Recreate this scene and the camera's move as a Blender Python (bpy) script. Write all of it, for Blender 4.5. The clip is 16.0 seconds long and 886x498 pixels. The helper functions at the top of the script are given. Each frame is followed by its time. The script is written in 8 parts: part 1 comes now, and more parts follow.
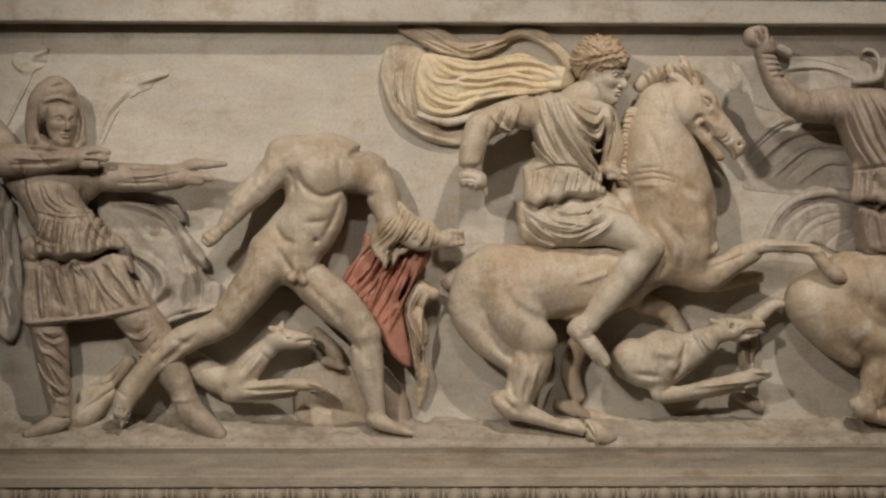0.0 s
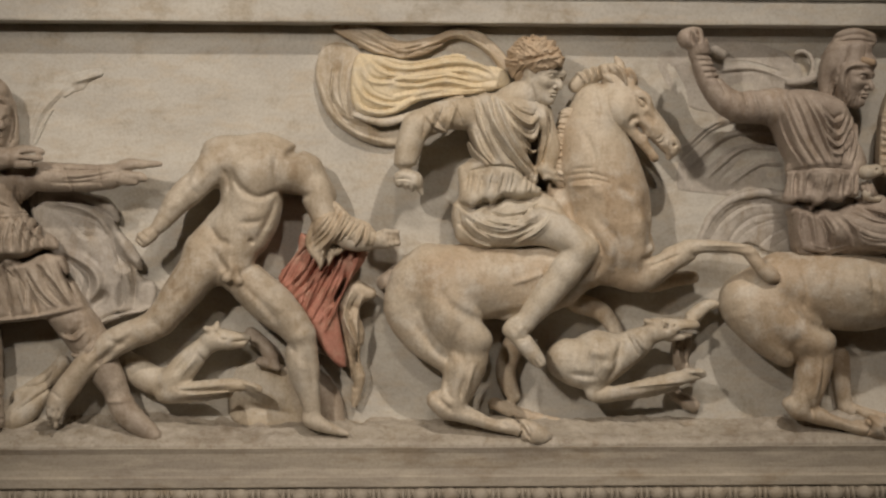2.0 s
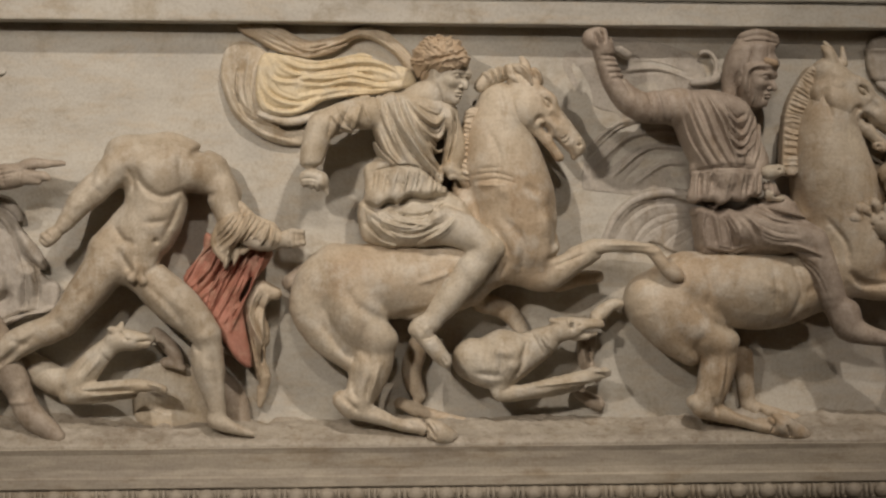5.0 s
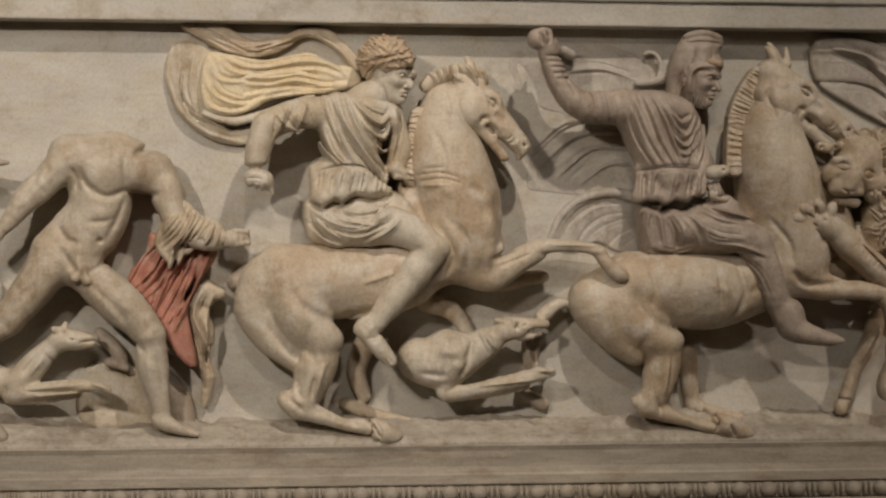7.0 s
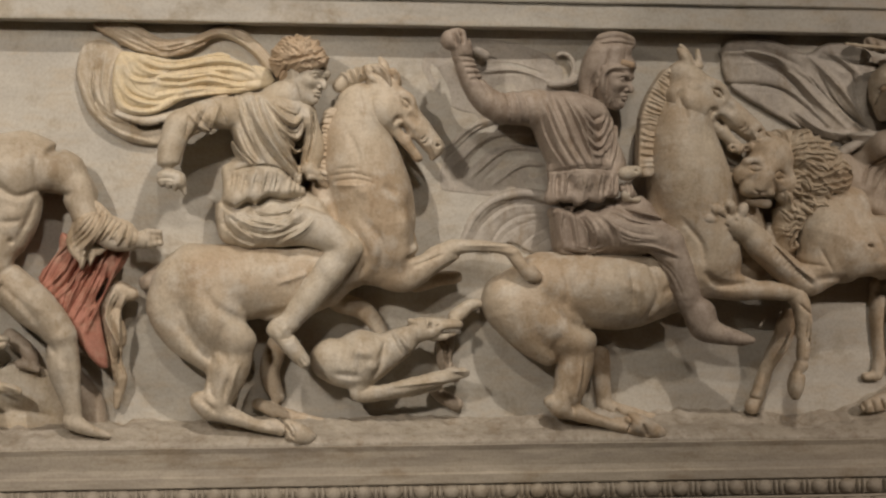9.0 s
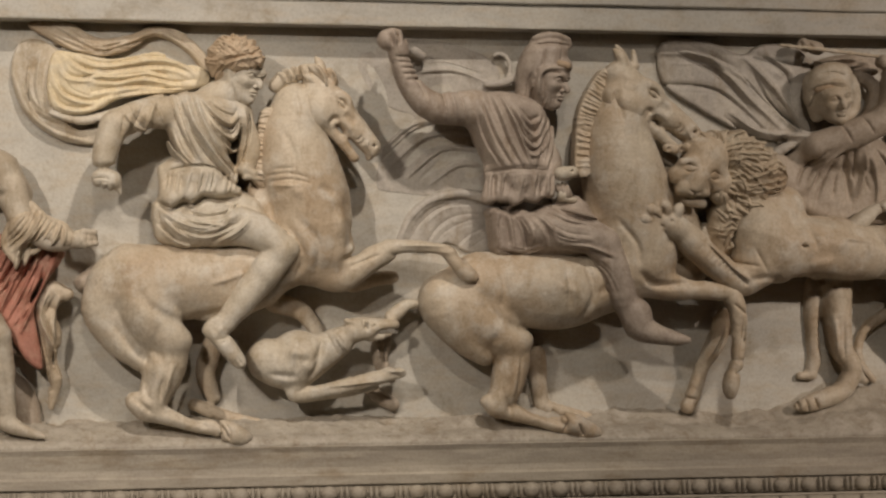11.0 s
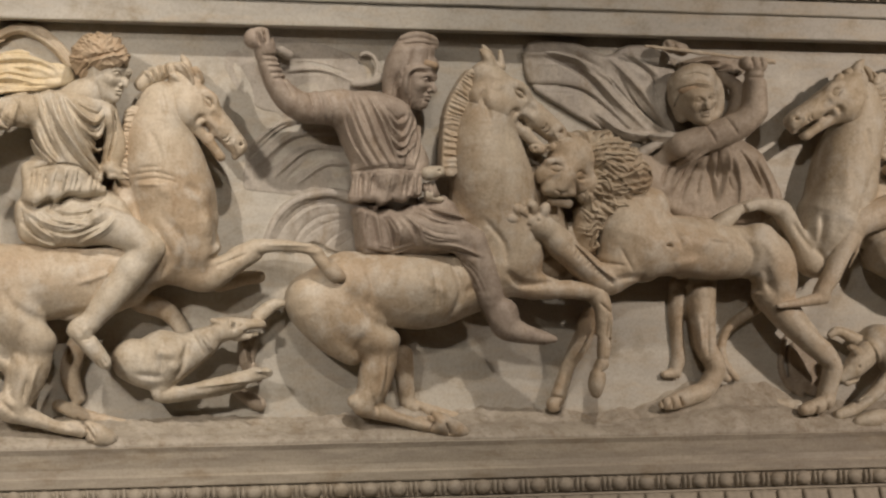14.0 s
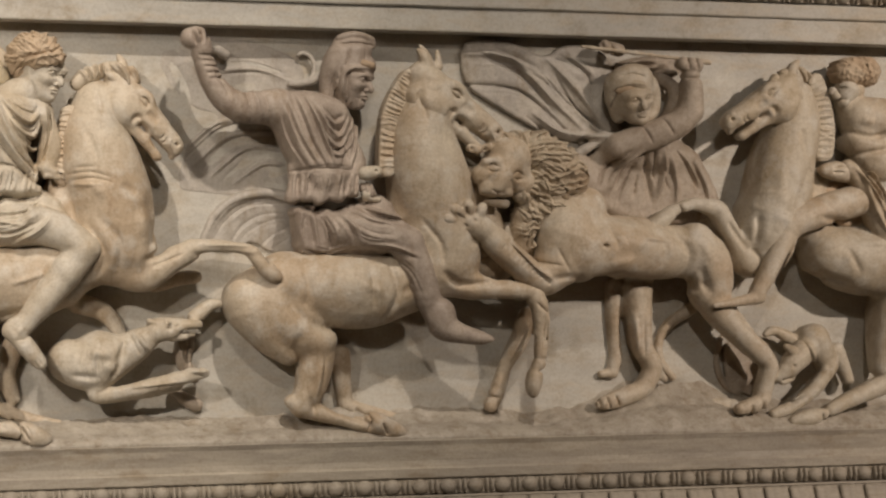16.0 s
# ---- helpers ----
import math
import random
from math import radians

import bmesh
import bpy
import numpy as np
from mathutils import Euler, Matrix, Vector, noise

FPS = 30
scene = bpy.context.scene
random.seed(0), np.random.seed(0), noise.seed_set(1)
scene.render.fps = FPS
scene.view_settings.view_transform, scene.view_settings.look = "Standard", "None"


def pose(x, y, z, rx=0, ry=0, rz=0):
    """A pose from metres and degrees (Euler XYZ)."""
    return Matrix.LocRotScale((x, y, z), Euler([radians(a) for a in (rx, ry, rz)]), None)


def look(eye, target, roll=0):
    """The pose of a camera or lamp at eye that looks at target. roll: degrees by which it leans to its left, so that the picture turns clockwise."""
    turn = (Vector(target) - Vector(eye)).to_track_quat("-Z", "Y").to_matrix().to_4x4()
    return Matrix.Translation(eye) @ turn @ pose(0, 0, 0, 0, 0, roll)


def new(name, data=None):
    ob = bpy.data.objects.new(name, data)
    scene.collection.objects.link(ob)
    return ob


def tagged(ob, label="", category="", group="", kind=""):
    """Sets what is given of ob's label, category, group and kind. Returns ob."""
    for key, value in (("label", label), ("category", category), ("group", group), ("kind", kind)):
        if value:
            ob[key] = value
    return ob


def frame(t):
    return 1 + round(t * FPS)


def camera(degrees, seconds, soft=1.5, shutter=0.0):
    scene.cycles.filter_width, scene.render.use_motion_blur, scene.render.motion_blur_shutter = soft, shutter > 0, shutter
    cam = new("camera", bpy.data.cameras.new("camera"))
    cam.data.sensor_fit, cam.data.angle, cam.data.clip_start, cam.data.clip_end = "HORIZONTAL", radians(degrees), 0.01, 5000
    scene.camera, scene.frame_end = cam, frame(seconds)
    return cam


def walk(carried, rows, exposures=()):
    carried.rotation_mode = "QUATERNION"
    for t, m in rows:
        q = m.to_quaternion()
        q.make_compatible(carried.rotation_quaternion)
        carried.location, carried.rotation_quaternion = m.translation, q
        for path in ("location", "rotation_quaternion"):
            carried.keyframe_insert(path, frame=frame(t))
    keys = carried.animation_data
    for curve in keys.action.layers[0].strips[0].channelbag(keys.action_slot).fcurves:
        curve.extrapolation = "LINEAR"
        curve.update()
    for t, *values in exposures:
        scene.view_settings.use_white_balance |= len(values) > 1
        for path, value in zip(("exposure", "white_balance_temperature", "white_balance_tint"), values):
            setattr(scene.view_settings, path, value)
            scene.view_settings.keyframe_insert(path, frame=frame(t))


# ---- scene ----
# A carved marble sarcophagus in a museum room; the camera stands on a tripod and pans along its frieze.
BASE = 0.95  # height of the frieze's ledge above the floor

# ---- camera: it turns where it stands, 3.18 m from the frieze ----
cam = camera(23.0, 16.0, soft=2.4)
PAN = [
    (0.0, -1.656, -0.401, -0.048),
    (0.5, -1.973, -0.401, -0.054),
    (1.0, -2.520, -0.398, -0.025),
    (1.5, -2.958, -0.396, -0.040),
    (2.0, -3.351, -0.392, -0.069),
    (2.5, -3.738, -0.395, -0.049),
    (3.0, -4.148, -0.399, -0.066),
    (3.5, -4.679, -0.401, -0.083),
    (4.0, -5.113, -0.400, -0.063),
    (6.5, -6.878, -0.401, -0.061),
    (7.0, -7.274, -0.401, -0.080),
    (7.5, -7.710, -0.400, -0.082),
    (8.0, -8.287, -0.393, -0.082),
    (8.5, -8.968, -0.388, -0.094),
    (11.0, -11.222, -0.379, -0.117),
    (11.5, -11.709, -0.378, -0.120),
    (12.0, -12.283, -0.382, -0.138),
    (12.5, -12.843, -0.385, -0.135),
    (13.0, -13.438, -0.385, -0.147),
    (13.5, -14.061, -0.384, -0.140),
    (14.0, -14.719, -0.384, -0.147),
    (14.5, -15.205, -0.389, -0.139),
    (15.0, -15.505, -0.387, -0.144),
    (15.5, -15.952, -0.384, -0.151),
    (16.0, -16.373, -0.380, -0.133),
]
walk(cam, [(t, pose(0, -3.182, BASE + 0.30, 90 + pitch, roll, yaw)) for t, yaw, pitch, roll in PAN],
     exposures=[(0, 0.0), (7, 0.0), (11, 0.14), (16, 0.36)])

# ---- light: gallery spots under the ceiling, and an added fill spot ----
world = bpy.data.worlds.new("world")
scene.world = world
world.use_nodes = True
world.node_tree.nodes["Background"].inputs[0].default_value = (0.9, 0.8, 0.66, 1)
world.node_tree.nodes["Background"].inputs[1].default_value = 0.0


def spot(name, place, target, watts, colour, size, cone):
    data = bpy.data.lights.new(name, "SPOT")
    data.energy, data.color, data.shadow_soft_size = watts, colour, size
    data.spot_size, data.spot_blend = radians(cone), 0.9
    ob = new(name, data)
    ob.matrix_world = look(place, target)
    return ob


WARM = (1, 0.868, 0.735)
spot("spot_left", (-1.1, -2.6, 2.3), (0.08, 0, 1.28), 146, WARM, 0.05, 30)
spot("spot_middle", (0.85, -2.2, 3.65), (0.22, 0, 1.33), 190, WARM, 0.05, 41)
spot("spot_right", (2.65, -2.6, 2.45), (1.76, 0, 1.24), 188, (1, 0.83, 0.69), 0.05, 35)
# unseen lamp added far behind the camera to lift the shadows on the frieze
spot("spot_fill", (-0.1, -5.4, 4.1), (0.4, 0, 1.2), 185, WARM, 0.12, 34)


# ---- materials ----
def nodes_of(name):
    m = bpy.data.materials.new(name)
    m.use_nodes = True
    t = m.node_tree
    return m, t, t.nodes["Principled BSDF"]


def noise_node(t, scale, detail, rough=0.6, stretch=(1, 1, 1)):
    co = t.nodes.new("ShaderNodeNewGeometry")
    mp = t.nodes.new("ShaderNodeMapping")
    mp.inputs["Scale"].default_value = stretch
    n = t.nodes.new("ShaderNodeTexNoise")
    n.inputs["Scale"].default_value, n.inputs["Detail"].default_value, n.inputs["Roughness"].default_value = scale, detail, rough
    t.links.new(co.outputs["Position"], mp.inputs["Vector"])
    t.links.new(mp.outputs[0], n.inputs["Vector"])
    return n


def ramp(t, fac, stops):
    r = t.nodes.new("ShaderNodeValToRGB")
    e = r.color_ramp.elements
    e[0].position, e[0].color = stops[0][0], (*stops[0][1], 1)
    e[1].position, e[1].color = stops[-1][0], (*stops[-1][1], 1)
    for p, c in stops[1:-1]:
        k = e.new(p)
        k.color = (*c, 1)
    t.links.new(fac, r.inputs[0])
    return r


def mix(t, fac, a, b, how="MIX"):
    n = t.nodes.new("ShaderNodeMix")
    n.data_type, n.blend_type = "RGBA", how
    for s, v in ((0, fac), (6, a), (7, b)):
        if isinstance(v, (int, float)):
            n.inputs[s].default_value = v
        elif isinstance(v, tuple):
            n.inputs[s].default_value = (*v, 1)
        else:
            t.links.new(v, n.inputs[s])
    return n.outputs[2]


def stone(name, base, stain, patch, amount=0.5, rough=0.62, bump=0.35, stretch=(1, 1, 1)):
    """Old marble: base colour, a broad stain, patches of a second colour, fine grain and pits."""
    m, t, p = nodes_of(name)
    broad = noise_node(t, 8, 6, 0.6, stretch)
    mid = noise_node(t, 30, 7, 0.68, stretch)
    fine = noise_node(t, 230, 3, 0.6)
    c = mix(t, ramp(t, broad.outputs[0], [(0.4, (0, 0, 0)), (0.62, (amount, amount, amount))]).outputs[0], base, stain)
    c = mix(t, ramp(t, mid.outputs[0], [(0.48, (0, 0, 0)), (0.66, (0.75, 0.75, 0.75))]).outputs[0], c, patch)
    streak = noise_node(t, 16, 9, 0.7, (1.6 * stretch[0], 1, 0.6 * stretch[2]))
    c = mix(t, 0.85, c, ramp(t, streak.outputs[0], [(0.34, (0.74, 0.68, 0.6)), (0.47, (1, 1, 1)), (0.56, (1, 1, 1)), (0.7, (1.16, 1.17, 1.18))]).outputs[0], "MULTIPLY")
    grime = noise_node(t, 75, 8, 0.72, stretch)
    c = mix(t, 0.8 * bump, c, ramp(t, grime.outputs[0], [(0.36, (0.62, 0.57, 0.5)), (0.5, (1, 1, 1)), (0.66, (1.08, 1.08, 1.08))]).outputs[0], "MULTIPLY")
    c = mix(t, 0.4, c, ramp(t, fine.outputs[0], [(0.32, (0.7, 0.66, 0.6)), (0.55, (1, 1, 1))]).outputs[0], "MULTIPLY")
    t.links.new(c, p.inputs["Base Color"])
    r = ramp(t, mid.outputs[0], [(0.3, (rough - 0.12,) * 3), (0.7, (rough + 0.14,) * 3)])
    t.links.new(r.outputs[0], p.inputs["Roughness"])
    p.inputs["Specular IOR Level"].default_value = 0.45
    b1 = t.nodes.new("ShaderNodeBump")
    b1.inputs["Strength"].default_value, b1.inputs["Distance"].default_value = bump, 0.0012
    t.links.new(fine.outputs[0], b1.inputs["Height"])
    b2 = t.nodes.new("ShaderNodeBump")
    b2.inputs["Strength"].default_value, b2.inputs["Distance"].default_value = bump, 0.004
    t.links.new(mid.outputs[0], b2.inputs["Height"])
    t.links.new(b1.outputs[0], b2.inputs["Normal"])
    t.links.new(b2.outputs[0], p.inputs["Normal"])
    return m


MATS = {
    "wall": stone("marble_ground", (0.58, 0.56, 0.505), (0.45, 0.435, 0.4), (0.53, 0.47, 0.38), 0.8, 0.6, 0.2, (0.55, 1, 1.5)),
    "band": stone("marble_band", (0.43, 0.385, 0.315), (0.32, 0.285, 0.24), (0.5, 0.45, 0.37), 0.8, 0.6, 0.3, (0.35, 1, 2.2)),
    "ground": stone("marble_rock", (0.45, 0.41, 0.345), (0.33, 0.29, 0.24), (0.55, 0.51, 0.45), 0.8, 0.7, 0.7),
    "pale": stone("marble_pale", (0.6, 0.55, 0.46), (0.47, 0.385, 0.27), (0.64, 0.61, 0.55), 0.8, rough=0.54, bump=0.42),
    "tan": stone("marble_tan", (0.53, 0.47, 0.38), (0.41, 0.33, 0.235), (0.6, 0.56, 0.49), 0.85, rough=0.54, bump=0.42),
    "ochre": stone("marble_ochre", (0.59, 0.52, 0.415), (0.48, 0.37, 0.255), (0.65, 0.61, 0.54), 0.85, rough=0.54, bump=0.42),
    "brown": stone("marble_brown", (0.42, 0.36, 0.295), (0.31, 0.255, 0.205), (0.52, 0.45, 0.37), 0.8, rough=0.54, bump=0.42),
    "mauve": stone("marble_mauve", (0.425, 0.36, 0.305), (0.315, 0.258, 0.215), (0.52, 0.45, 0.38), 0.8, rough=0.54, bump=0.42),
    "grey": stone("marble_grey", (0.49, 0.46, 0.415), (0.37, 0.34, 0.31), (0.54, 0.5, 0.44), 0.75, rough=0.54, bump=0.42),
    "cloth": stone("marble_cloth", (0.56, 0.48, 0.37), (0.43, 0.34, 0.24), (0.6, 0.54, 0.45), 0.7, rough=0.54, bump=0.42),
    "tawny": stone("marble_tawny", (0.53, 0.455, 0.35), (0.41, 0.315, 0.22), (0.58, 0.52, 0.42), 0.8, rough=0.54, bump=0.42),
    "yellow": stone("paint_yellow", (0.74, 0.645, 0.46), (0.66, 0.54, 0.35), (0.72, 0.66, 0.54), 0.7, bump=0.4),
    "red": stone("paint_red", (0.46, 0.21, 0.155), (0.36, 0.17, 0.13), (0.48, 0.33, 0.255), 0.7, bump=0.4),
    "rust": stone("paint_rust", (0.5, 0.39, 0.275), (0.4, 0.28, 0.18), (0.56, 0.47, 0.36), 0.7, bump=0.4),
    "room": stone("plaster_room", (0.5, 0.43, 0.36), (0.43, 0.37, 0.31), (0.52, 0.46, 0.38), 0.5, 0.85, 0.1),
    "floor": stone("floor_stone", (0.36, 0.3, 0.24), (0.27, 0.22, 0.17), (0.4, 0.34, 0.28), 0.6, 0.45, 0.1),
}


# ---- builders ----
def mesh_object(name, bm, material, parent=None, label="", smooth=False):
    me = bpy.data.meshes.new(name)
    bm.normal_update()
    bm.to_mesh(me)
    bm.free()
    me.materials.append(material)
    if smooth:
        me.polygons.foreach_set("use_smooth", [True] * len(me.polygons))
    ob = new(name, me)
    if parent:
        ob.parent = parent
    if label:
        ob["label"] = label
    return ob


def box(x0, x1, y0, y1, z0, z1):
    bm = bmesh.new()
    bmesh.ops.create_cube(bm, size=1)
    for v in bm.verts:
        v.co = ((x0 + x1) / 2 + v.co.x * (x1 - x0), (y0 + y1) / 2 + v.co.y * (y1 - y0), (z0 + z1) / 2 + v.co.z * (z1 - z0))
    return bm


def moulding(profile, x0, x1, wear=0.0006, step=0.012):
    """A bar along x with the profile (out, up), its edges a little worn and uneven."""
    bm = bmesh.new()
    n = int((x1 - x0) / step)
    rings = []
    for i in range(n + 1):
        x = x0 + (x1 - x0) * i / n
        ring = []
        for j, (o, u) in enumerate(profile):
            w = noise.noise((x * 9, j * 3.7, u * 20)) + 0.5 * noise.noise((x * 31, j * 1.9, 4))
            ring.append(bm.verts.new((x, -o + wear * w, BASE + u + wear * 0.8 * noise.noise((x * 14, j * 2.3, 9)))))
        rings.append(ring)
    m = len(profile)
    for a, b in zip(rings, rings[1:]):
        for j in range(m):
            bm.faces.new((a[j], b[j], b[(j + 1) % m], a[(j + 1) % m]))
    bm.faces.new(rings[0])
    bm.faces.new(rings[-1][::-1])
    bmesh.ops.recalc_face_normals(bm, faces=bm.faces)
    return bm


BACK = 0.45  # how much slower a limb tapers towards the ground that it grows from than towards the front


def curve(p, steps, closed=False):
    """A smooth line through points; of a closed one the first and the last two points only lead in and out."""
    ext = p if closed else np.r_[2 * p[:1] - p[1:2], p, 2 * p[-1:] - p[-2:-1]]
    fine = []
    for i in range(1, len(ext) - 2):
        a, b, c, d = ext[i - 1 : i + 3]
        for u in np.arange(steps) / steps:
            fine.append(b + 0.5 * u * (c - a + u * (2 * a - 5 * b + 4 * c - d + u * (3 * (b - c) + d - a))))
    return np.array(fine if closed else fine + [p[-1]])


class Sculpt:
    """A carved figure, worked in cm: x along the frieze, z above its ledge, d out from its ground. Each piece is a solid of
    limbs and slabs that melt into one another, chased with folds and grooves, and skinned with a fine mesh."""

    VOXEL = 0.16

    def __init__(self, name):
        self.name, self.pieces = name, []

    def piece(self, material, voxel=VOXEL):
        self.pieces.append((material, [], [], voxel))

    def limb(self, melt, points):
        self.pieces[-1][1].append(("limb", melt, np.array(points, float)))

    def slab(self, d, thick, edge, outline):
        self.pieces[-1][1].append(("slab", d, thick, edge, np.array(outline, float)))

    def fold(self, width, height, points):
        self.pieces[-1][2].append((width, height, np.array(points, float)))

    def groove(self, width, depth, points):
        self.pieces[-1][2].append((width, -depth, np.array(points, float)))

    def swell(self, x, z, rx, rz, turn, height):
        """A soft rise (or hollow) over an ellipse, its long side turned by so many degrees."""
        self.pieces[-1][2].append((("swell", rx, rz, radians(turn)), height, np.array([[x, z]])))

    def face(self, x, z, d, size, yaw, pitch, roll):
        """A face in the round: size is the head's height, yaw turns it to the right, pitch bows it, roll leans its crown to the left."""
        a, b, c = radians(yaw), radians(pitch), radians(roll)

        def at(px, py, pz):
            py, pz = py * math.cos(b) - pz * math.sin(b), py * math.sin(b) + pz * math.cos(b)
            px, pz = px * math.cos(a) + pz * math.sin(a), pz * math.cos(a) - px * math.sin(a)
            px, py = px * math.cos(c) - py * math.sin(c), px * math.sin(c) + py * math.cos(c)
            return x + size * px, z + size * py, d + size * pz

        def form(melt, *pts):
            self.limb(melt * size, [(*at(*p[:3]), p[3] * size) for p in pts])

        def mark(width, height, *pts):
            self.pieces[-1][2].append((width * size, height * size, np.array([at(*p)[:2] for p in pts])))

        form(0.05, (0, 0.14, -0.06, 0.35))
        form(0.1, (0, 0.1, 0.1, 0.285), (0, 0.0, 0.13, 0.27), (0, -0.16, 0.15, 0.22), (0, -0.32, 0.24, 0.12))
        form(0.1, (-0.2, -0.12, 0.05, 0.13), (-0.1, -0.32, 0.2, 0.09))
        form(0.1, (0.2, -0.12, 0.05, 0.13), (0.1, -0.32, 0.2, 0.09))
        form(0.08, (0, -0.37, 0.3, 0.085))
        for side in (-1, 1):
            form(0.08, (side * 0.17, -0.06, 0.27, 0.09))
            form(0.05, (side * 0.05, 0.1, 0.375, 0.045), (side * 0.15, 0.115, 0.345, 0.045), (side * 0.22, 0.08, 0.27, 0.04))
            form(0.015, (side * 0.12, 0.035, 0.315, 0.055))
            form(0.02, (side * 0.05, -0.13, 0.41, 0.032))
            mark(0.05, -0.05, (side * 0.055, 0.05, 0.38), (side * 0.075, 0.03, 0.37))
            mark(0.028, -0.026, (side * 0.07, 0.075, 0.38), (side * 0.13, 0.085, 0.36), (side * 0.19, 0.05, 0.31))
            mark(0.022, -0.018, (side * 0.07, 0.0, 0.37), (side * 0.13, -0.012, 0.36), (side * 0.18, 0.01, 0.31))
            mark(0.016, 0.012, (side * 0.075, 0.055, 0.38), (side * 0.125, 0.066, 0.37), (side * 0.175, 0.035, 0.32))
            mark(0.035, -0.014, (side * 0.075, -0.12, 0.38), (side * 0.11, -0.21, 0.33))
            form(0.02, (side * 0.3, 0.07, -0.02, 0.045), (side * 0.31, -0.04, 0.02, 0.035))
        form(0.03, (0, 0.08, 0.4, 0.035), (0, -0.03, 0.45, 0.038), (0, -0.11, 0.475, 0.045))
        form(0.02, (-0.075, -0.225, 0.36, 0.018), (0, -0.205, 0.4, 0.028), (0.075, -0.225, 0.36, 0.018))
        form(0.02, (-0.06, -0.255, 0.355, 0.02), (0, -0.262, 0.39, 0.032), (0.06, -0.255, 0.355, 0.02))
        mark(0.016, -0.022, (-0.07, -0.248, 0.35), (0, -0.234, 0.41), (0.07, -0.248, 0.35))
        mark(0.03, -0.03, (-0.05, -0.305, 0.35), (0.05, -0.305, 0.35))
        mark(0.02, -0.02, (0, -0.155, 0.41), (0, -0.185, 0.4))

    def horse_head(self, poll, lip, d, jaw):
        """A horse's head from poll to upper lip, its jaw on one side of that line (1 or -1)."""
        p, q = np.array(poll, float), np.array(lip, float)
        size = math.hypot(*(q - p))
        u = (q - p) / size
        v = np.array([u[1], -u[0]]) * jaw

        def at(a, b):
            return tuple(p + size * (a * u + b * v))

        def form(melt, *pts):
            self.limb(melt * size, [(*at(a, b), d + size * out, r * size) for a, b, out, r in pts])

        def mark(width, height, *pts):
            self.pieces[-1][2].append((width * size, height * size, np.array([at(*c) for c in pts])))

        form(0.06, (0.02, 0.16, -0.04, 0.16), (0.3, 0.17, 0, 0.165), (0.55, 0.155, 0.02, 0.14), (0.8, 0.14, 0.03, 0.115), (0.94, 0.13, 0.03, 0.1))
        form(0.06, (0.14, 0.33, 0.0, 0.17), (0.28, 0.34, 0.03, 0.185), (0.42, 0.29, 0.03, 0.13))
        form(0.04, (0.32, 0.4, 0.01, 0.1), (0.55, 0.34, 0.02, 0.075), (0.75, 0.335, 0.02, 0.06))
        form(0.03, (0.78, 0.335, 0.02, 0.06), (0.9, 0.34, 0.02, 0.065))
        form(0.03, (0.98, 0.18, 0.04, 0.065), (1.0, 0.22, 0.03, 0.045))
        form(0.04, (0.26, 0.05, 0.1, 0.045), (0.36, 0.035, 0.11, 0.045), (0.46, 0.06, 0.1, 0.03))
        form(0.012, (0.36, 0.1, 0.135, 0.026))
        form(0.04, (0.42, 0.24, 0.12, 0.03), (0.62, 0.2, 0.12, 0.022))
        form(0.02, (0.9, 0.07, 0.1, 0.03), (0.96, 0.1, 0.1, 0.026))
        form(0.03, (-0.02, 0.06, 0.02, 0.05), (-0.1, 0.02, 0.02, 0.045), (-0.2, 0.0, 0.0, 0.015))
        mark(0.014, -0.035, (0.3, 0.1), (0.36, 0.068), (0.43, 0.095))
        mark(0.014, -0.03, (0.31, 0.12), (0.37, 0.138), (0.42, 0.11))
        mark(0.045, -0.03, (0.46, 0.15), (0.62, 0.13))
        mark(0.04, -0.03, (0.5, 0.285), (0.64, 0.27))
        mark(0.03, -0.035, (0.45, 0.35), (0.43, 0.28), (0.47, 0.23))
        mark(0.02, -0.09, (0.92, 0.095), (0.945, 0.115))
        mark(0.02, -0.11, (0.72, 0.27), (0.86, 0.27), (1.0, 0.275))
        mark(0.012, -0.03, (0.8, 0.15), (0.83, 0.19), (0.81, 0.215))
        mark(0.012, -0.03, (0.76, 0.15), (0.78, 0.19), (0.76, 0.22))
        mark(0.012, 0.02, (0.85, 0.13), (0.88, 0.17), (0.96, 0.19))
        mark(0.03, -0.03, (0.06, 0.3), (0.1, 0.4), (0.24, 0.47))
        mark(0.012, -0.016, (0.25, 0.1), (0.35, 0.13), (0.45, 0.11))
        for k in range(5):
            mark(0.008, -0.03, (0.86 + 0.028 * k, 0.255), (0.86 + 0.028 * k, 0.295))

    def drape(self, count, width, height, top, foot):
        """Folds that fall from one line to another, ridge and hollow by turns, none quite straight."""
        top, foot, rng = np.array(top, float), np.array(foot, float), random.Random(count + len(self.pieces))

        def along(line, s):
            s = min(max(s, 0), 1) * (len(line) - 1)
            i = min(int(s), len(line) - 2)
            return line[i] + (s - i) * (line[i + 1] - line[i])

        for i in range(2 * count - 1):
            s = (i + 0.5) / (2 * count - 1) + rng.uniform(-0.2, 0.2) / (2 * count)
            a, b = along(top, s), along(foot, s + rng.uniform(-0.25, 0.25) / count)
            side = np.array([b[1] - a[1], a[0] - b[0]]) * rng.uniform(-0.13, 0.13)
            h = height * rng.uniform(0.45, 1.15)
            self.pieces[-1][2].append((width * rng.uniform(0.65, 1.35), h if i % 2 == 0 else -h, np.array([a, (a + b) / 2 + side, b])))

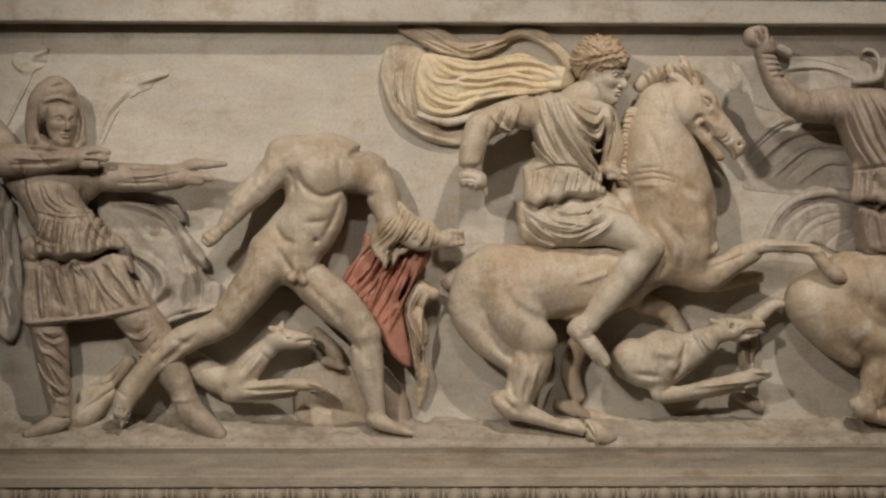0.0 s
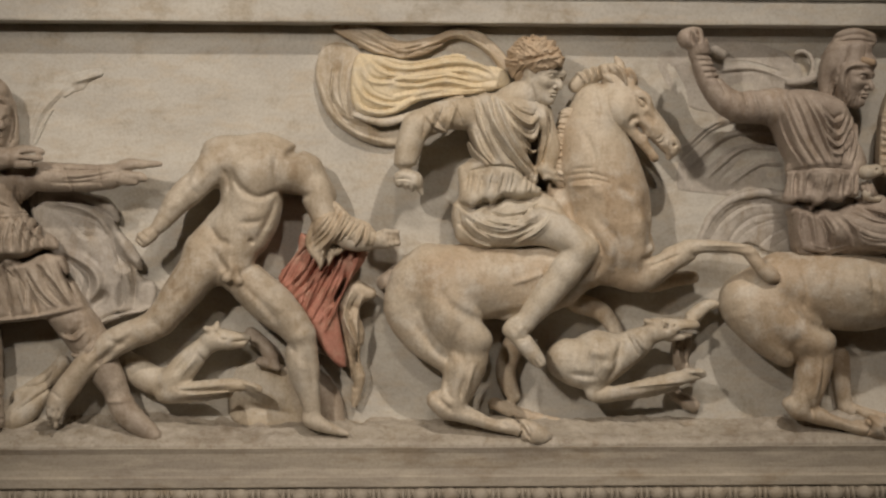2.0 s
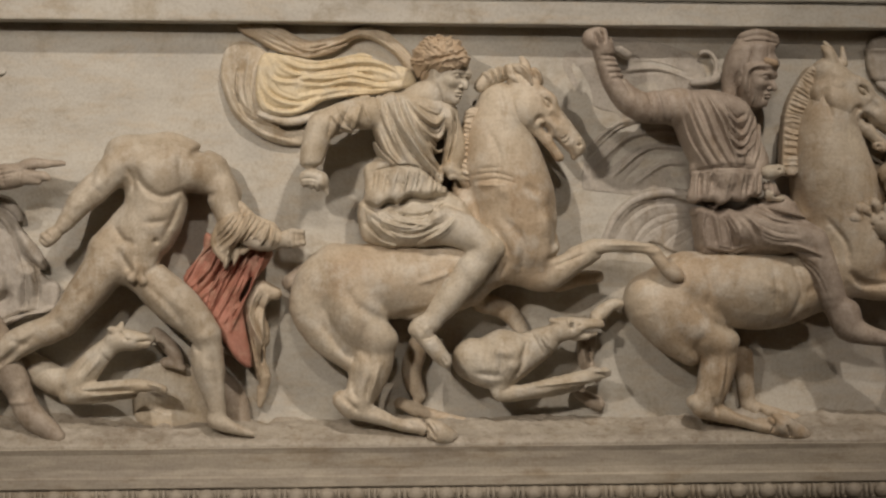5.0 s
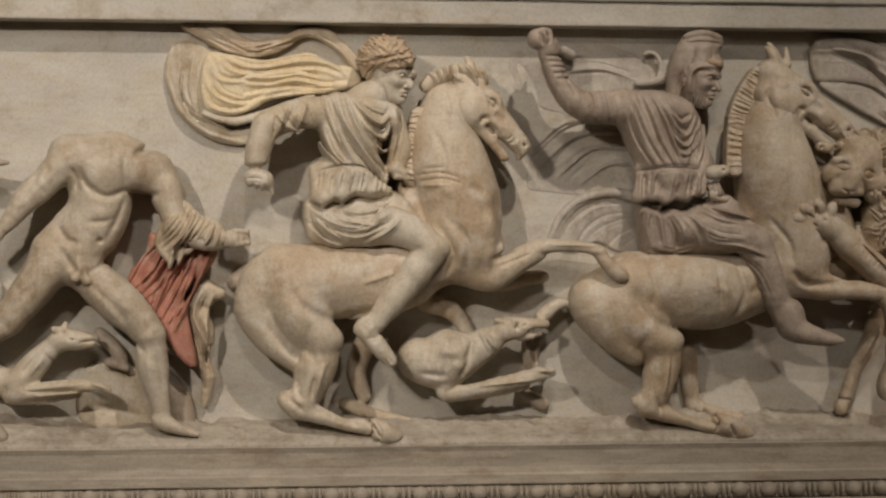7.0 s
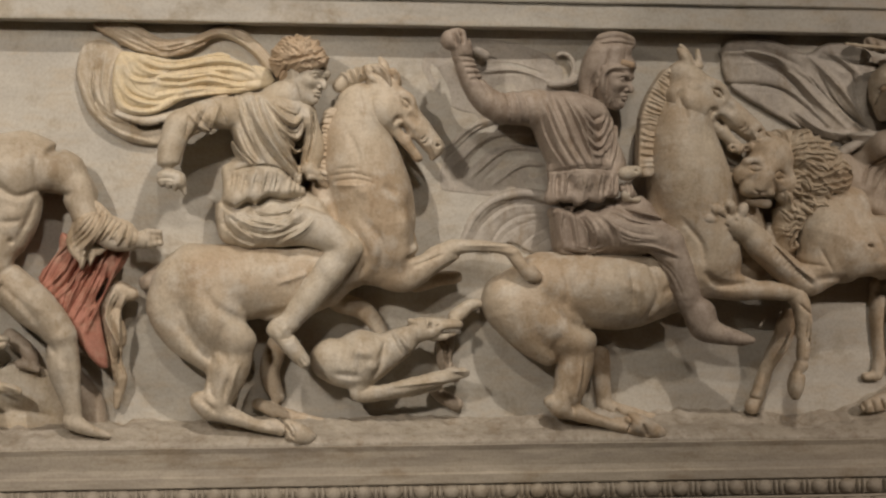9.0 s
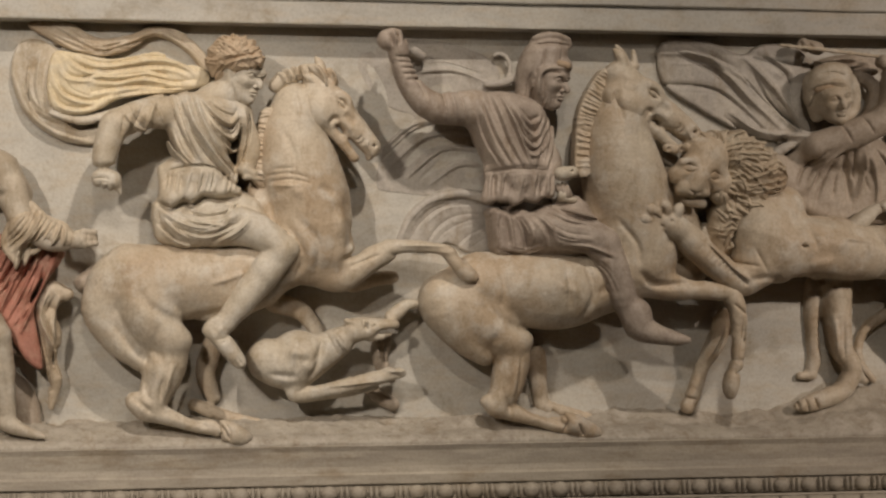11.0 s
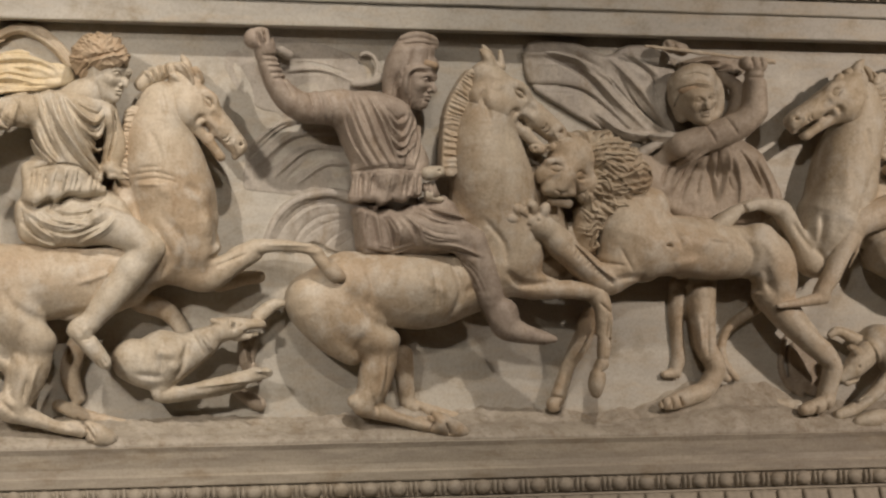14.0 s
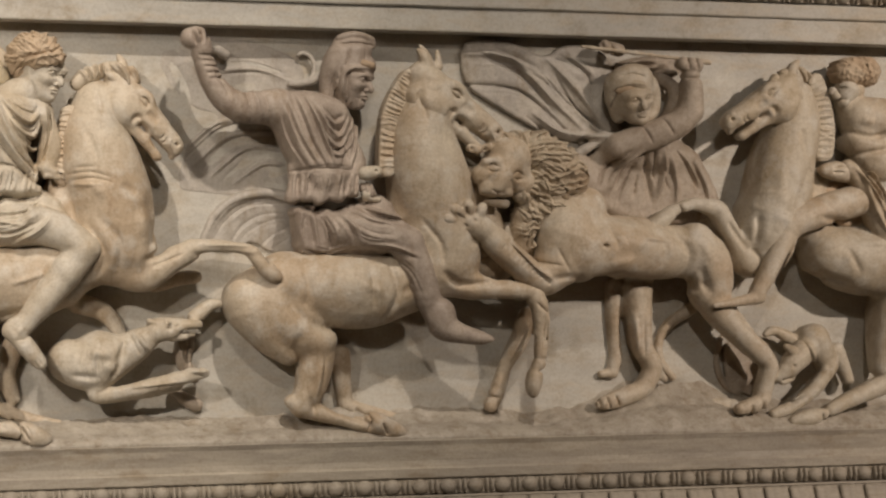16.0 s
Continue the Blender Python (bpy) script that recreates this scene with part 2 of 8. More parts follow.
    def echo(self, width=0.15, height=0.2):
        """Finer creases beside the folds that stand so far, as cloth has them."""
        rng = random.Random(len(self.pieces[-1][2]))
        for w, h, pts in list(self.pieces[-1][2]):
            if isinstance(w, tuple) or w > 0.6 or len(pts) < 3 or np.abs(pts[-1] - pts[0]).sum() < 2.5:
                continue
            e = pts[-1] - pts[0]
            n = np.array([-e[1], e[0]]) / np.hypot(*e)
            for side in (-1, 1):
                off = n * side * rng.uniform(0.3, 0.55)
                cut = pts * rng.uniform(0.8, 0.95) + pts.mean(0) * 0.1
                cut = cut + (pts.mean(0) - cut.mean(0)) + off + e * rng.uniform(-0.08, 0.08)
                self.pieces[-1][2].append((width * rng.uniform(0.8, 1.3), height * rng.uniform(0.5, 1.2) * rng.choice((-1, -1, 1)), cut))

    def locks(self, x, z, r0, r1, a0, a1, count, width, height):
        """A ring of curling locks of hair round (x, z), between two radii and two angles."""
        rng = random.Random(count * 7 + int(r1))
        for i in range(2 * count):
            a = radians(a0 + (a1 - a0) * (i + rng.uniform(-0.2, 0.2)) / (2 * count))
            bend = rng.choice((-1, 1)) * 0.5 * (r1 - r0)
            pts = []
            for u in (0, 0.4, 0.75, 1):
                r, off = r0 + (r1 - r0) * u, bend * u * u
                pts.append((x + r * math.cos(a) - off * math.sin(a), z + r * math.sin(a) + off * math.cos(a)))
            h = height * rng.uniform(0.7, 1.1)
            self.pieces[-1][2].append((width * (0.9 if i % 2 else 0.6), h if i % 2 else -h, np.array(pts)))

    def tufts(self, x, z, rings, width, height):
        """Rows of flame-shaped tufts round (x, z): (radius, reach, first and last angle, count), each a curl cut free on both sides."""
        rng = random.Random(int(x * 10 + z))
        for r, reach, a0, a1, count in rings:
            for i in range(count):
                a = radians(a0 + (a1 - a0) * (i + 0.5 + rng.uniform(-0.25, 0.25)) / count)
                k, bend = 3.4 * reach * rng.uniform(0.8, 1.25), rng.choice((-1, 1)) * rng.uniform(0.7, 1.5)
                for side, w, h in ((0, width, height), (-0.55, 0.35 * width, -0.8 * height), (0.55, 0.35 * width, -0.8 * height)):
                    pts = []
                    for u in (0, 0.35, 0.7, 1):
                        q, off = r + k * (u - 0.4), bend * k * u * u * 0.6 + side * (1 - 0.6 * u)
                        pts.append((x + q * math.cos(a) - off * math.sin(a), z + q * math.sin(a) + off * math.cos(a)))
                    self.pieces[-1][2].append((w * rng.uniform(0.8, 1.2), h * rng.uniform(0.7, 1.15), np.array(pts)))

    def curls(self, x, z, rx, rz, size, height, count):
        rng = random.Random(count)
        for i in range(count):
            a, r = rng.uniform(0, 6.283), math.sqrt(rng.random())
            cx, cz, b = x + rx * r * math.cos(a), z + rz * r * math.sin(a), rng.uniform(0, 6.283)
            arc = [(cx + size * 1.5 * math.cos(b + s), cz + size * 1.5 * math.sin(b + s)) for s in (0, 0.9, 1.8)]
            self.pieces[-1][2].append((size * 0.55, height * rng.uniform(0.4, 0.8), np.array(arc)))
            arc = [(cx + size * 0.5 * math.cos(b + s), cz + size * 0.5 * math.sin(b + s)) for s in (0, 0.9, 1.8)]
            self.pieces[-1][2].append((size * 0.4, -height * rng.uniform(0.3, 0.6), np.array(arc)))

    def skin(self, shapes, chasing, v):
        lo, hi = np.full(3, 1e9), np.full(3, -1e9)
        for s in shapes:
            if s[0] == "limb":
                p = s[2]
                q, r = p[:, [0, 2, 1]], p[:, 3:4]
            else:
                p = s[4]
                q = np.c_[p[:, 0], np.full(len(p), s[1]), p[:, 1]]
                r = np.full((len(p), 1), max(s[2], s[3]))
            lo, hi = np.minimum(lo, (q - r).min(0)), np.maximum(hi, (q + r).max(0))
        lo, hi = lo - 1.6, hi + 1.6
        lo[1] = max(lo[1], -0.4)
        size = np.ceil((hi - lo) / v).astype(int) + 1
        ax = [(lo[i] + v * np.arange(size[i])).astype(np.float32) for i in range(3)]
        field = np.full(size, 3.0, np.float32)

        def window(a, b):
            i0 = np.clip(np.floor((a - lo) / v).astype(int), 0, size)
            i1 = np.clip(np.ceil((b - lo) / v).astype(int) + 1, 0, size)
            return tuple(slice(x, y) for x, y in zip(i0, i1))

        for s in shapes:
            if s[0] == "limb":
                k = max(s[1], 0.1)
                pts = s[2][:, [0, 2, 1]]
                rad = s[2][:, 3]
                if len(pts) > 2:
                    soft = curve(np.c_[pts, rad], 4)
                    pts, rad = soft[:, :3], np.maximum(soft[:, 3], 0.2)
                if len(pts) == 1:
                    pts, rad = np.r_[pts, pts + 0.05], np.r_[rad, rad]
                m = (rad + k + 0.6)[:, None]
                w = window((pts - m * (1, 1 / BACK, 1)).min(0), (pts + m).max(0))
                chain = np.float32(1e3)
                for a, b, ra, rb in zip(pts, pts[1:], rad, rad[1:]):
                    X, Y, Z = (ax[0][w[0]][:, None, None] - a[0], ax[1][w[1]][None, :, None] - a[1], ax[2][w[2]][None, None, :] - a[2])
                    e = b - a
                    t = np.clip((X * e[0] + Z * e[2] + Y * e[1]) / max(e @ e, 1e-6), 0, 1)
                    out = Y - t * e[1]
                    out = np.where(out < 0, out * BACK, out)
                    d = np.sqrt((X - t * e[0]) ** 2 + out * out + (Z - t * e[2]) ** 2) - (ra + t * (rb - ra))
                    h = np.maximum(0.35 - np.abs(chain - d), 0) / 0.35
                    chain = np.minimum(chain, d) - h * h * 0.07
                f = field[w]
                h = np.maximum(k - np.abs(f - chain), 0) / k
                field[w] = np.minimum(f, chain) - h * h * k / 4
            else:
                _, d0, thick, edge, out = s
                out = curve(np.r_[out[-1:], out, out[:2]], 3, True)
                m = edge + 1.2
                a, b = out.min(0) - m, out.max(0) + m
                w = window(np.array([a[0], d0 - thick - m, a[1]]), np.array([b[0], d0 + thick + m, b[1]]))
                X, Z = np.meshgrid(ax[0][w[0]], ax[2][w[2]], indexing="ij")
                near, inside = np.full(X.shape, 1e9), np.zeros(X.shape, bool)
                for p, q in zip(out, np.roll(out, -1, 0)):
                    e = q - p
                    t = np.clip(((X - p[0]) * e[0] + (Z - p[1]) * e[1]) / (e @ e), 0, 1)
                    near = np.minimum(near, np.hypot(X - p[0] - t * e[0], Z - p[1] - t * e[1]))
                    cross = ((p[1] > Z) != (q[1] > Z)) & (X < (q[0] - p[0]) * (Z - p[1]) / (q[1] - p[1] + 1e-9) + p[0])
                    inside ^= cross
                flat = np.where(inside, -near, near) + edge
                up = np.abs(ax[1][w[1]] - d0) - thick + edge
                A, B = flat[:, None, :], up[None, :, None]
                d = np.hypot(np.maximum(A, 0), np.maximum(B, 0)) + np.minimum(np.maximum(A, B), 0) - edge
                f, k = field[w], 0.5
                h = np.maximum(k - np.abs(f - d), 0) / k
                field[w] = np.minimum(f, d) - h * h * k / 4
        relief = np.zeros((size[0], size[2]), np.float32)
        for width, height, pts in chasing:
            if isinstance(width, tuple):
                _, rx, rz, turn = width
                m = 2.2 * max(rx, rz)
                w = window(np.array([pts[0, 0] - m, 0, pts[0, 1] - m]), np.array([pts[0, 0] + m, 0, pts[0, 1] + m]))
                X, Z = np.meshgrid(ax[0][w[0]] - pts[0, 0], ax[2][w[2]] - pts[0, 1], indexing="ij")
                U, V = X * math.cos(turn) + Z * math.sin(turn), Z * math.cos(turn) - X * math.sin(turn)
                relief[w[0], w[2]] += height * np.exp(-((U / rx) ** 2 + (V / rz) ** 2) ** 1.3)
                continue
            m = 2.4 * width
            w = window(np.array([pts[:, 0].min() - m, 0, pts[:, 1].min() - m]), np.array([pts[:, 0].max() + m, 0, pts[:, 1].max() + m]))
            X, Z = np.meshgrid(ax[0][w[0]], ax[2][w[2]], indexing="ij")
            if X.size == 0:
                continue
            if len(pts) > 2:
                pts = curve(pts, 3)
            near, along = np.full(X.shape, 1e9), np.zeros(X.shape)
            n = len(pts) - 1
            for i in range(n):
                p, e = pts[i], pts[i + 1] - pts[i]
                t = np.clip(((X - p[0]) * e[0] + (Z - p[1]) * e[1]) / max(e @ e, 1e-6), 0, 1)
                d = np.hypot(X - p[0] - t * e[0], Z - p[1] - t * e[1])
                along = np.where(d < near, (i + t) / n, along)
                near = np.minimum(near, d)
            fade = 1 - 0.75 * np.abs(2 * along - 1) ** 3
            # a narrow groove is cut sharp, all else is round
            cut = np.exp(-near / (0.65 * width)) * 1.2 if height < 0 and width < 0.34 else np.exp(-((near / width) ** 2)) * (1.2 if width < 0.62 else 1)
            relief[w[0], w[2]] += height * fade * cut
        # the chisel's and the weather's unevenness
        rng = np.random.RandomState(len(shapes) * 13 + len(chasing))
        for cell, depth in ((2.6, 0.06), (1.1, 0.03), (0.5, 0.018)):
            u, w = (ax[0] - lo[0]) / cell, (ax[2] - lo[2]) / cell
            g = rng.uniform(-1, 1, (int(u[-1]) + 2, int(w[-1]) + 2))
            i, j = u.astype(int), w.astype(int)
            fu, fw = (u - i)[:, None], (w - j)[None, :]
            fu, fw = fu * fu * (3 - 2 * fu), fw * fw * (3 - 2 * fw)
            g00, g10, g01, g11 = (g[np.ix_(i + p, j + q)] for p, q in ((0, 0), (1, 0), (0, 1), (1, 1)))
            relief += (depth * ((g00 * (1 - fu) + g10 * fu) * (1 - fw) + (g01 * (1 - fu) + g11 * fu) * fw)).astype(np.float32)
        field -= relief[:, None, :]
        return self.net(field, lo, v)

    def net(self, field, lo, v):
        """Surface net: one vertex in each cell that the surface crosses, one quad across each edge that it cuts."""
        inn = field < 0
        nx, ny, nz = field.shape
        cnt = np.zeros((nx - 1, ny - 1, nz - 1), np.uint8)
        corners = [(i, j, k) for i in (0, 1) for j in (0, 1) for k in (0, 1)]
        for i, j, k in corners:
            cnt += inn[i : nx - 1 + i, j : ny - 1 + j, k : nz - 1 + k]
        live = (cnt > 0) & (cnt < 8)
        idx = np.argwhere(live)
        number = np.full(live.shape, -1, np.int32)
        number[live] = np.arange(len(idx))
        total, hits = np.zeros((len(idx), 3)), np.zeros(len(idx))
        for a in corners:
            for axis in range(3):
                if a[axis]:
                    continue
                b = list(a)
                b[axis] = 1
                fa = field[idx[:, 0] + a[0], idx[:, 1] + a[1], idx[:, 2] + a[2]]
                fb = field[idx[:, 0] + b[0], idx[:, 1] + b[1], idx[:, 2] + b[2]]
                m = (fa < 0) != (fb < 0)
                p = np.tile(np.array(a, float), (len(idx), 1))
                p[:, axis] += np.where(m, fa / np.where(m, fa - fb, 1), 0)
                total += p * m[:, None]
                hits += m
        verts = lo + v * (idx + total / hits[:, None])
        quads = []
        for axis in range(3):
            s0 = [slice(1, -1)] * 3
            s1 = list(s0)
            s0[axis], s1[axis] = slice(0, -1), slice(1, None)
            a, b = inn[tuple(s0)], inn[tuple(s1)]
            e = np.argwhere(a != b)
            up = a[tuple(e.T)]
            base = e + 1
            base[:, axis] -= 1
            u, w = [(1, 2), (2, 0), (0, 1)][axis]
            ring = []
            for du, dw in ((-1, -1), (0, -1), (0, 0), (-1, 0)):
                c = base.copy()
                c[:, u] += du
                c[:, w] += dw
                ring.append(number[c[:, 0], c[:, 1], c[:, 2]])
            q = np.stack(ring, 1)
            # the mesh's own axes are (x, -d, z), which turns every face round
            q[up] = q[up][:, ::-1]
            quads.append(q)
        q = np.concatenate(quads)
        return verts, q[(q >= 0).all(1)]

    def build(self, label, category, group=""):
        me = bpy.data.meshes.new(self.name)
        vs, qs, ids, n = [], [], [], 0
        for i, (material, shapes, chasing, voxel) in enumerate(self.pieces):
            me.materials.append(MATS[material])
            v, q = self.skin(shapes, chasing, voxel)
            vs.append(v)
            qs.append(q + n)
            ids.append(np.full(len(q), i))
            n += len(v)
        v, q, ids = np.concatenate(vs), np.concatenate(qs), np.concatenate(ids)
        co = np.c_[v[:, 0] / 100, -v[:, 1] / 100, v[:, 2] / 100 + BASE]
        me.vertices.add(len(co))
        me.vertices.foreach_set("co", co.ravel())
        me.loops.add(q.size)
        me.loops.foreach_set("vertex_index", q.ravel().astype(np.int32))
        me.polygons.add(len(q))
        me.polygons.foreach_set("loop_start", np.arange(0, q.size, 4, dtype=np.int32))
        me.polygons.foreach_set("material_index", ids.astype(np.int32))
        me.polygons.foreach_set("use_smooth", np.ones(len(q), bool))
        me.update(calc_edges=True)
        me.validate()
        return tagged(new(self.name, me), label, category, group, "thing")


# ---- the room ----
def structure(name, bm, material, label):
    return tagged(mesh_object(name, bm, MATS[material]), label, kind="structure")


structure("floor", box(-5, 6, -6, 3, -0.1, 0), "floor", "brown polished stone gallery floor")
structure("ceiling", box(-5, 6, -6, 3, 4.4, 4.5), "room", "warm plaster gallery ceiling")
structure("wall_north", box(-5.1, 6.1, 3, 3.1, 0, 4.4), "room", "warm plaster gallery wall")
structure("wall_south", box(-5.1, 6.1, -6.1, -6, 0, 4.4), "room", "warm plaster gallery wall")
structure("wall_west", box(-5.1, -5, -6, 3, 0, 4.4), "room", "warm plaster gallery wall")
structure("wall_east", box(6, 6.1, -6, 3, 0, 4.4), "room", "warm plaster gallery wall")

# ---- the sarcophagus ----
X0, X1 = -0.95, 2.1
sarcophagus = tagged(new("sarcophagus"), "carved marble sarcophagus with frieze panel, cornice and beaded base", "sarcophagus", kind="thing")


def panel():
    """The ground of the frieze, a dressed slab with a faintly wavy face."""
    bm = bmesh.new()
    nx, nz = 300, 64
    grid = [[bm.verts.new((X0 + (X1 - X0) * i / nx, 0.0016 * noise.noise((i * 0.07, j * 0.11, 2)) + 0.0007 * noise.noise((i * 0.3, j * 0.4, 5)), BASE - 0.01 + 0.64 * j / nz)) for j in range(nz + 1)] for i in range(nx + 1)]
    for i in range(nx):
        for j in range(nz):
            bm.faces.new((grid[i][j], grid[i + 1][j], grid[i + 1][j + 1], grid[i][j + 1]))
    edge = [e for e in bm.edges if e.is_boundary]
    r = bmesh.ops.extrude_edge_only(bm, edges=edge)
    for v in r["geom"]:
        if isinstance(v, bmesh.types.BMVert):
            v.co.y = 0.12
    return mesh_object("frieze_panel", bm, MATS["wall"], sarcophagus, smooth=True)


def rocky_ground():
    """The carved ground on which the figures stand, sloping from the panel to the ledge."""
    bm = bmesh.new()
    nx, ns = 900, 30
    rows = []
    for i in range(nx + 1):
        x = X0 + (X1 - X0) * i / nx
        col = []
        mound = 0.042 * math.exp(-(((x - 1.3) / 0.13) ** 4)) * (0.7 + 0.5 * noise.noise((x * 9, 7, 1)))
        top = 0.034 + mound + 0.012 * noise.noise((x * 6, 1, 3)) + 0.006 * noise.noise((x * 21, 2, 3)) + 0.004 * noise.noise((x * 55, 2, 8))
        for j in range(ns + 1):
            s = j / ns
            out = -0.006 + 0.095 * s
            up = top * (1 - s) ** 0.75 * (1 - 0.12 * math.sin(s * 9 + x * 3)) + 0.006 * noise.noise((x * 24, s * 4, 0)) * (1 - s) + 0.0034 * noise.noise((x * 62, s * 9, 0)) * (1 - s * s) + 0.002 * abs(noise.noise((x * 130, s * 17, 4))) * (1 - s)
            col.append(bm.verts.new((x, -out, BASE + up * (0.15 if j == ns else 1) + 0.001)))
        col.append(bm.verts.new((x, -0.089, BASE - 0.006)))
        col.append(bm.verts.new((x, 0.01, BASE - 0.006)))
        rows.append(col)
    m = len(rows[0])
    for a, b in zip(rows, rows[1:]):
        for j in range(m):
            bm.faces.new((a[j], a[(j + 1) % m], b[(j + 1) % m], b[j]))
    bm.faces.new(rows[0])
    bm.faces.new(rows[-1][::-1])
    bmesh.ops.recalc_face_normals(bm, faces=bm.faces)
    return mesh_object("rocky_ground", bm, MATS["ground"], sarcophagus, "uneven carved ground under the figures", True)


panel()
rocky_ground()
CORNICE = [(-0.1, 0.604), (0.043, 0.604), (0.0455, 0.605), (0.046, 0.607), (0.047, 0.638), (0.0455, 0.64), (0.0515, 0.641), (0.053, 0.643), (0.054, 0.661), (0.052, 0.663), (-0.1, 0.663)]
mesh_object("cornice", moulding(CORNICE, X0, X1), MATS["wall"], sarcophagus, "stepped plain fascia over the frieze")
mesh_object("lid", moulding([(-0.1, 0.664), (0.05, 0.664), (0.05, 0.688), (0.08, 0.705), (0.10, 0.74), (0.11, 0.80), (0.03, 0.95), (-0.1, 0.95)], X0, X1), MATS["wall"], sarcophagus)
LEDGE = [(-0.1, -0.002), (0.0885, -0.002), (0.0905, -0.004), (0.088, -0.012), (0.087, -0.034), (0.0885, -0.043), (0.0915, -0.046), (0.092, -0.0585), (0.09, -0.0605), (0.082, -0.061), (0.082, -0.084), (-0.1, -0.084)]
mesh_object("ledge", moulding(LEDGE, X0, X1), MATS["band"], sarcophagus, "plain band under the ledge")
FOOT = [(-0.1, -0.085), (0.094, -0.085), (0.095, -0.0875), (0.092, -0.09), (0.098, -0.10), (0.115, -0.118), (0.13, -0.13), (0.132, -0.15), (0.11, -0.17), (0.11, -0.3), (-0.1, -0.3)]
base_moulding = mesh_object("base_moulding", moulding(FOOT, X0, X1), MATS["band"], sarcophagus)
mesh_object("chest", box(X0, X1, 0.125, 1.2, BASE - 0.3, BASE + 0.66), MATS["wall"], sarcophagus)
mesh_object("plinth", box(X0 - 0.05, X1 + 0.05, -0.16, 1.3, 0.0, BASE - 0.302), MATS["band"], sarcophagus)
mesh_object("roof", moulding([(-0.102, 0.664), (-0.102, 0.95), (-0.65, 1.2), (-1.2, 0.95), (-1.2, 0.664)], X0, X1), MATS["wall"], sarcophagus)


def ball(rx, ry, rz, u=14, v=10):
    bm = bmesh.new()
    bmesh.ops.create_uvsphere(bm, u_segments=u, v_segments=v, radius=1)
    bmesh.ops.scale(bm, vec=(rx, ry, rz), verts=bm.verts)
    return bm


def beads(z, out, r, pitch, name, start=-0.7445):
    """A bead-and-reel row: one bead, two reels, over and over."""
    row = mesh_object(name, box(X0, X1, -out + r * 0.3, 0, BASE + z - r * 0.9, BASE + z + r * 0.9), MATS["band"], sarcophagus)
    bead, reel = bpy.data.meshes.new("bead"), bpy.data.meshes.new("reel")
    for me, bm in ((bead, ball(r * 1.12, r, r)), (reel, ball(r * 0.3, r * 0.88, r * 0.98, 10, 8))):
        bm.to_mesh(me)
        bm.free()
        me.materials.append(MATS["band"])
        me.polygons.foreach_set("use_smooth", [True] * len(me.polygons))
    n = int(2.65 / pitch)
    for i in range(n):
        x = start + i * pitch
        for me, dx in ((bead, 0), (reel, pitch * 0.405), (reel, pitch * 0.595)):
            ob = new(me.name, me)
            ob.parent = row
            k = 1 + 0.06 * noise.noise((x * 40 + dx * 300, z, 1))
            ob.matrix_local = pose(x + dx + 0.0006 * noise.noise((x * 70, dx * 50, 2)), -out + r * 0.25, BASE + z) @ Matrix.Diagonal((k, k, k, 1))


def leaf():
    """One tongue-shaped leaf of the base moulding: a swelling blade with a raised rim and a midrib."""
    bm = bmesh.new()
    rows = []
    for j in range(9):
        v = j / 8
        w = 0.0195 * math.sqrt(max(1 - max(v - 0.35, 0) ** 2 / 0.43, 0.02))
        row = []
        for i in range(9):
            u = i / 4 - 1
            rim = 0.0035 * math.exp(-(((abs(u) - 0.85) / 0.14) ** 2)) + 0.002 * math.exp(-((u / 0.14) ** 2))
            row.append(bm.verts.new((u * w, -0.001 - rim - 0.003 * (1 - u * u), -0.05 * v)))
        rows.append(row)
    for a, b in zip(rows, rows[1:]):
        for i in range(8):
            bm.faces.new((a[i], b[i], b[i + 1], a[i + 1]))
    back = [v for v in bm.verts]
    r = bmesh.ops.extrude_face_region(bm, geom=bm.faces[:])
    for v in back:
        v.co.y = 0.004
    bmesh.ops.recalc_face_normals(bm, faces=bm.faces)
    return bm


# ---- the carved figures ----

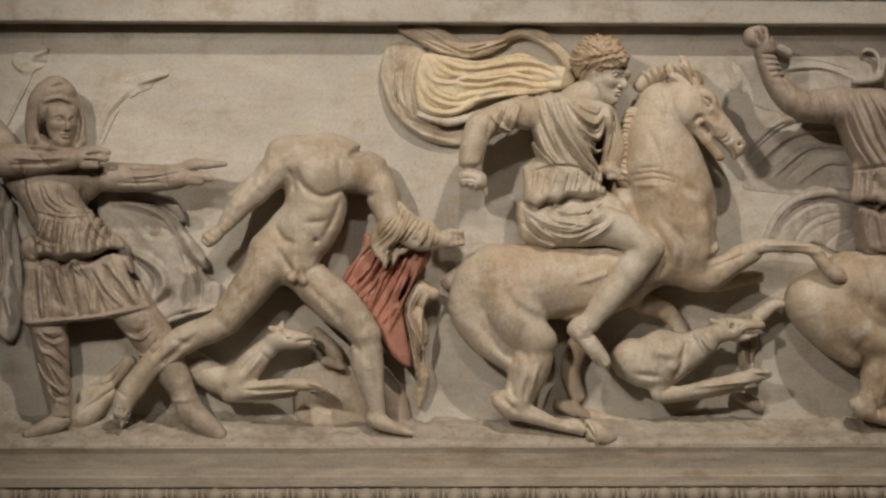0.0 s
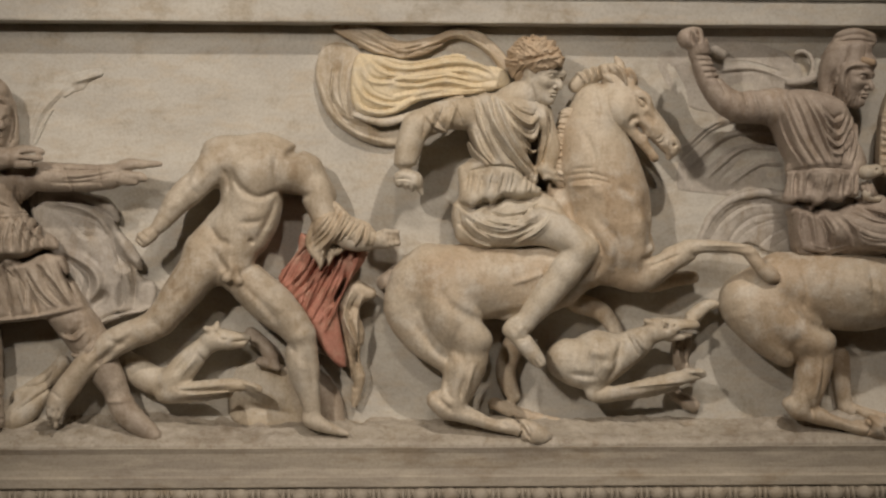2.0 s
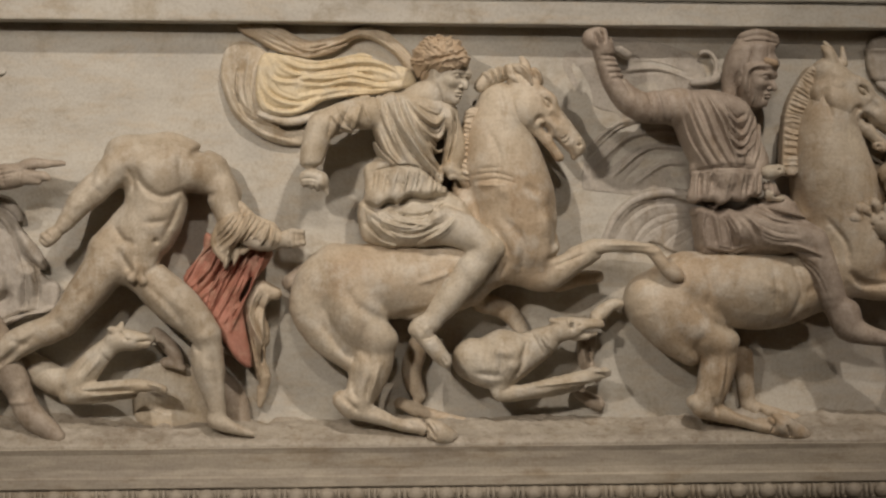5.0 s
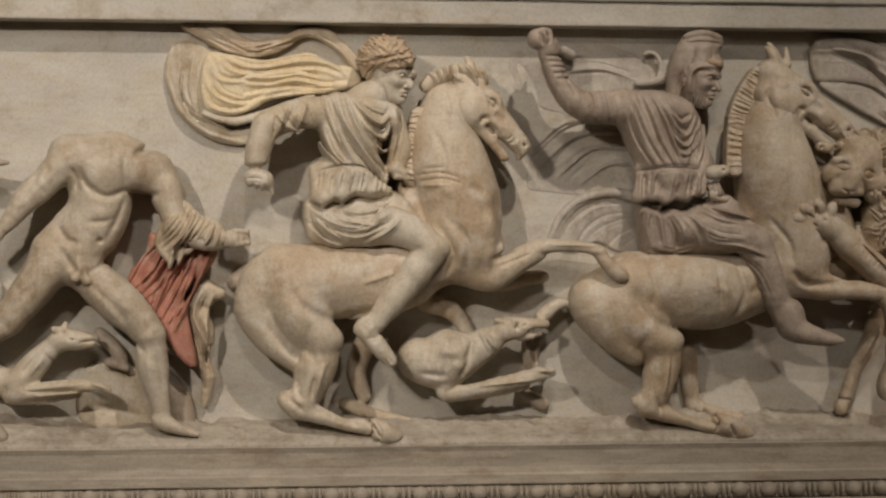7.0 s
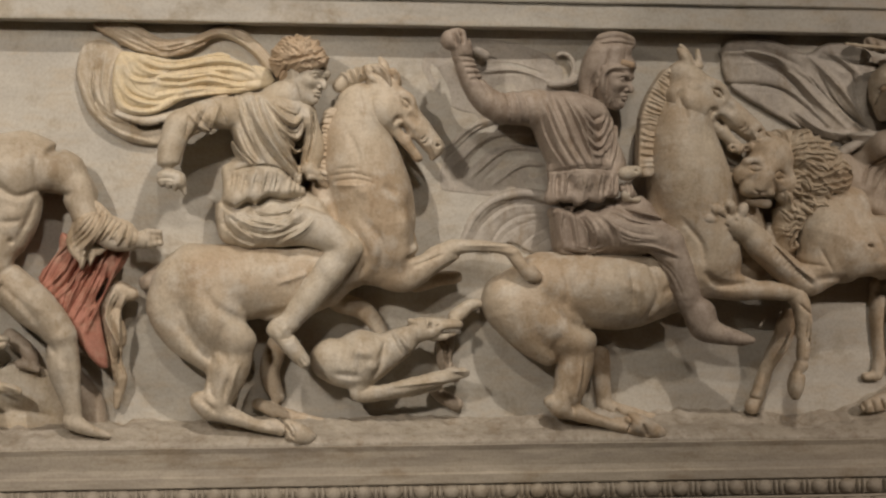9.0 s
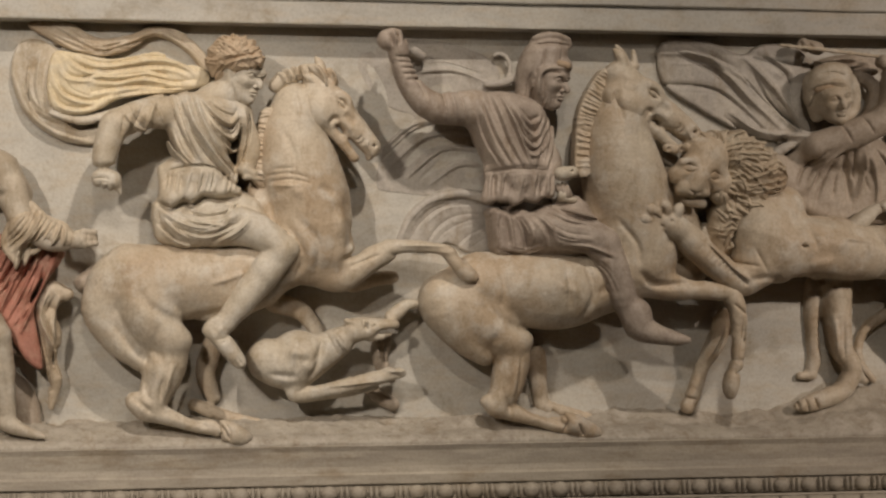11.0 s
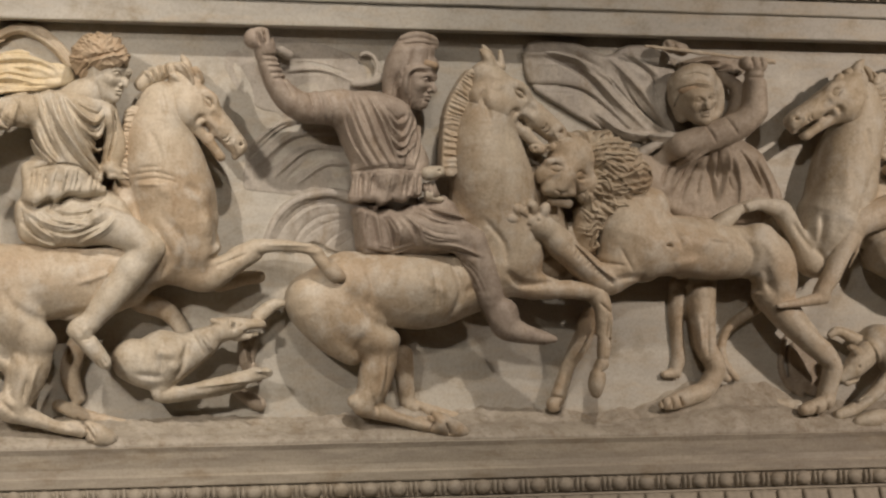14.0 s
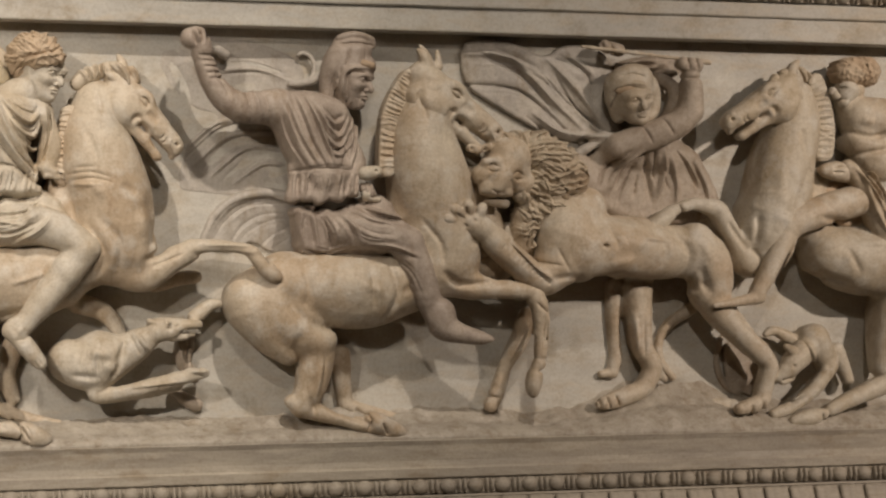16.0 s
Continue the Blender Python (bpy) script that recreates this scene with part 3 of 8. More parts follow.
def relief_archer():
    g = Sculpt("relief_archer")
    g.piece("brown")
    g.limb(1.3, [(-51.2, 37.7, 5, 2.4), (-47.1, 36.9, 5.2, 3.7), (-42.3, 37.4, 5.2, 2.7)])
    g.limb(1.3, [(-47.3, 35.9, 5, 4.2), (-45.4, 31.9, 5, 4.3), (-43.9, 28.7, 5, 5.0)])
    g.limb(0.4, [(-50.4, 26.6, 5.6, 0.8), (-48.6, 25.9, 6.4, 0.7)])
    g.limb(0.4, [(-46.7, 25.8, 6.8, 0.7), (-44.6, 25.5, 7, 0.7)])
    g.limb(0.4, [(-42.9, 25.8, 7, 0.7), (-40.9, 25.9, 6.8, 0.7)])
    g.limb(0.4, [(-39.2, 26.7, 6.4, 0.7), (-37, 27.9, 6, 0.7)])
    g.limb(0.8, [(-49.7, 28, 5.2, 1.8), (-46.6, 27.4, 6.2, 1.8), (-42.1, 27.7, 6.6, 1.8), (-37.8, 28.7, 5.6, 1.1)])
    g.slab(4.5, 2.8, 1.1, [(-49.8, 27), (-37.5, 27.9), (-35.4, 23.8), (-33.3, 19.7), (-35.9, 19.3), (-38.4, 18.3), (-42.4, 17.8), (-46.4, 17.6), (-50.6, 17.1), (-51.1, 19.7), (-50.6, 23.8)])
    g.drape(8, 0.19, .3, [(-47.4, 32.9), (-44.6, 33.2), (-41.4, 32.7)], [(-49.8, 27.9), (-43.8, 27.2), (-37.8, 28.8)])
    g.groove(0.24, 0.40, [(-48.6, 32.9), (-44.6, 32.1), (-40.2, 32.5)])
    g.groove(0.32, 0.50, [(-49.6, 30.1), (-47, 28.8), (-44.8, 28.5)])
    g.groove(0.24, 0.40, [(-42.2, 33.9), (-41, 31.5), (-41.4, 29.1)])
    g.groove(0.48, 0.80, [(-44.8, 25.1), (-43.8, 21.4), (-43.2, 18.8)])
    g.fold(0.56, 0.70, [(-45.9, 24.6), (-45.2, 20.6), (-44.4, 18)])
    g.groove(0.40, 0.70, [(-47.2, 24), (-45.7, 20.9), (-44.9, 19.4)])
    g.fold(0.56, 0.60, [(-42.6, 24.6), (-41.4, 20.6), (-40.7, 18.3)])
    g.groove(0.40, 0.70, [(-41.5, 24.5), (-40.1, 20.8), (-39.1, 18.5)])
    g.groove(0.40, 0.50, [(-39, 25.4), (-37.8, 22.2), (-35.3, 19.8)])
    g.fold(0.48, 0.40, [(-37.8, 26.1), (-36.2, 22.6), (-34.3, 20)])
    g.groove(0.32, 0.40, [(-49.3, 24.6), (-49.7, 20.6), (-49.4, 17.5)])
    g.fold(0.40, 0.50, [(-48.2, 24.6), (-48.2, 20.6), (-47.8, 17.8)])
    g.groove(0.32, 0.50, [(-44.4, 25.4), (-43.3, 24.5), (-41.9, 23.2)])
    g.groove(0.32, 0.40, [(-40.1, 25.8), (-38.2, 24.6)])
    g.fold(0.32, 0.60, [(-50.5, 17.2), (-46.2, 17.6), (-42.2, 17.9), (-38.2, 18.5), (-33.2, 19.6)])
    g.limb(1.0, [(-47.8, 18.1, 5, 2.6), (-47, 13.3, 5, 2.4), (-46.4, 8.4, 5, 1.8), (-45.7, 4, 5, 1.4)])
    g.limb(0.6, [(-45.6, 3.4, 5, 1.4), (-47.4, 2.4, 6, 1.2), (-50.2, 1.4, 7, 0.7)])
    g.limb(1.0, [(-36.3, 19.8, 5, 2.7), (-33, 15.7, 5, 2.9), (-30.6, 11.6, 5, 2.5), (-28.4, 7.6, 5, 1.8)])
    g.limb(0.6, [(-28.2, 6.8, 5, 1.7), (-26.5, 4, 6, 1.8), (-22.9, 1.4, 7, 1.1)])
    g.limb(0.6, [(-53.9, 40.3, 8, 2.4), (-48.9, 40.4, 9, 2.1), (-43.2, 40.6, 10, 1.4), (-41.5, 40.8, 10, 1.2)])
    g.limb(0.2, [(-41.6, 41.3, 10, 1.0), (-39.8, 41.7, 10.5, 0.6), (-38.2, 41.4, 10.5, 0.4)])
    g.limb(0.2, [(-41.2, 40.6, 10.5, 1.0), (-39.3, 40.6, 11, 0.6), (-38.3, 40.5, 11, 0.3)])
    g.limb(0.2, [(-41.6, 39.8, 10.5, 0.8), (-39.8, 39.6, 10.6, 0.5)])
    g.limb(0.6, [(-39.8, 38.2, 6, 2.1), (-34.1, 37.9, 6.5, 2.0), (-29.2, 38.1, 7, 1.7), (-27.6, 38.7, 7, 1.3)])
    g.limb(0.4, [(-27.2, 39.3, 7.5, 1.1), (-25.9, 39.7, 8, 0.8), (-24.2, 39.8, 8, 0.5), (-21.9, 39.9, 8, 0.3)])
    g.limb(0.2, [(-26.7, 38.3, 8, 1.0), (-24.9, 38.1, 8.5, 0.6), (-24.1, 37.8, 8.6, 0.4)])
    g.limb(0.2, [(-27.1, 37.8, 8, 1.0), (-25.5, 37.4, 8.4, 0.6)])
    g.groove(0.72, 0.90, [(-48.8, 26.1), (-46.2, 25.6), (-42.2, 25.9), (-36.4, 27.4)])
    g.groove(0.32, 0.45, [(-50.6, 40), (-50.2, 35.9), (-48.6, 31.9)])
    g.groove(0.32, 0.40, [(-48.2, 36.7), (-47.4, 34.3), (-45.4, 32.7)])
    g.fold(0.32, 0.35, [(-47.4, 37.1), (-46.2, 34.7), (-43.8, 33.5)])
    g.groove(0.32, 0.40, [(-45.4, 36.7), (-45, 34.7), (-43, 33.5)])
    g.groove(0.32, 0.40, [(-42.2, 36.7), (-42.2, 34.7), (-41, 32.3)])
    g.groove(0.32, 0.35, [(-49.4, 14.9), (-47.4, 11.7), (-45, 7.7)])
    g.fold(0.32, 0.35, [(-48.6, 14), (-46.9, 10.5), (-45.2, 6.9)])
    g.groove(0.32, 0.35, [(-47.4, 14.9), (-44.6, 11.7)])
    g.groove(0.32, 0.35, [(-49.4, 16.6), (-45.4, 16.9)])
    g.fold(0.32, 0.30, [(-49.3, 15.8), (-45.2, 15.9)])
    g.groove(0.32, 0.35, [(-48.5, 11.7), (-46.6, 7.7), (-45.6, 5.3)])
    g.groove(0.32, 0.35, [(-37.8, 18), (-33.5, 19.1)])
    g.groove(0.32, 0.35, [(-35.4, 15.3), (-32.1, 17)])
    g.groove(0.32, 0.30, [(-33.3, 11.7), (-29.7, 13.7)])
    g.groove(0.20, 0.60, [(-41.4, 41.1), (-39.1, 41.1)])
    g.groove(0.20, 0.60, [(-41.5, 40.3), (-39.4, 40.2)])
    g.groove(0.20, 0.50, [(-27.1, 38.9), (-24.8, 39)])
    g.groove(0.24, 0.30, [(-52.6, 41.2), (-44.6, 41.7)])
    g.groove(0.24, 0.30, [(-52.6, 39.6), (-45.4, 39.8)])
    g.groove(0.24, 0.30, [(-49.4, 42.2), (-46.2, 39.2)])
    g.groove(0.24, 0.30, [(-38.2, 39.2), (-30.1, 38.9)])
    g.groove(0.24, 0.30, [(-37.4, 37.2), (-30.1, 37.2)])
    g.groove(0.24, 0.30, [(-35.7, 39.6), (-34.1, 35.9)])
    g.groove(0.24, 0.30, [(-30.9, 39.8), (-30.1, 36.6)])
    g.fold(0.32, 0.25, [(-30.1, 6), (-26.1, 6.4)])
    g.groove(0.24, 0.40, [(-47, 3.8), (-44.2, 3.6)])
    g.groove(0.28, 0.5, [(-46.8, 25.8), (-46, 22.2), (-44.4, 18.6)])
    g.fold(0.36, 0.4, [(-46.1, 25.8), (-45.3, 22.2), (-43.7, 18.6)])
    g.groove(0.28, 0.5, [(-44, 25.6), (-43.4, 22.2), (-42.9, 18)])
    g.fold(0.36, 0.4, [(-43.3, 25.6), (-42.7, 22.2), (-42.2, 18)])
    g.groove(0.28, 0.5, [(-42.9, 25.4), (-41.2, 22.2), (-41, 18.5)])
    g.fold(0.36, 0.4, [(-42.2, 25.4), (-40.5, 22.2), (-40.3, 18.5)])
    g.groove(0.28, 0.5, [(-41.2, 25), (-39.2, 21.8), (-37.2, 19.8)])
    g.fold(0.36, 0.4, [(-40.5, 25), (-38.5, 21.8), (-36.4, 19.8)])
    g.groove(0.28, 0.5, [(-49.2, 25), (-48.8, 21.4), (-48.4, 18.2)])
    g.fold(0.36, 0.4, [(-48.5, 25), (-48.1, 21.4), (-47.7, 18.2)])
    g.groove(0.28, 0.5, [(-36.8, 26.7), (-35.2, 23), (-33.6, 19.8)])
    g.fold(0.36, 0.4, [(-36, 26.7), (-34.4, 23), (-32.8, 19.8)])
    g.groove(0.28, 0.5, [(-47.8, 25.4), (-47.8, 21.8), (-47.4, 18.2)])
    g.fold(0.36, 0.4, [(-47, 25.4), (-47.1, 21.8), (-46.7, 18.2)])
    g.groove(0.28, 0.5, [(-39.6, 25.6), (-37.2, 22.6), (-35.2, 19.8)])
    g.fold(0.36, 0.4, [(-38.9, 25.6), (-36.4, 22.6), (-34.4, 19.8)])
    g.groove(0.28, 0.5, [(-45.4, 25.6), (-44.6, 22.2), (-43.8, 19.8)])
    g.fold(0.36, 0.4, [(-44.6, 25.6), (-43.8, 22.2), (-43, 19.8)])
    g.groove(0.42, 0.9, [(-51, 26.5), (-49.2, 25.8), (-47.6, 26.7), (-45.2, 25.9), (-43.6, 26.6), (-41.2, 26.4), (-38.4, 27.5), (-36, 27.2)])
    g.groove(0.22, 0.4, [(-48.6, 32.3), (-49, 30.1), (-49.2, 27.5)])
    g.fold(0.26, 0.3, [(-48.1, 32), (-48.5, 29.9), (-48.6, 27.4)])
    g.groove(0.22, 0.4, [(-47.4, 32.3), (-47.8, 30.1), (-48, 27.5)])
    g.fold(0.26, 0.3, [(-46.9, 32), (-47.3, 29.9), (-47.4, 27.4)])
    g.groove(0.22, 0.4, [(-46, 32.3), (-46.5, 30.1), (-46.6, 27.5)])
    g.fold(0.26, 0.3, [(-45.5, 32), (-45.9, 29.9), (-46, 27.4)])
    g.groove(0.22, 0.4, [(-44.7, 32.3), (-45.2, 30.1), (-45.4, 27.5)])
    g.fold(0.26, 0.3, [(-44.2, 32), (-44.6, 29.9), (-44.7, 27.4)])
    g.groove(0.22, 0.4, [(-43.4, 32.3), (-43.9, 30.1), (-44.1, 27.5)])
    g.fold(0.26, 0.3, [(-42.9, 32), (-43.3, 29.9), (-43.4, 27.4)])
    g.groove(0.22, 0.4, [(-42.1, 32.3), (-42.6, 30.1), (-42.8, 27.5)])
    g.fold(0.26, 0.3, [(-41.7, 32), (-42.1, 29.9), (-42.1, 27.4)])
    g.groove(0.22, 0.4, [(-40.7, 32.3), (-41.2, 30.1), (-41.3, 27.5)])
    g.fold(0.26, 0.3, [(-40.2, 32.1), (-40.6, 29.9), (-40.7, 27.4)])
    g.groove(0.22, 0.4, [(-39.4, 32.3), (-39.9, 30.1), (-40.1, 27.5)])
    g.fold(0.26, 0.3, [(-38.9, 32.1), (-39.3, 29.9), (-39.4, 27.4)])
    g.groove(0.22, 0.4, [(-38.1, 32.3), (-38.6, 30.1), (-38.8, 27.5)])
    g.fold(0.26, 0.3, [(-37.7, 32.1), (-38.1, 29.9), (-38.1, 27.4)])
    g.groove(0.24, 0.35, [(-48.4, 16.2), (-46.8, 15), (-45.4, 15.3)])
    g.fold(0.3, 0.3, [(-48.2, 15.5), (-46.6, 14.3), (-45.2, 14.6)])
    g.groove(0.24, 0.35, [(-48.4, 14), (-46.4, 13.2), (-45, 11.7)])
    g.fold(0.3, 0.3, [(-48.2, 13.4), (-46.2, 12.5), (-44.9, 11.1)])
    g.groove(0.24, 0.35, [(-48.6, 11.7), (-47.1, 9.2), (-45.2, 7.7)])
    g.fold(0.3, 0.3, [(-48.4, 11.1), (-47, 8.5), (-45, 7.1)])
    g.groove(0.24, 0.35, [(-48, 9.2), (-46.4, 6.9), (-44.6, 6.4)])
    g.fold(0.3, 0.3, [(-47.8, 8.5), (-46.2, 6.3), (-44.4, 5.8)])
    g.groove(0.24, 0.35, [(-46.8, 11.7), (-45.2, 9.7), (-44.6, 7.7)])
    g.fold(0.3, 0.3, [(-46.6, 11.1), (-45, 9.1), (-44.4, 7.1)])
    g.groove(0.24, 0.35, [(-36.4, 16.2), (-34.4, 15.8), (-32.8, 17.4)])
    g.fold(0.3, 0.3, [(-36.2, 15.5), (-34.2, 15.1), (-32.6, 16.7)])
    g.groove(0.24, 0.35, [(-35.2, 13.3), (-33.2, 12.9), (-31.4, 15)])
    g.fold(0.3, 0.3, [(-35, 12.7), (-33, 12.3), (-31.2, 14.3)])
    g.groove(0.2, 0.25, [(-51.1, 41.6), (-47.9, 41.7), (-44, 41.3)])
    g.groove(0.2, 0.25, [(-51.5, 40.2), (-47.1, 40), (-43.6, 40.3)])
    g.groove(0.2, 0.25, [(-37.6, 39.1), (-33.6, 38.9), (-29.3, 39.1)])
    g.groove(0.2, 0.25, [(-36.4, 37.6), (-32.8, 37.8), (-28.1, 38.7)])
    g.echo(0.15, 0.2)
    g.piece("brown", 0.12)
    g.face(-45.85, 46.23, 5.8, 8.01, 30, 8, 0)
    g.limb(0.9, [(-46.9, 41.7, 5, 2.41), (-46.1, 42.2, 5.4, 2.25)])
    g.limb(0.6, [(-49.8, 43.5, 4.2, 0.97), (-49.5, 46.4, 5, 1.2), (-48.4, 49.1, 6, 1.6), (-46.5, 50.5, 6.6, 1.76), (-45, 50.2, 6.4, 1.6)])
    g.limb(0.6, [(-44.3, 49.5, 5.4, 1.12), (-43.2, 46.9, 4.4, 0.97), (-43.2, 44, 4.2, 0.97), (-43.9, 42.2, 4.6, 0.97)])
    g.limb(0.5, [(-48.4, 43.4, 5, 0.96), (-47.5, 42.2, 5.6, 0.96), (-45.7, 41.9, 6, 0.8)])
    g.limb(0.3, [(-47.3, 51.3, 7, 0.56), (-45.8, 51.8, 7.4, 0.48), (-44.9, 51.5, 7, 0.4)])
    g.groove(0.3, 0.5, [(-47.6, 48.2), (-45.5, 48.7), (-43.5, 48)])
    g.fold(0.3, 0.4, [(-47.8, 48.7), (-45.5, 49.2), (-43.5, 48.7)])
    g.groove(0.34, 0.6, [(-47.3, 47.9), (-47.6, 45.5), (-47, 43.2), (-45.5, 42.1)])
    g.groove(0.34, 0.6, [(-43.1, 47.7), (-43.1, 45.3), (-43.6, 42.8)])
    g.groove(0.22, 0.3, [(-48.4, 48.3), (-48.7, 45.9), (-48.4, 43.5)])
    g.groove(0.22, 0.3, [(-47.8, 48.7), (-48.2, 45.9), (-47.8, 43.1)])
    g.groove(0.22, 0.3, [(-42.7, 48.3), (-42.2, 45.9), (-42.4, 43.5)])
    g.groove(0.26, 0.45, [(-46.6, 50.6), (-45.5, 51.1), (-44.7, 50.9)])
    g.piece("grey")
    g.slab(1.4, 1.3, 0.8, [(-41, 36.7), (-31.4, 35.6), (-28.8, 34), (-27.8, 31), (-25.5, 26.5), (-24.7, 23.7), (-23, 22.5), (-23.7, 19.1), (-28.1, 18.3), (-32.4, 16.4), (-34, 19.2), (-37.5, 25.4), (-39.5, 29.5)])
    g.fold(1.12, 0.50, [(-37, 33.4), (-33.2, 29.5), (-30.1, 24.6), (-29.5, 20.6)])
    g.groove(0.40, 0.80, [(-37, 35.5), (-33.2, 34.6), (-30.1, 33), (-28.2, 30.9), (-26.7, 29.2)])
    g.fold(0.56, 0.60, [(-37.8, 34.7), (-33.7, 33.8), (-30.8, 31.9), (-29.1, 29.5)])
    g.groove(0.32, 0.50, [(-38.5, 33.7), (-34.9, 33), (-31.4, 31.8), (-30.1, 29.8)])
    g.groove(0.40, 0.70, [(-29.5, 31.1), (-28.3, 27.1), (-26.1, 25.1), (-24.8, 23.8)])
    g.fold(0.64, 0.60, [(-28.3, 29.9), (-26.7, 27.1), (-24.8, 25)])
    g.groove(0.28, 0.60, [(-29.9, 30.1), (-28.2, 25.6), (-27.8, 21.4), (-28.5, 18.5)])
    g.fold(0.56, 0.40, [(-28.8, 25.4), (-27.1, 23), (-26.9, 19.4)])
    g.groove(0.32, 0.60, [(-26.6, 25.8), (-25.9, 22.6), (-26.1, 19.4)])
    g.fold(0.64, 0.40, [(-25.1, 23), (-24.6, 19.8)])
    g.fold(0.64, 1.30, [(-35.6, 27.2), (-33.2, 25.9), (-31.4, 24.2), (-31.2, 22.1), (-32.4, 20.1)])
    g.groove(0.40, 0.70, [(-36.2, 26.7), (-33.7, 25.1), (-32.5, 23.4), (-32.7, 21)])
    g.fold(0.40, 0.70, [(-36.4, 25.6), (-34.5, 23.5), (-33.5, 21.4), (-33.2, 19.8)])
    g.groove(0.72, 1.20, [(-32.4, 19.6), (-30.8, 20.6), (-29.9, 21.7)])
    g.groove(0.24, 0.40, [(-34.3, 31.1), (-33.2, 29.8), (-31.4, 29.5)])
    g.groove(0.24, 0.60, [(-31.6, 17.2), (-28.7, 18.5), (-24.3, 19.1)])
    g.fold(0.40, 0.60, [(-31.9, 16.6), (-27.7, 18.2), (-23.3, 19.3)])
    g.slab(1.0, 1.0, 0.6, [(-60, 36.8), (-54.3, 36.8), (-52, 27.8), (-51.7, 18), (-53.5, 14.3), (-56.7, 16.3), (-60, 15.5)])
    g.drape(5, 0.48, .8, [(-58.2, 36.7), (-52.6, 36.3)], [(-59, 16.6), (-51, 17.4)])
    g.echo(0.15, 0.2)
    g.piece("wall")
    g.slab(-.1, .35, 0.2, [(-53.6, 54.9), (-52, 57), (-48.7, 57.8), (-48.3, 55), (-49.1, 54), (-51.6, 53.3)])
    g.slab(-.2, .35, 0.2, [(-58.6, 40.1), (-56.1, 48.4), (-52, 53.3), (-50.4, 53.3), (-54.5, 45.1), (-56.1, 39.3)])
    g.drape(3, 0.32, .3, [(-55.8, 43.2), (-53.8, 44.8)], [(-51, 52.9), (-49.4, 53.3)])
    g.fold(0.32, 0.40, [(-50.2, 55.7), (-47.8, 56.9)])
    g.groove(0.32, 0.40, [(-50.6, 54.9), (-48, 54.6)])
    g.piece("wall")
    g.slab(-.15, .35, 0.2, [(-42.6, 42.5), (-38.9, 50.9), (-34.4, 53.4), (-30.9, 53.9), (-31.9, 51.7), (-34.4, 50.5), (-37.7, 48.8), (-40.1, 43.1)])
    g.fold(0.32, 0.50, [(-34.9, 51.9), (-30.5, 53.2)])
    g.groove(0.32, 0.60, [(-33.2, 51), (-31.3, 52.6)])
    g.drape(3, 0.32, .25, [(-41.4, 42.8), (-39.4, 43.2)], [(-37, 51.3), (-33.3, 50.1)])
    g.piece("pale")
    g.limb(0.8, [(-44.5, 2.8, 1, 1.6), (-41.6, 4.8, 1, 1.8), (-39.6, 7.3, 1, 1.4)])
    g.limb(0.6, [(-42.9, 6.5, 0.6, 1.0), (-38.8, 8.9, 0.6, 1.1), (-36.4, 11.4, 0.6, 1.0)])
    g.groove(0.32, 0.50, [(-43, 4.4), (-38.2, 7.7)])
    g.groove(0.32, 0.40, [(-42.6, 7.7), (-39, 8.5), (-37.4, 10.9)])
    g.piece("brown")
    g.limb(0.5, [(-58, 46.5, 3, 2.1), (-54.6, 43.3, 4, 2.1), (-53.4, 40.4, 6, 1.9)])
    return g


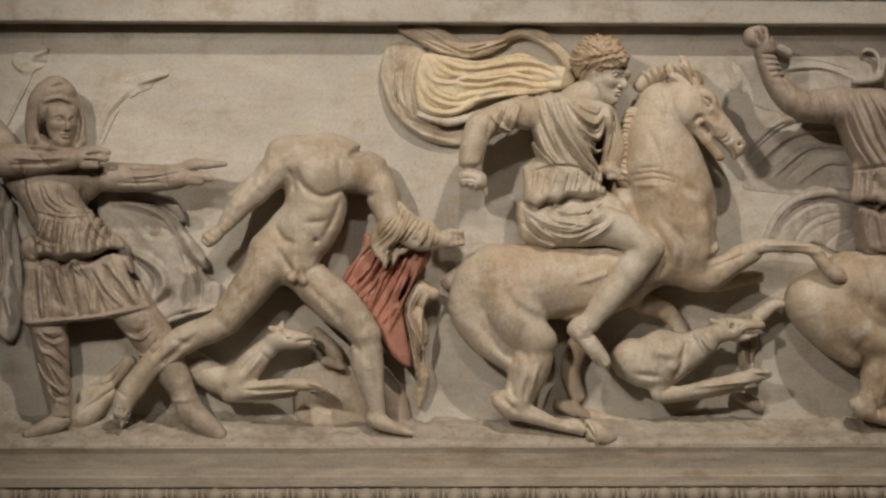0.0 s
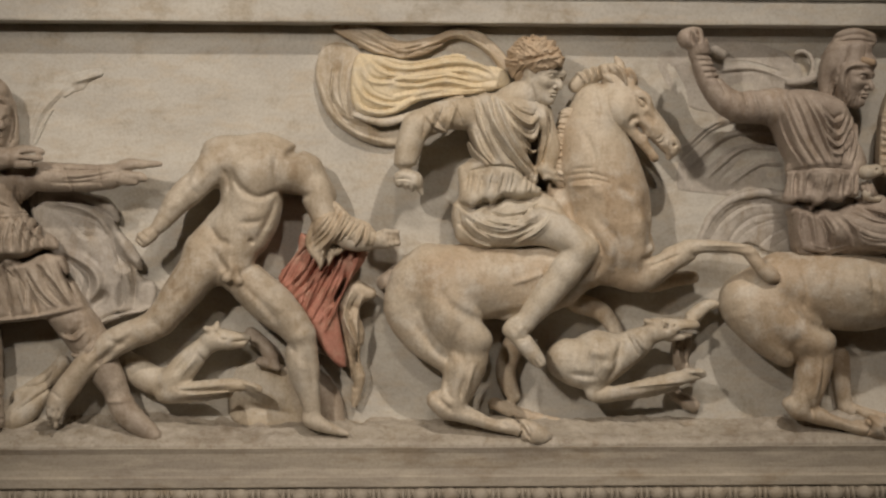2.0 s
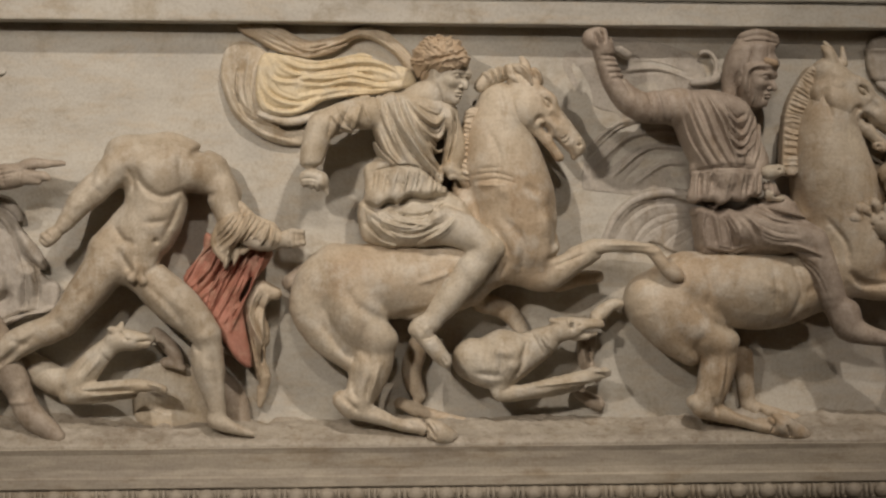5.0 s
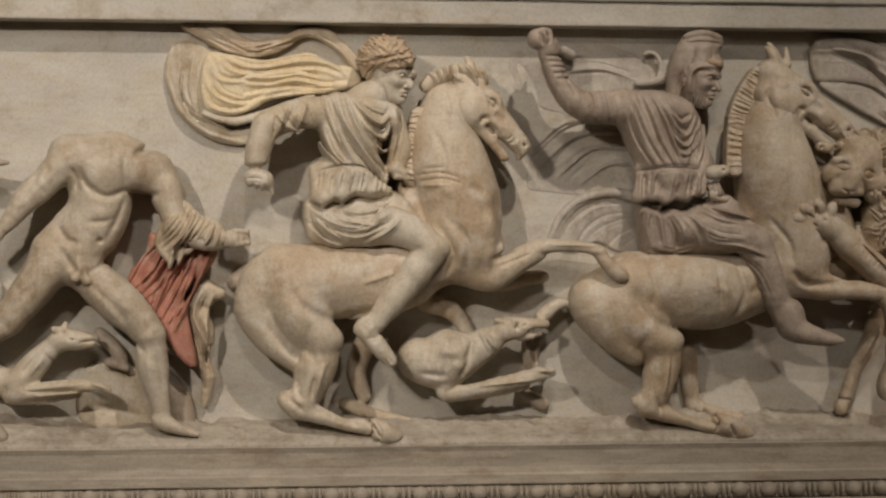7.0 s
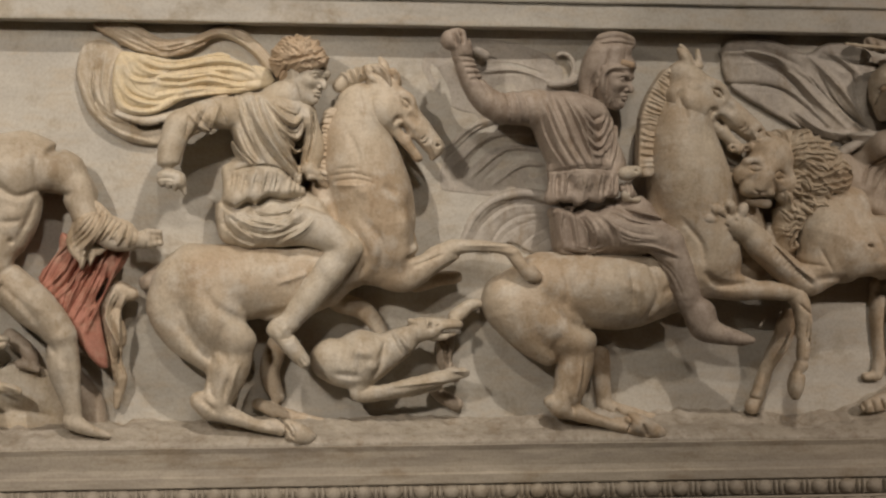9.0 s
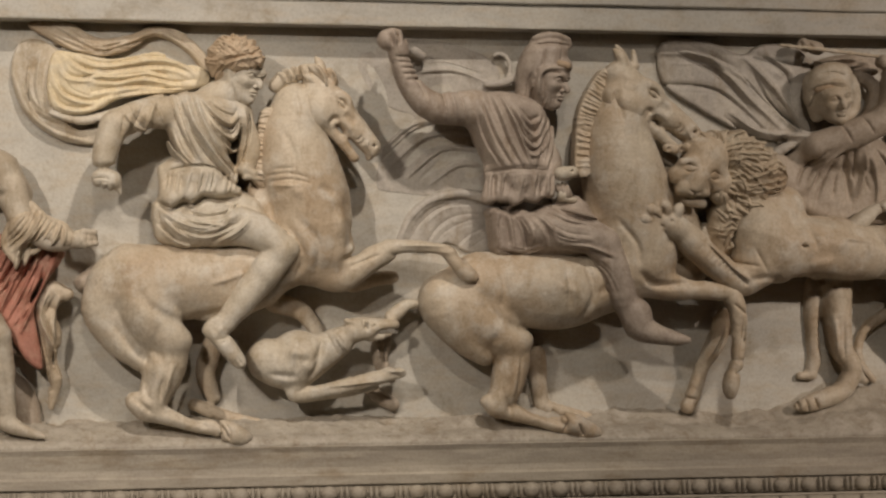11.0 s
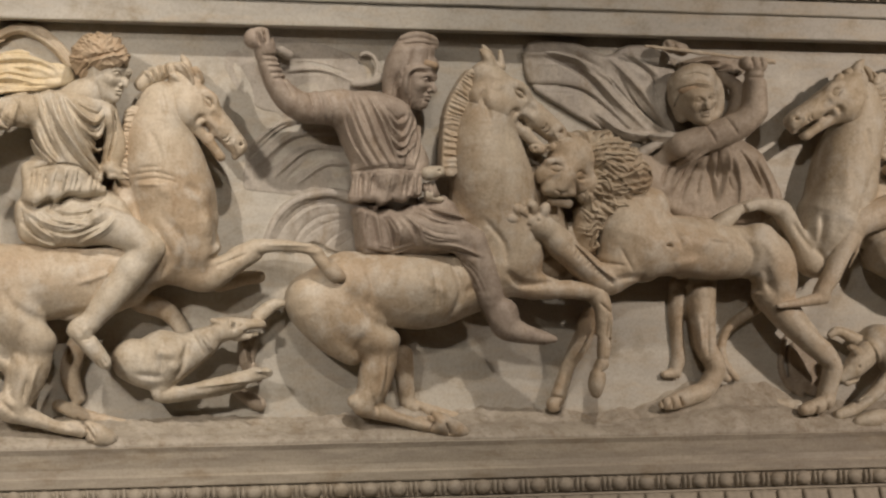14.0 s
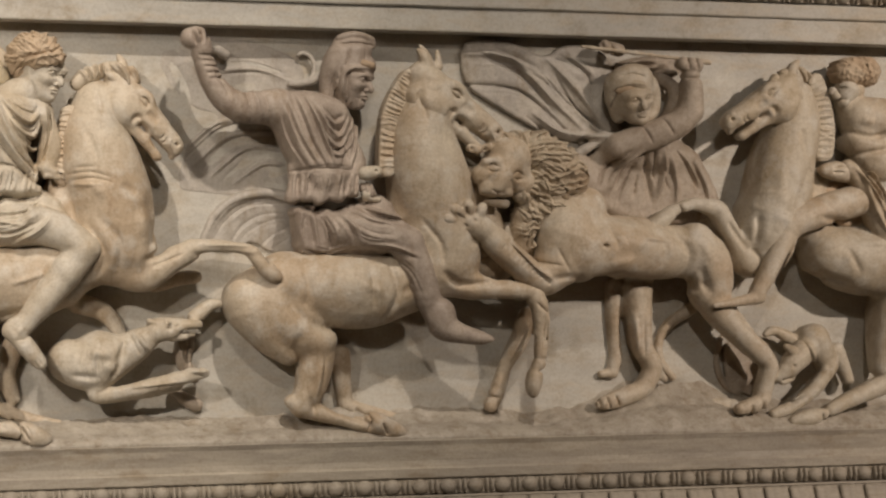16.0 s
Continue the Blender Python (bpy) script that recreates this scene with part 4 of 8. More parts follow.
def relief_nude_warrior():
    g = Sculpt("relief_nude_warrior")
    g.piece("tan")
    g.limb(1.3, [(-13.4, 30.7, 5.4, 2.6), (-15.8, 27.7, 6, 2.9)])
    g.limb(1.0, [(-1.4, 38.4, 5.2, 2.9), (1.4, 35.6, 5, 1.6)])
    g.limb(1.1, [(-13, 41.1, 6.8, 2.6), (-15.5, 38.4, 7.8, 2.2), (-17.7, 36.2, 8.2, 1.8)])
    g.limb(1.1, [(-17.7, 36.2, 8.3, 1.8), (-19.5, 34.5, 8.5, 1.8), (-22.2, 30.9, 9, 1.0)])
    g.limb(0.4, [(-23.3, 29.9, 9, 1.1), (-24.2, 29.2, 9.4, 1.2)])
    g.limb(1.0, [(-15.7, 26.1, 6.5, 3.1), (-18.8, 21.6, 6.5, 2.8), (-21.9, 17.7, 6.5, 2.2)])
    g.limb(0.6, [(-21.6, 18, 6.5, 2.2), (-24, 16.4, 6.6, 1.9)])
    g.limb(0.8, [(-24.4, 16.3, 6.5, 1.9), (-28.9, 14.3, 6.5, 2.0), (-32.5, 10.9, 6.5, 1.4), (-34.5, 8.3, 6.5, 1.3)])
    g.limb(0.5, [(-34.7, 8.1, 6.5, 1.4), (-36.4, 6.1, 7, 1.5), (-36.9, 4.2, 7.5, 1.0)])
    g.limb(0.2, [(-37.5, 3.9, 7.6, 0.4), (-37.3, 3.1, 7.7, 0.3)])
    g.limb(0.2, [(-36.7, 3.6, 7.8, 0.4), (-36.7, 2.7, 7.9, 0.3)])
    g.limb(1.0, [(-10.3, 23.7, 7, 2.7), (-6.7, 20.5, 7.5, 3.0), (-3.6, 17.6, 7.5, 2.5), (-2.1, 15.6, 7.5, 2.0)])
    g.limb(0.6, [(-2.1, 15.6, 7.6, 2.2), (-1.8, 13.8, 7.4, 1.9)])
    g.limb(0.6, [(-2, 13.5, 7, 2.2), (-1.7, 10.9, 7, 2.2), (-0.9, 6.9, 7, 1.4), (-0.4, 4.6, 7, 1.2)])
    g.limb(0.5, [(-0.6, 3.6, 7, 1.3), (1.4, 2.5, 7.5, 0.9), (4.5, 1.5, 8, 0.4)])
    g.limb(0.6, [(-0.1, 36.4, 6.5, 2.4), (0.9, 33.4, 7, 1.9), (1.6, 31.3, 7.5, 1.8)])
    g.limb(0.5, [(2.2, 31, 8, 1.8), (5.4, 29.2, 8.6, 1.5), (7.8, 28.9, 9, 1.2)])
    g.limb(0.4, [(9.4, 29.2, 9.5, 1.4), (11, 29.4, 9.5, 1.0)])
    g.limb(0.2, [(10.2, 28.6, 10, 0.7), (11.6, 28.7, 10, 0.5)])
    g.limb(0.2, [(9.8, 30.2, 10, 0.6), (11.4, 30.2, 10, 0.5)])
    g.limb(0.5, [(-12, 24.9, 10, 0.6), (-12.4, 23.8, 10, 0.7)])
    g.fold(1.12, 0.19, [(-14, 26.7), (-16.4, 23.8)])
    g.fold(0.96, 0.19, [(-6.7, 21.4), (-4.7, 19)])
    g.groove(0.80, 0.15, [(-9.1, 23), (-5.1, 17.8)])
    g.fold(0.96, 0.15, [(-1.4, 11.7), (-1.7, 10.5)])
    g.fold(0.80, 0.15, [(-19.6, 34.8), (-20.8, 33.4)])
    g.fold(0.72, 0.19, [(-2.6, 16.1), (-1.8, 14.9)])
    g.groove(0.40, 0.25, [(-4.1, 14.8), (-2.8, 13.1)])
    g.groove(0.48, 0.22, [(-1.2, 12.9), (-0.2, 7.6)])
    g.fold(0.48, 0.19, [(-2.5, 12.5), (-1.8, 7.6)])
    g.groove(0.40, 0.12, [(-18.2, 37.1), (-16.4, 35.3)])
    g.groove(0.48, 0.22, [(-15.6, 39.2), (-17.2, 37.2)])
    g.groove(0.24, 0.31, [(-25.3, 29.7), (-24.1, 28.5)])
    g.groove(0.24, 0.31, [(-24.6, 30.3), (-23.3, 29.2)])
    g.groove(0.24, 0.31, [(-25.4, 28.8), (-24.6, 28)])
    g.groove(0.32, 0.25, [(-37.2, 7.7), (-35.9, 6.7)])
    g.groove(0.24, 0.31, [(-37.3, 4), (-37.2, 2.7)])
    g.fold(0.64, 0.19, [(-20, 21.4), (-23.7, 17.8)])
    g.groove(0.48, 0.15, [(-23.3, 18.2), (-21.1, 15.7)])
    g.groove(0.48, 0.22, [(-30.1, 15.1), (-26.9, 14.3)])
    g.groove(0.48, 0.22, [(-30.9, 11.7), (-28.5, 13.2)])
    g.groove(0.56, 0.19, [(-6.7, 22.6), (-2.6, 18.2)])
    g.groove(0.48, 0.19, [(-18, 23), (-22, 19)])
    g.limb(1.3, [(-13.3, 41, 6.2, 2.42), (-9.9, 39.7, 6.8, 3.54), (-6.4, 39.5, 6.6, 3.71), (-2.7, 38.9, 6, 2.91), (-0.4, 37.1, 5.6, 1.94)])
    g.limb(1.2, [(-14.3, 41.6, 6, 1.77), (-10.6, 42.1, 6, 1.78), (-6.9, 42.6, 6, 1.78), (-3.5, 41, 5.6, 1.62)])
    g.limb(1.6, [(-9, 36.4, 6, 4.36), (-9.3, 33.5, 5.8, 4.36), (-10.3, 30.7, 5.8, 4.2), (-11.7, 27.9, 6, 3.71), (-12.4, 25.8, 6.2, 3.07)])
    g.swell(-8.8, 38.4, 3.03, 2.39, -8, 0.43)
    g.swell(-2.8, 37.7, 2.08, 1.76, 25, 0.43)
    g.groove(0.45, 0.46, [(-12.1, 39.4), (-10.8, 36.7), (-8.1, 35.1), (-5.4, 36.1)])
    g.groove(0.45, 0.5, [(-5.2, 35.9), (-3.3, 35.1), (-0.7, 35.6)])
    g.groove(0.55, 0.31, [(-5.4, 41.6), (-5.7, 39.1), (-5.3, 36.1)])
    g.groove(0.42, 0.31, [(-5.7, 34.9), (-6.6, 32.3), (-8.2, 29.2)])
    g.swell(-8.6, 32.5, 1.59, 1.04, -15, 0.25)
    g.swell(-9, 30.6, 1.44, 0.88, -15, 0.22)
    g.groove(0.4, 0.22, [(-10.9, 31.5), (-8.9, 31.6), (-7.1, 32.1)])
    g.swell(-9.1, 28.9, 0.4, 0.4, 0, -0.56)
    g.swell(-10.9, 27.4, 2.39, 1.75, 20, 0.28)
    g.swell(-13.2, 31.6, 1.12, 1.91, 10, 0.22)
    g.groove(0.5, 0.43, [(-14.9, 30.9), (-13.7, 29.2), (-11.9, 28.5)])
    g.groove(0.5, 0.46, [(-14.5, 27.7), (-13.3, 25.8), (-11.9, 24.4)])
    g.groove(0.5, 0.37, [(-7.6, 27.4), (-9, 25.4), (-10.7, 24.1)])
    g.swell(-3.1, 41.5, 1.2, 0.72, 30, -0.99)
    g.swell(-14.8, 40, 1.59, 1.43, 0, 0.31)
    g.groove(0.45, 0.37, [(-13, 39.2), (-12.2, 37.6), (-12.3, 35.7)])
    g.swell(-16.8, 37.5, 0.8, 1.75, -45, 0.22)
    g.groove(0.5, 0.25, [(-17.5, 39.1), (-18.4, 36.7), (-20.3, 34.3)])
    g.swell(-9.7, 21.5, 3.19, 1.44, -40, 0.19)
    g.groove(0.5, 0.22, [(-10.5, 23.1), (-7.3, 19.9), (-4.9, 16.7)])
    g.swell(-17.6, 23.1, 2.07, 3.98, -35, 0.19)
    g.groove(0.6, 0.22, [(-14.5, 23.1), (-17.6, 19.1), (-20.8, 15.9)])
    g.limb(0.4, [(-11.4, 24.9, 9.6, 0.64), (-10.8, 23.4, 9.8, 0.72)])
    g.groove(0.18, 0.25, [(9.4, 30.2), (9.7, 27.9)])
    g.groove(0.18, 0.25, [(10.3, 30.2), (10.6, 27.9)])
    g.groove(0.18, 0.25, [(11.1, 30), (11.4, 27.9)])
    g.limb(0.6, [(-32.2, 11.8, 7, 1.6), (-34.3, 9.8, 7, 1.28), (-35.8, 7.8, 7.2, 1.28), (-36.5, 6.2, 7.4, 1.12)])
    g.groove(0.14, 0.3, [(-37.5, 5.7), (-37.7, 4.6)])
    g.groove(0.14, 0.3, [(-36.9, 5.4), (-37, 4.3)])
    g.groove(0.14, 0.3, [(-36.1, 5.3), (-36.2, 4.1)])
    g.limb(0.5, [(-37.1, 5.3, 8, 0.56), (-37.4, 4.5, 8.2, 0.4)])
    g.limb(0.4, [(-36.1, 4.9, 8, 0.48), (-36.4, 4.1, 8.2, 0.32)])
    g.groove(0.5, 0.35, [(-25.8, 15.8), (-29, 13.4), (-32.1, 10.6)])
    g.swell(-28.2, 15, 2.4, 1.12, 35, 0.25)
    g.piece("cloth")
    g.limb(0.8, [(1.2, 33.4, 6.8, 1.6), (1.6, 30.3, 7.4, 1.9), (0.6, 27.9, 6.6, 1.3)])
    g.limb(0.8, [(1.8, 31.1, 8.2, 1.8), (4.6, 30.3, 9, 1.7), (7.5, 29.5, 9.5, 1.4)])
    g.slab(6.2, 1.8, 0.6, [(2.6, 34.8), (5, 32.6), (7.9, 31.3), (8, 28.4), (3.8, 27.4), (1.4, 25.5), (-0.7, 26.9), (-1.4, 29.1), (-0.1, 32.3)])
    g.drape(8, 0.21, .42, [(2.7, 34.2), (5, 32.1), (7.7, 30.8)], [(-1.4, 28.9), (1.2, 26.7), (7.4, 28.4)])
    g.drape(3, 0.32, .6, [(1.1, 28.7), (2.7, 27.9)], [(0.9, 21.4), (2.2, 19.4)])
    g.echo(0.15, 0.2)
    g.piece("red")
    g.slab(3.8, 2.2, 0.8, [(-2, 30.2), (1.4, 28.2), (7.3, 27.9), (6.1, 24.8), (2.9, 21.5), (3.4, 17.3), (4.4, 10.9), (1.6, 12.7), (-0.9, 17.1), (-3, 20.5), (-5.4, 23.8), (-2.8, 27.1)])
    g.drape(9, 0.3, 0.75, [(-0.9, 29.1), (2.2, 27.9), (6.8, 27.4)], [(-5.2, 23.5), (-2.3, 19.8), (1.4, 16.1)])
    g.drape(3, 0.40, .5, [(3.8, 27.1), (5.9, 26.3)], [(-0.1, 16.1), (2.9, 18.2)])
    g.groove(0.32, 0.80, [(-0.4, 14.1), (1.4, 12.5)])
    g.echo(0.15, 0.2)
    g.piece("cloth")
    g.limb(0.6, [(6.1, 21.4, 4, 1.6), (4.5, 19.7, 4, 1.1), (5.5, 15.6, 3.6, 1.6), (5.1, 12.3, 3.2, 1.0), (6.2, 9.4, 2.6, 1.0), (5.7, 5.3, 2, 0.5)])
    g.limb(0.5, [(5.9, 22, 4.5, 1.3), (7.8, 21.4, 4.5, 1.0)])
    g.fold(0.28, 0.70, [(5.1, 21.6), (4, 18.2), (5.9, 14.1)])
    g.groove(0.24, 0.70, [(5.9, 21), (4.8, 17.8), (6.4, 13.3)])
    g.fold(0.28, 0.60, [(6.7, 21), (5.9, 17.4), (6.4, 11.7)])
    g.groove(0.24, 0.70, [(4.3, 15.7), (5, 12.5), (5.6, 7.6)])
    g.groove(0.24, 0.60, [(4.5, 20.6), (3.7, 18.2)])
    g.fold(0.28, 0.60, [(4.7, 14.9), (5.3, 10.9), (5.8, 8.4)])
    g.groove(0.24, 0.60, [(6.3, 15.7), (5.9, 11.7), (6.7, 9.6)])
    g.echo(0.15, 0.2)
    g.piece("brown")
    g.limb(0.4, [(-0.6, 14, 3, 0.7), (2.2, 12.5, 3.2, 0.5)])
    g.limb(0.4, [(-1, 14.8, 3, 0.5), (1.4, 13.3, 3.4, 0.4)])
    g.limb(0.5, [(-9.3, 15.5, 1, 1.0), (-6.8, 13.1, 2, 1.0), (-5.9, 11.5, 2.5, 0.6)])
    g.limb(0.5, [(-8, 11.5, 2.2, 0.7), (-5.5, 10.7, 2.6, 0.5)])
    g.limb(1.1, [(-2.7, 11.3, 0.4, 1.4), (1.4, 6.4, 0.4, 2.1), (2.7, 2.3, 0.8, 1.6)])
    g.piece("pale")
    g.slab(-.1, .9, 0.7, [(-11.4, 10.5), (-6, 11.7), (-1.5, 7.2), (-1.9, 2.1), (-9.3, 1.7), (-12.6, 3.9)])
    g.fold(0.80, 0.50, [(-9.1, 8.4), (-4.3, 5.2)])
    g.groove(0.48, 0.40, [(-9.9, 5.2), (-3.4, 3.6)])
    return g


def relief_hound():
    g = Sculpt("relief_hound")
    g.piece("pale")
    g.limb(1.1, [(-20.6, 8.7, 4, 2.1), (-18.1, 11.6, 4.5, 1.8), (-15.6, 14.1, 5, 1.4)])
    g.limb(0.8, [(-14.8, 14.9, 5.4, 1.5), (-12.8, 14.9, 5.6, 1.3), (-9.8, 15.1, 5.6, 0.6)])
    g.limb(0.5, [(-12.4, 14.1, 5.6, 0.7), (-10.3, 14.3, 5.6, 0.5)])
    g.limb(0.3, [(-14.8, 16.1, 6, 0.7), (-15.6, 16.4, 6.5, 0.4)])
    g.limb(0.3, [(-14.2, 16.4, 6, 0.6), (-14, 17.2, 5.5, 0.3)])
    g.limb(0.6, [(-21.3, 7.1, 4.6, 1.1), (-18, 7.6, 5.4, 1.1), (-13.2, 8.3, 6, 1.0), (-10.3, 8.3, 6.2, 0.8), (-8.1, 7.8, 6.3, 0.6)])
    g.limb(0.6, [(-21.8, 6.7, 4, 1.0), (-18.1, 6.5, 4.4, 0.7), (-12.4, 7.1, 5, 0.6)])
    g.limb(1.3, [(-28.1, 11.4, 1, 2.2), (-23.5, 8.9, 2.4, 2.1)])
    g.groove(0.32, 0.60, [(-13, 15.1), (-13, 14.9)])
    g.groove(0.24, 0.40, [(-12, 14.6), (-9.8, 14.8)])
    g.groove(0.32, 0.40, [(-19.6, 7.6), (-10.7, 7.6)])
    g.groove(0.24, 0.30, [(-16.8, 12.9), (-15.6, 11.7)])
    g.fold(0.32, 0.30, [(-18.8, 8), (-12.4, 8.6)])
    g.groove(0.40, 0.30, [(-20, 10.1), (-17.6, 12.9)])
    g.fold(0.40, 0.30, [(-19.2, 9.7), (-17, 12.5)])
    g.groove(0.24, 0.40, [(-14.1, 16.1), (-13.5, 14.9)])
    g.fold(0.24, 0.40, [(-18, 7), (-11.5, 7.6)])
    g.fold(0.24, 0.35, [(-10.3, 8.8), (-8.3, 8.1)])
    g.groove(0.24, 0.40, [(-10.3, 7.6), (-8.3, 7.3)])
    return g


def relief_horse_rearing():
    g = Sculpt("relief_horse_rearing")
    g.piece("ochre")
    g.limb(1.6, [(16.7, 23.8, 5.6, 4.7), (24.8, 23.4, 5.8, 5.1), (31.3, 24.1, 5.8, 4.6), (37.9, 26.1, 6, 4.2), (42.8, 28.7, 6, 4.8)])
    g.limb(1.0, [(14.3, 23, 5.6, 3.7), (13.1, 19.4, 5.6, 3.2), (15.1, 15.3, 6, 2.6), (19.1, 11.8, 6.2, 1.8)])
    g.limb(0.7, [(18.3, 21.8, 6.6, 4.3), (19.8, 18.2, 7.2, 4.0), (21.6, 14.9, 7.4, 2.9)])
    g.limb(0.6, [(21.4, 15.8, 7.6, 2.7), (23.4, 14.8, 7.6, 1.8)])
    g.limb(1.0, [(36.8, 40.2, 4.4, 2.2), (35.4, 33.6, 4.4, 3.2), (36.4, 28.7, 4.6, 3.2)])
    g.limb(1.1, [(42.4, 29.1, 6.2, 5.6), (42.4, 34.4, 6.2, 5.8), (40.9, 39.3, 6, 5.7), (39.9, 43.8, 5.8, 4.7), (40.5, 48.3, 5.6, 3.6)])
    g.limb(0.6, [(44.3, 31.2, 7.5, 4.2), (45.1, 27.9, 7.6, 3.5)])
    g.limb(0.6, [(41, 36, 7.4, 4.2), (43.5, 34.4, 7.2, 3.5)])
    g.limb(0.6, [(21.9, 14.5, 6.8, 2.7), (21.5, 11.3, 6.8, 3.0), (20.3, 7.6, 6.8, 2.3), (19.2, 5.6, 6.9, 2.0)])
    g.limb(0.4, [(17.3, 6.2, 6.8, 1.4), (18.9, 5.1, 7.2, 1.6)])
    g.limb(0.5, [(18.6, 5.1, 7, 1.6), (22.3, 4, 7.2, 1.2), (25.5, 2.9, 7.4, 1.0), (28.3, 2.4, 7.8, 1.1)])
    g.limb(0.3, [(29.1, 2.1, 7.8, 1.1), (31.3, 1.6, 8, 1.3), (33, 1, 8, 0.8)])
    g.limb(1.1, [(43.6, 25.4, 6.6, 3.1), (46.9, 24.1, 7.2, 2.3), (50.8, 26.3, 8, 1.8), (53.6, 27.7, 8.6, 1.4)])
    g.limb(0.5, [(53.5, 27.9, 8.8, 1.3), (57.1, 28.2, 9.4, 0.9), (60.4, 27.8, 9.8, 0.8), (62.2, 27.2, 10, 1.0)])
    g.limb(0.3, [(62.7, 26.5, 10, 1.0), (64.5, 24.5, 10, 1.1), (65.7, 23.7, 10, 0.7)])
    g.limb(0.8, [(37.9, 20, 2.2, 1.4), (41.7, 18.7, 1.8, 1.3), (44.3, 15.4, 1.4, 1.0)])
    g.limb(0.6, [(49.1, 22.9, 3, 1.4), (52.5, 23.5, 2.6, 1.0), (55.1, 23.7, 2.4, 0.9)])
    g.limb(0.8, [(29.3, 14.6, 1.4, 1.6), (27.8, 10.1, 1.2, 1.4), (28.9, 6.3, 1, 1.0)])
    g.limb(0.6, [(26.2, 5.1, 1, 1.0), (31, 3.4, 1.2, 0.9), (36.8, 2.2, 1.6, 0.6)])
    g.groove(0.64, 0.50, [(29.7, 19.1), (24.8, 18)])
    g.groove(0.64, 0.50, [(40.3, 32), (42.8, 28.7), (42.8, 24.6)])
    g.groove(0.64, 0.50, [(46.8, 35.3), (47.8, 30.3), (46.8, 27.1)])
    g.groove(0.56, 0.50, [(38.7, 31.1), (40.8, 27.1), (39.9, 23.8)])
    g.groove(0.48, 0.45, [(46.3, 26.2), (49.9, 27.7)])
    g.groove(0.40, 0.40, [(17.1, 6.8), (19.5, 4.7)])
    g.groove(0.40, 0.40, [(21.5, 4.8), (27.7, 2.6)])
    g.groove(0.40, 0.40, [(21.1, 9.6), (20.6, 6.4)])
    g.fold(0.40, 0.35, [(22.5, 11.6), (21.2, 6.8)])
    g.groove(0.24, 0.80, [(29.5, 2.8), (30.4, 1)])
    g.groove(0.24, 0.70, [(63.5, 27.5), (64.5, 25.6)])
    g.groove(0.40, 0.40, [(53.6, 27.1), (62, 26.9)])
    g.fold(0.32, 0.30, [(54.4, 28.5), (62, 28.4)])
    g.fold(0.80, 0.30, [(46.1, 32.8), (46.3, 29.5)])
    g.groove(0.48, 0.35, [(32.9, 25.4), (32.1, 21.4)])
    g.groove(0.64, 0.30, [(42.8, 36.9), (45.3, 35.7)])
    g.fold(0.64, 0.30, [(38.7, 36.9), (40.3, 35.6)])
    g.groove(0.48, 0.30, [(37.8, 45), (39.5, 41), (39.1, 36.9)])
    g.groove(0.32, 0.35, [(47.8, 25.4), (51.9, 27.1)])
    g.groove(0.32, 0.35, [(19.9, 10.4), (18.7, 6.8)])
    g.fold(0.40, 0.30, [(28, 23), (32.9, 24.6)])
    g.groove(0.40, 0.60, [(49, 38.5), (50.1, 28.7)])
    g.groove(0.21, 0.30, [(35.6, 38.3), (38.7, 38.7), (41.2, 38)])
    g.groove(0.21, 0.30, [(36.1, 37.5), (39.1, 37.8), (41.6, 37.2)])
    g.groove(0.21, 0.25, [(36.6, 39.3), (39.5, 39.4)])
    g.fold(0.24, 0.25, [(36.2, 36.9), (39.9, 36.9)])
    g.groove(0.40, 0.30, [(40, 50), (40.4, 46.7)])
    g.swell(15.8, 20.7, 3.85, 4.81, 0, 0.35)
    g.groove(0.75, 0.6, [(17.2, 23.5), (18.6, 20.3), (21.9, 18.2), (24.6, 17)])
    g.swell(23, 15.1, 2.09, 1.77, 20, 0.45)
    g.groove(0.7, 0.35, [(20.3, 17.1), (19.8, 14.3), (21.1, 11.7)])
    g.groove(0.6, 0.4, [(14, 17.5), (16.9, 13.7), (19.1, 11.9)])
    g.swell(20.3, 25.1, 1.44, 2.89, 10, -0.25)
    g.swell(15.9, 28.1, 1.76, 0.96, 0, 0.25)
    g.swell(18.2, 5.8, 0.96, 0.96, 0, 0.3)
    g.swell(26.3, 22.7, 4.02, 2.57, 0, 0.2)
    g.swell(21.1, 9.5, 1.28, 2.57, -10, 0.25)
    g.groove(0.4, 0.3, [(19.4, 10.7), (18.7, 7.9), (19.5, 6.4)])
    g.groove(0.45, 0.35, [(22, 5.6), (24.8, 4.5), (27.3, 3.5)])
    g.limb(0.3, [(29.6, 2.4, 8, 1.13), (31, 1.6, 8.4, 1.46), (32.5, 0.8, 8.4, 0.89)])
    g.groove(0.24, 0.7, [(28.8, 3.5), (29.5, 2.1), (29, 0.6)])
    g.groove(0.2, 0.4, [(29.8, 3.2), (30.6, 1.9), (30.4, 0.3)])
    g.limb(1.4, [(23.1, 22, 5.6, 3.91), (29.2, 21.6, 5.6, 4), (34.9, 23, 5.6, 3.59)])
    g.piece("ochre", 0.13)
    g.horse_head((44.7, 53.4), (53, 43), 6.9, 1)
    g.piece("ochre")
    g.slab(6, 1.5, 0.4, [(35.2, 47.8), (34.6, 42.6), (33.9, 37.5), (36.2, 36.9), (37.2, 42.4), (37.8, 47.5)])
    g.drape(16, 0.12, .3, [(34.9, 47.6), (34.2, 42.6), (33.6, 37.9)], [(37.3, 47.5), (36.7, 42.4), (36, 37.7)])
    g.piece("ochre")
    g.limb(0.5, [(37.4, 51.4, 5.8, 1.0), (38.8, 52.6, 6, 1.1), (40.7, 53.2, 6.2, 1.1)])
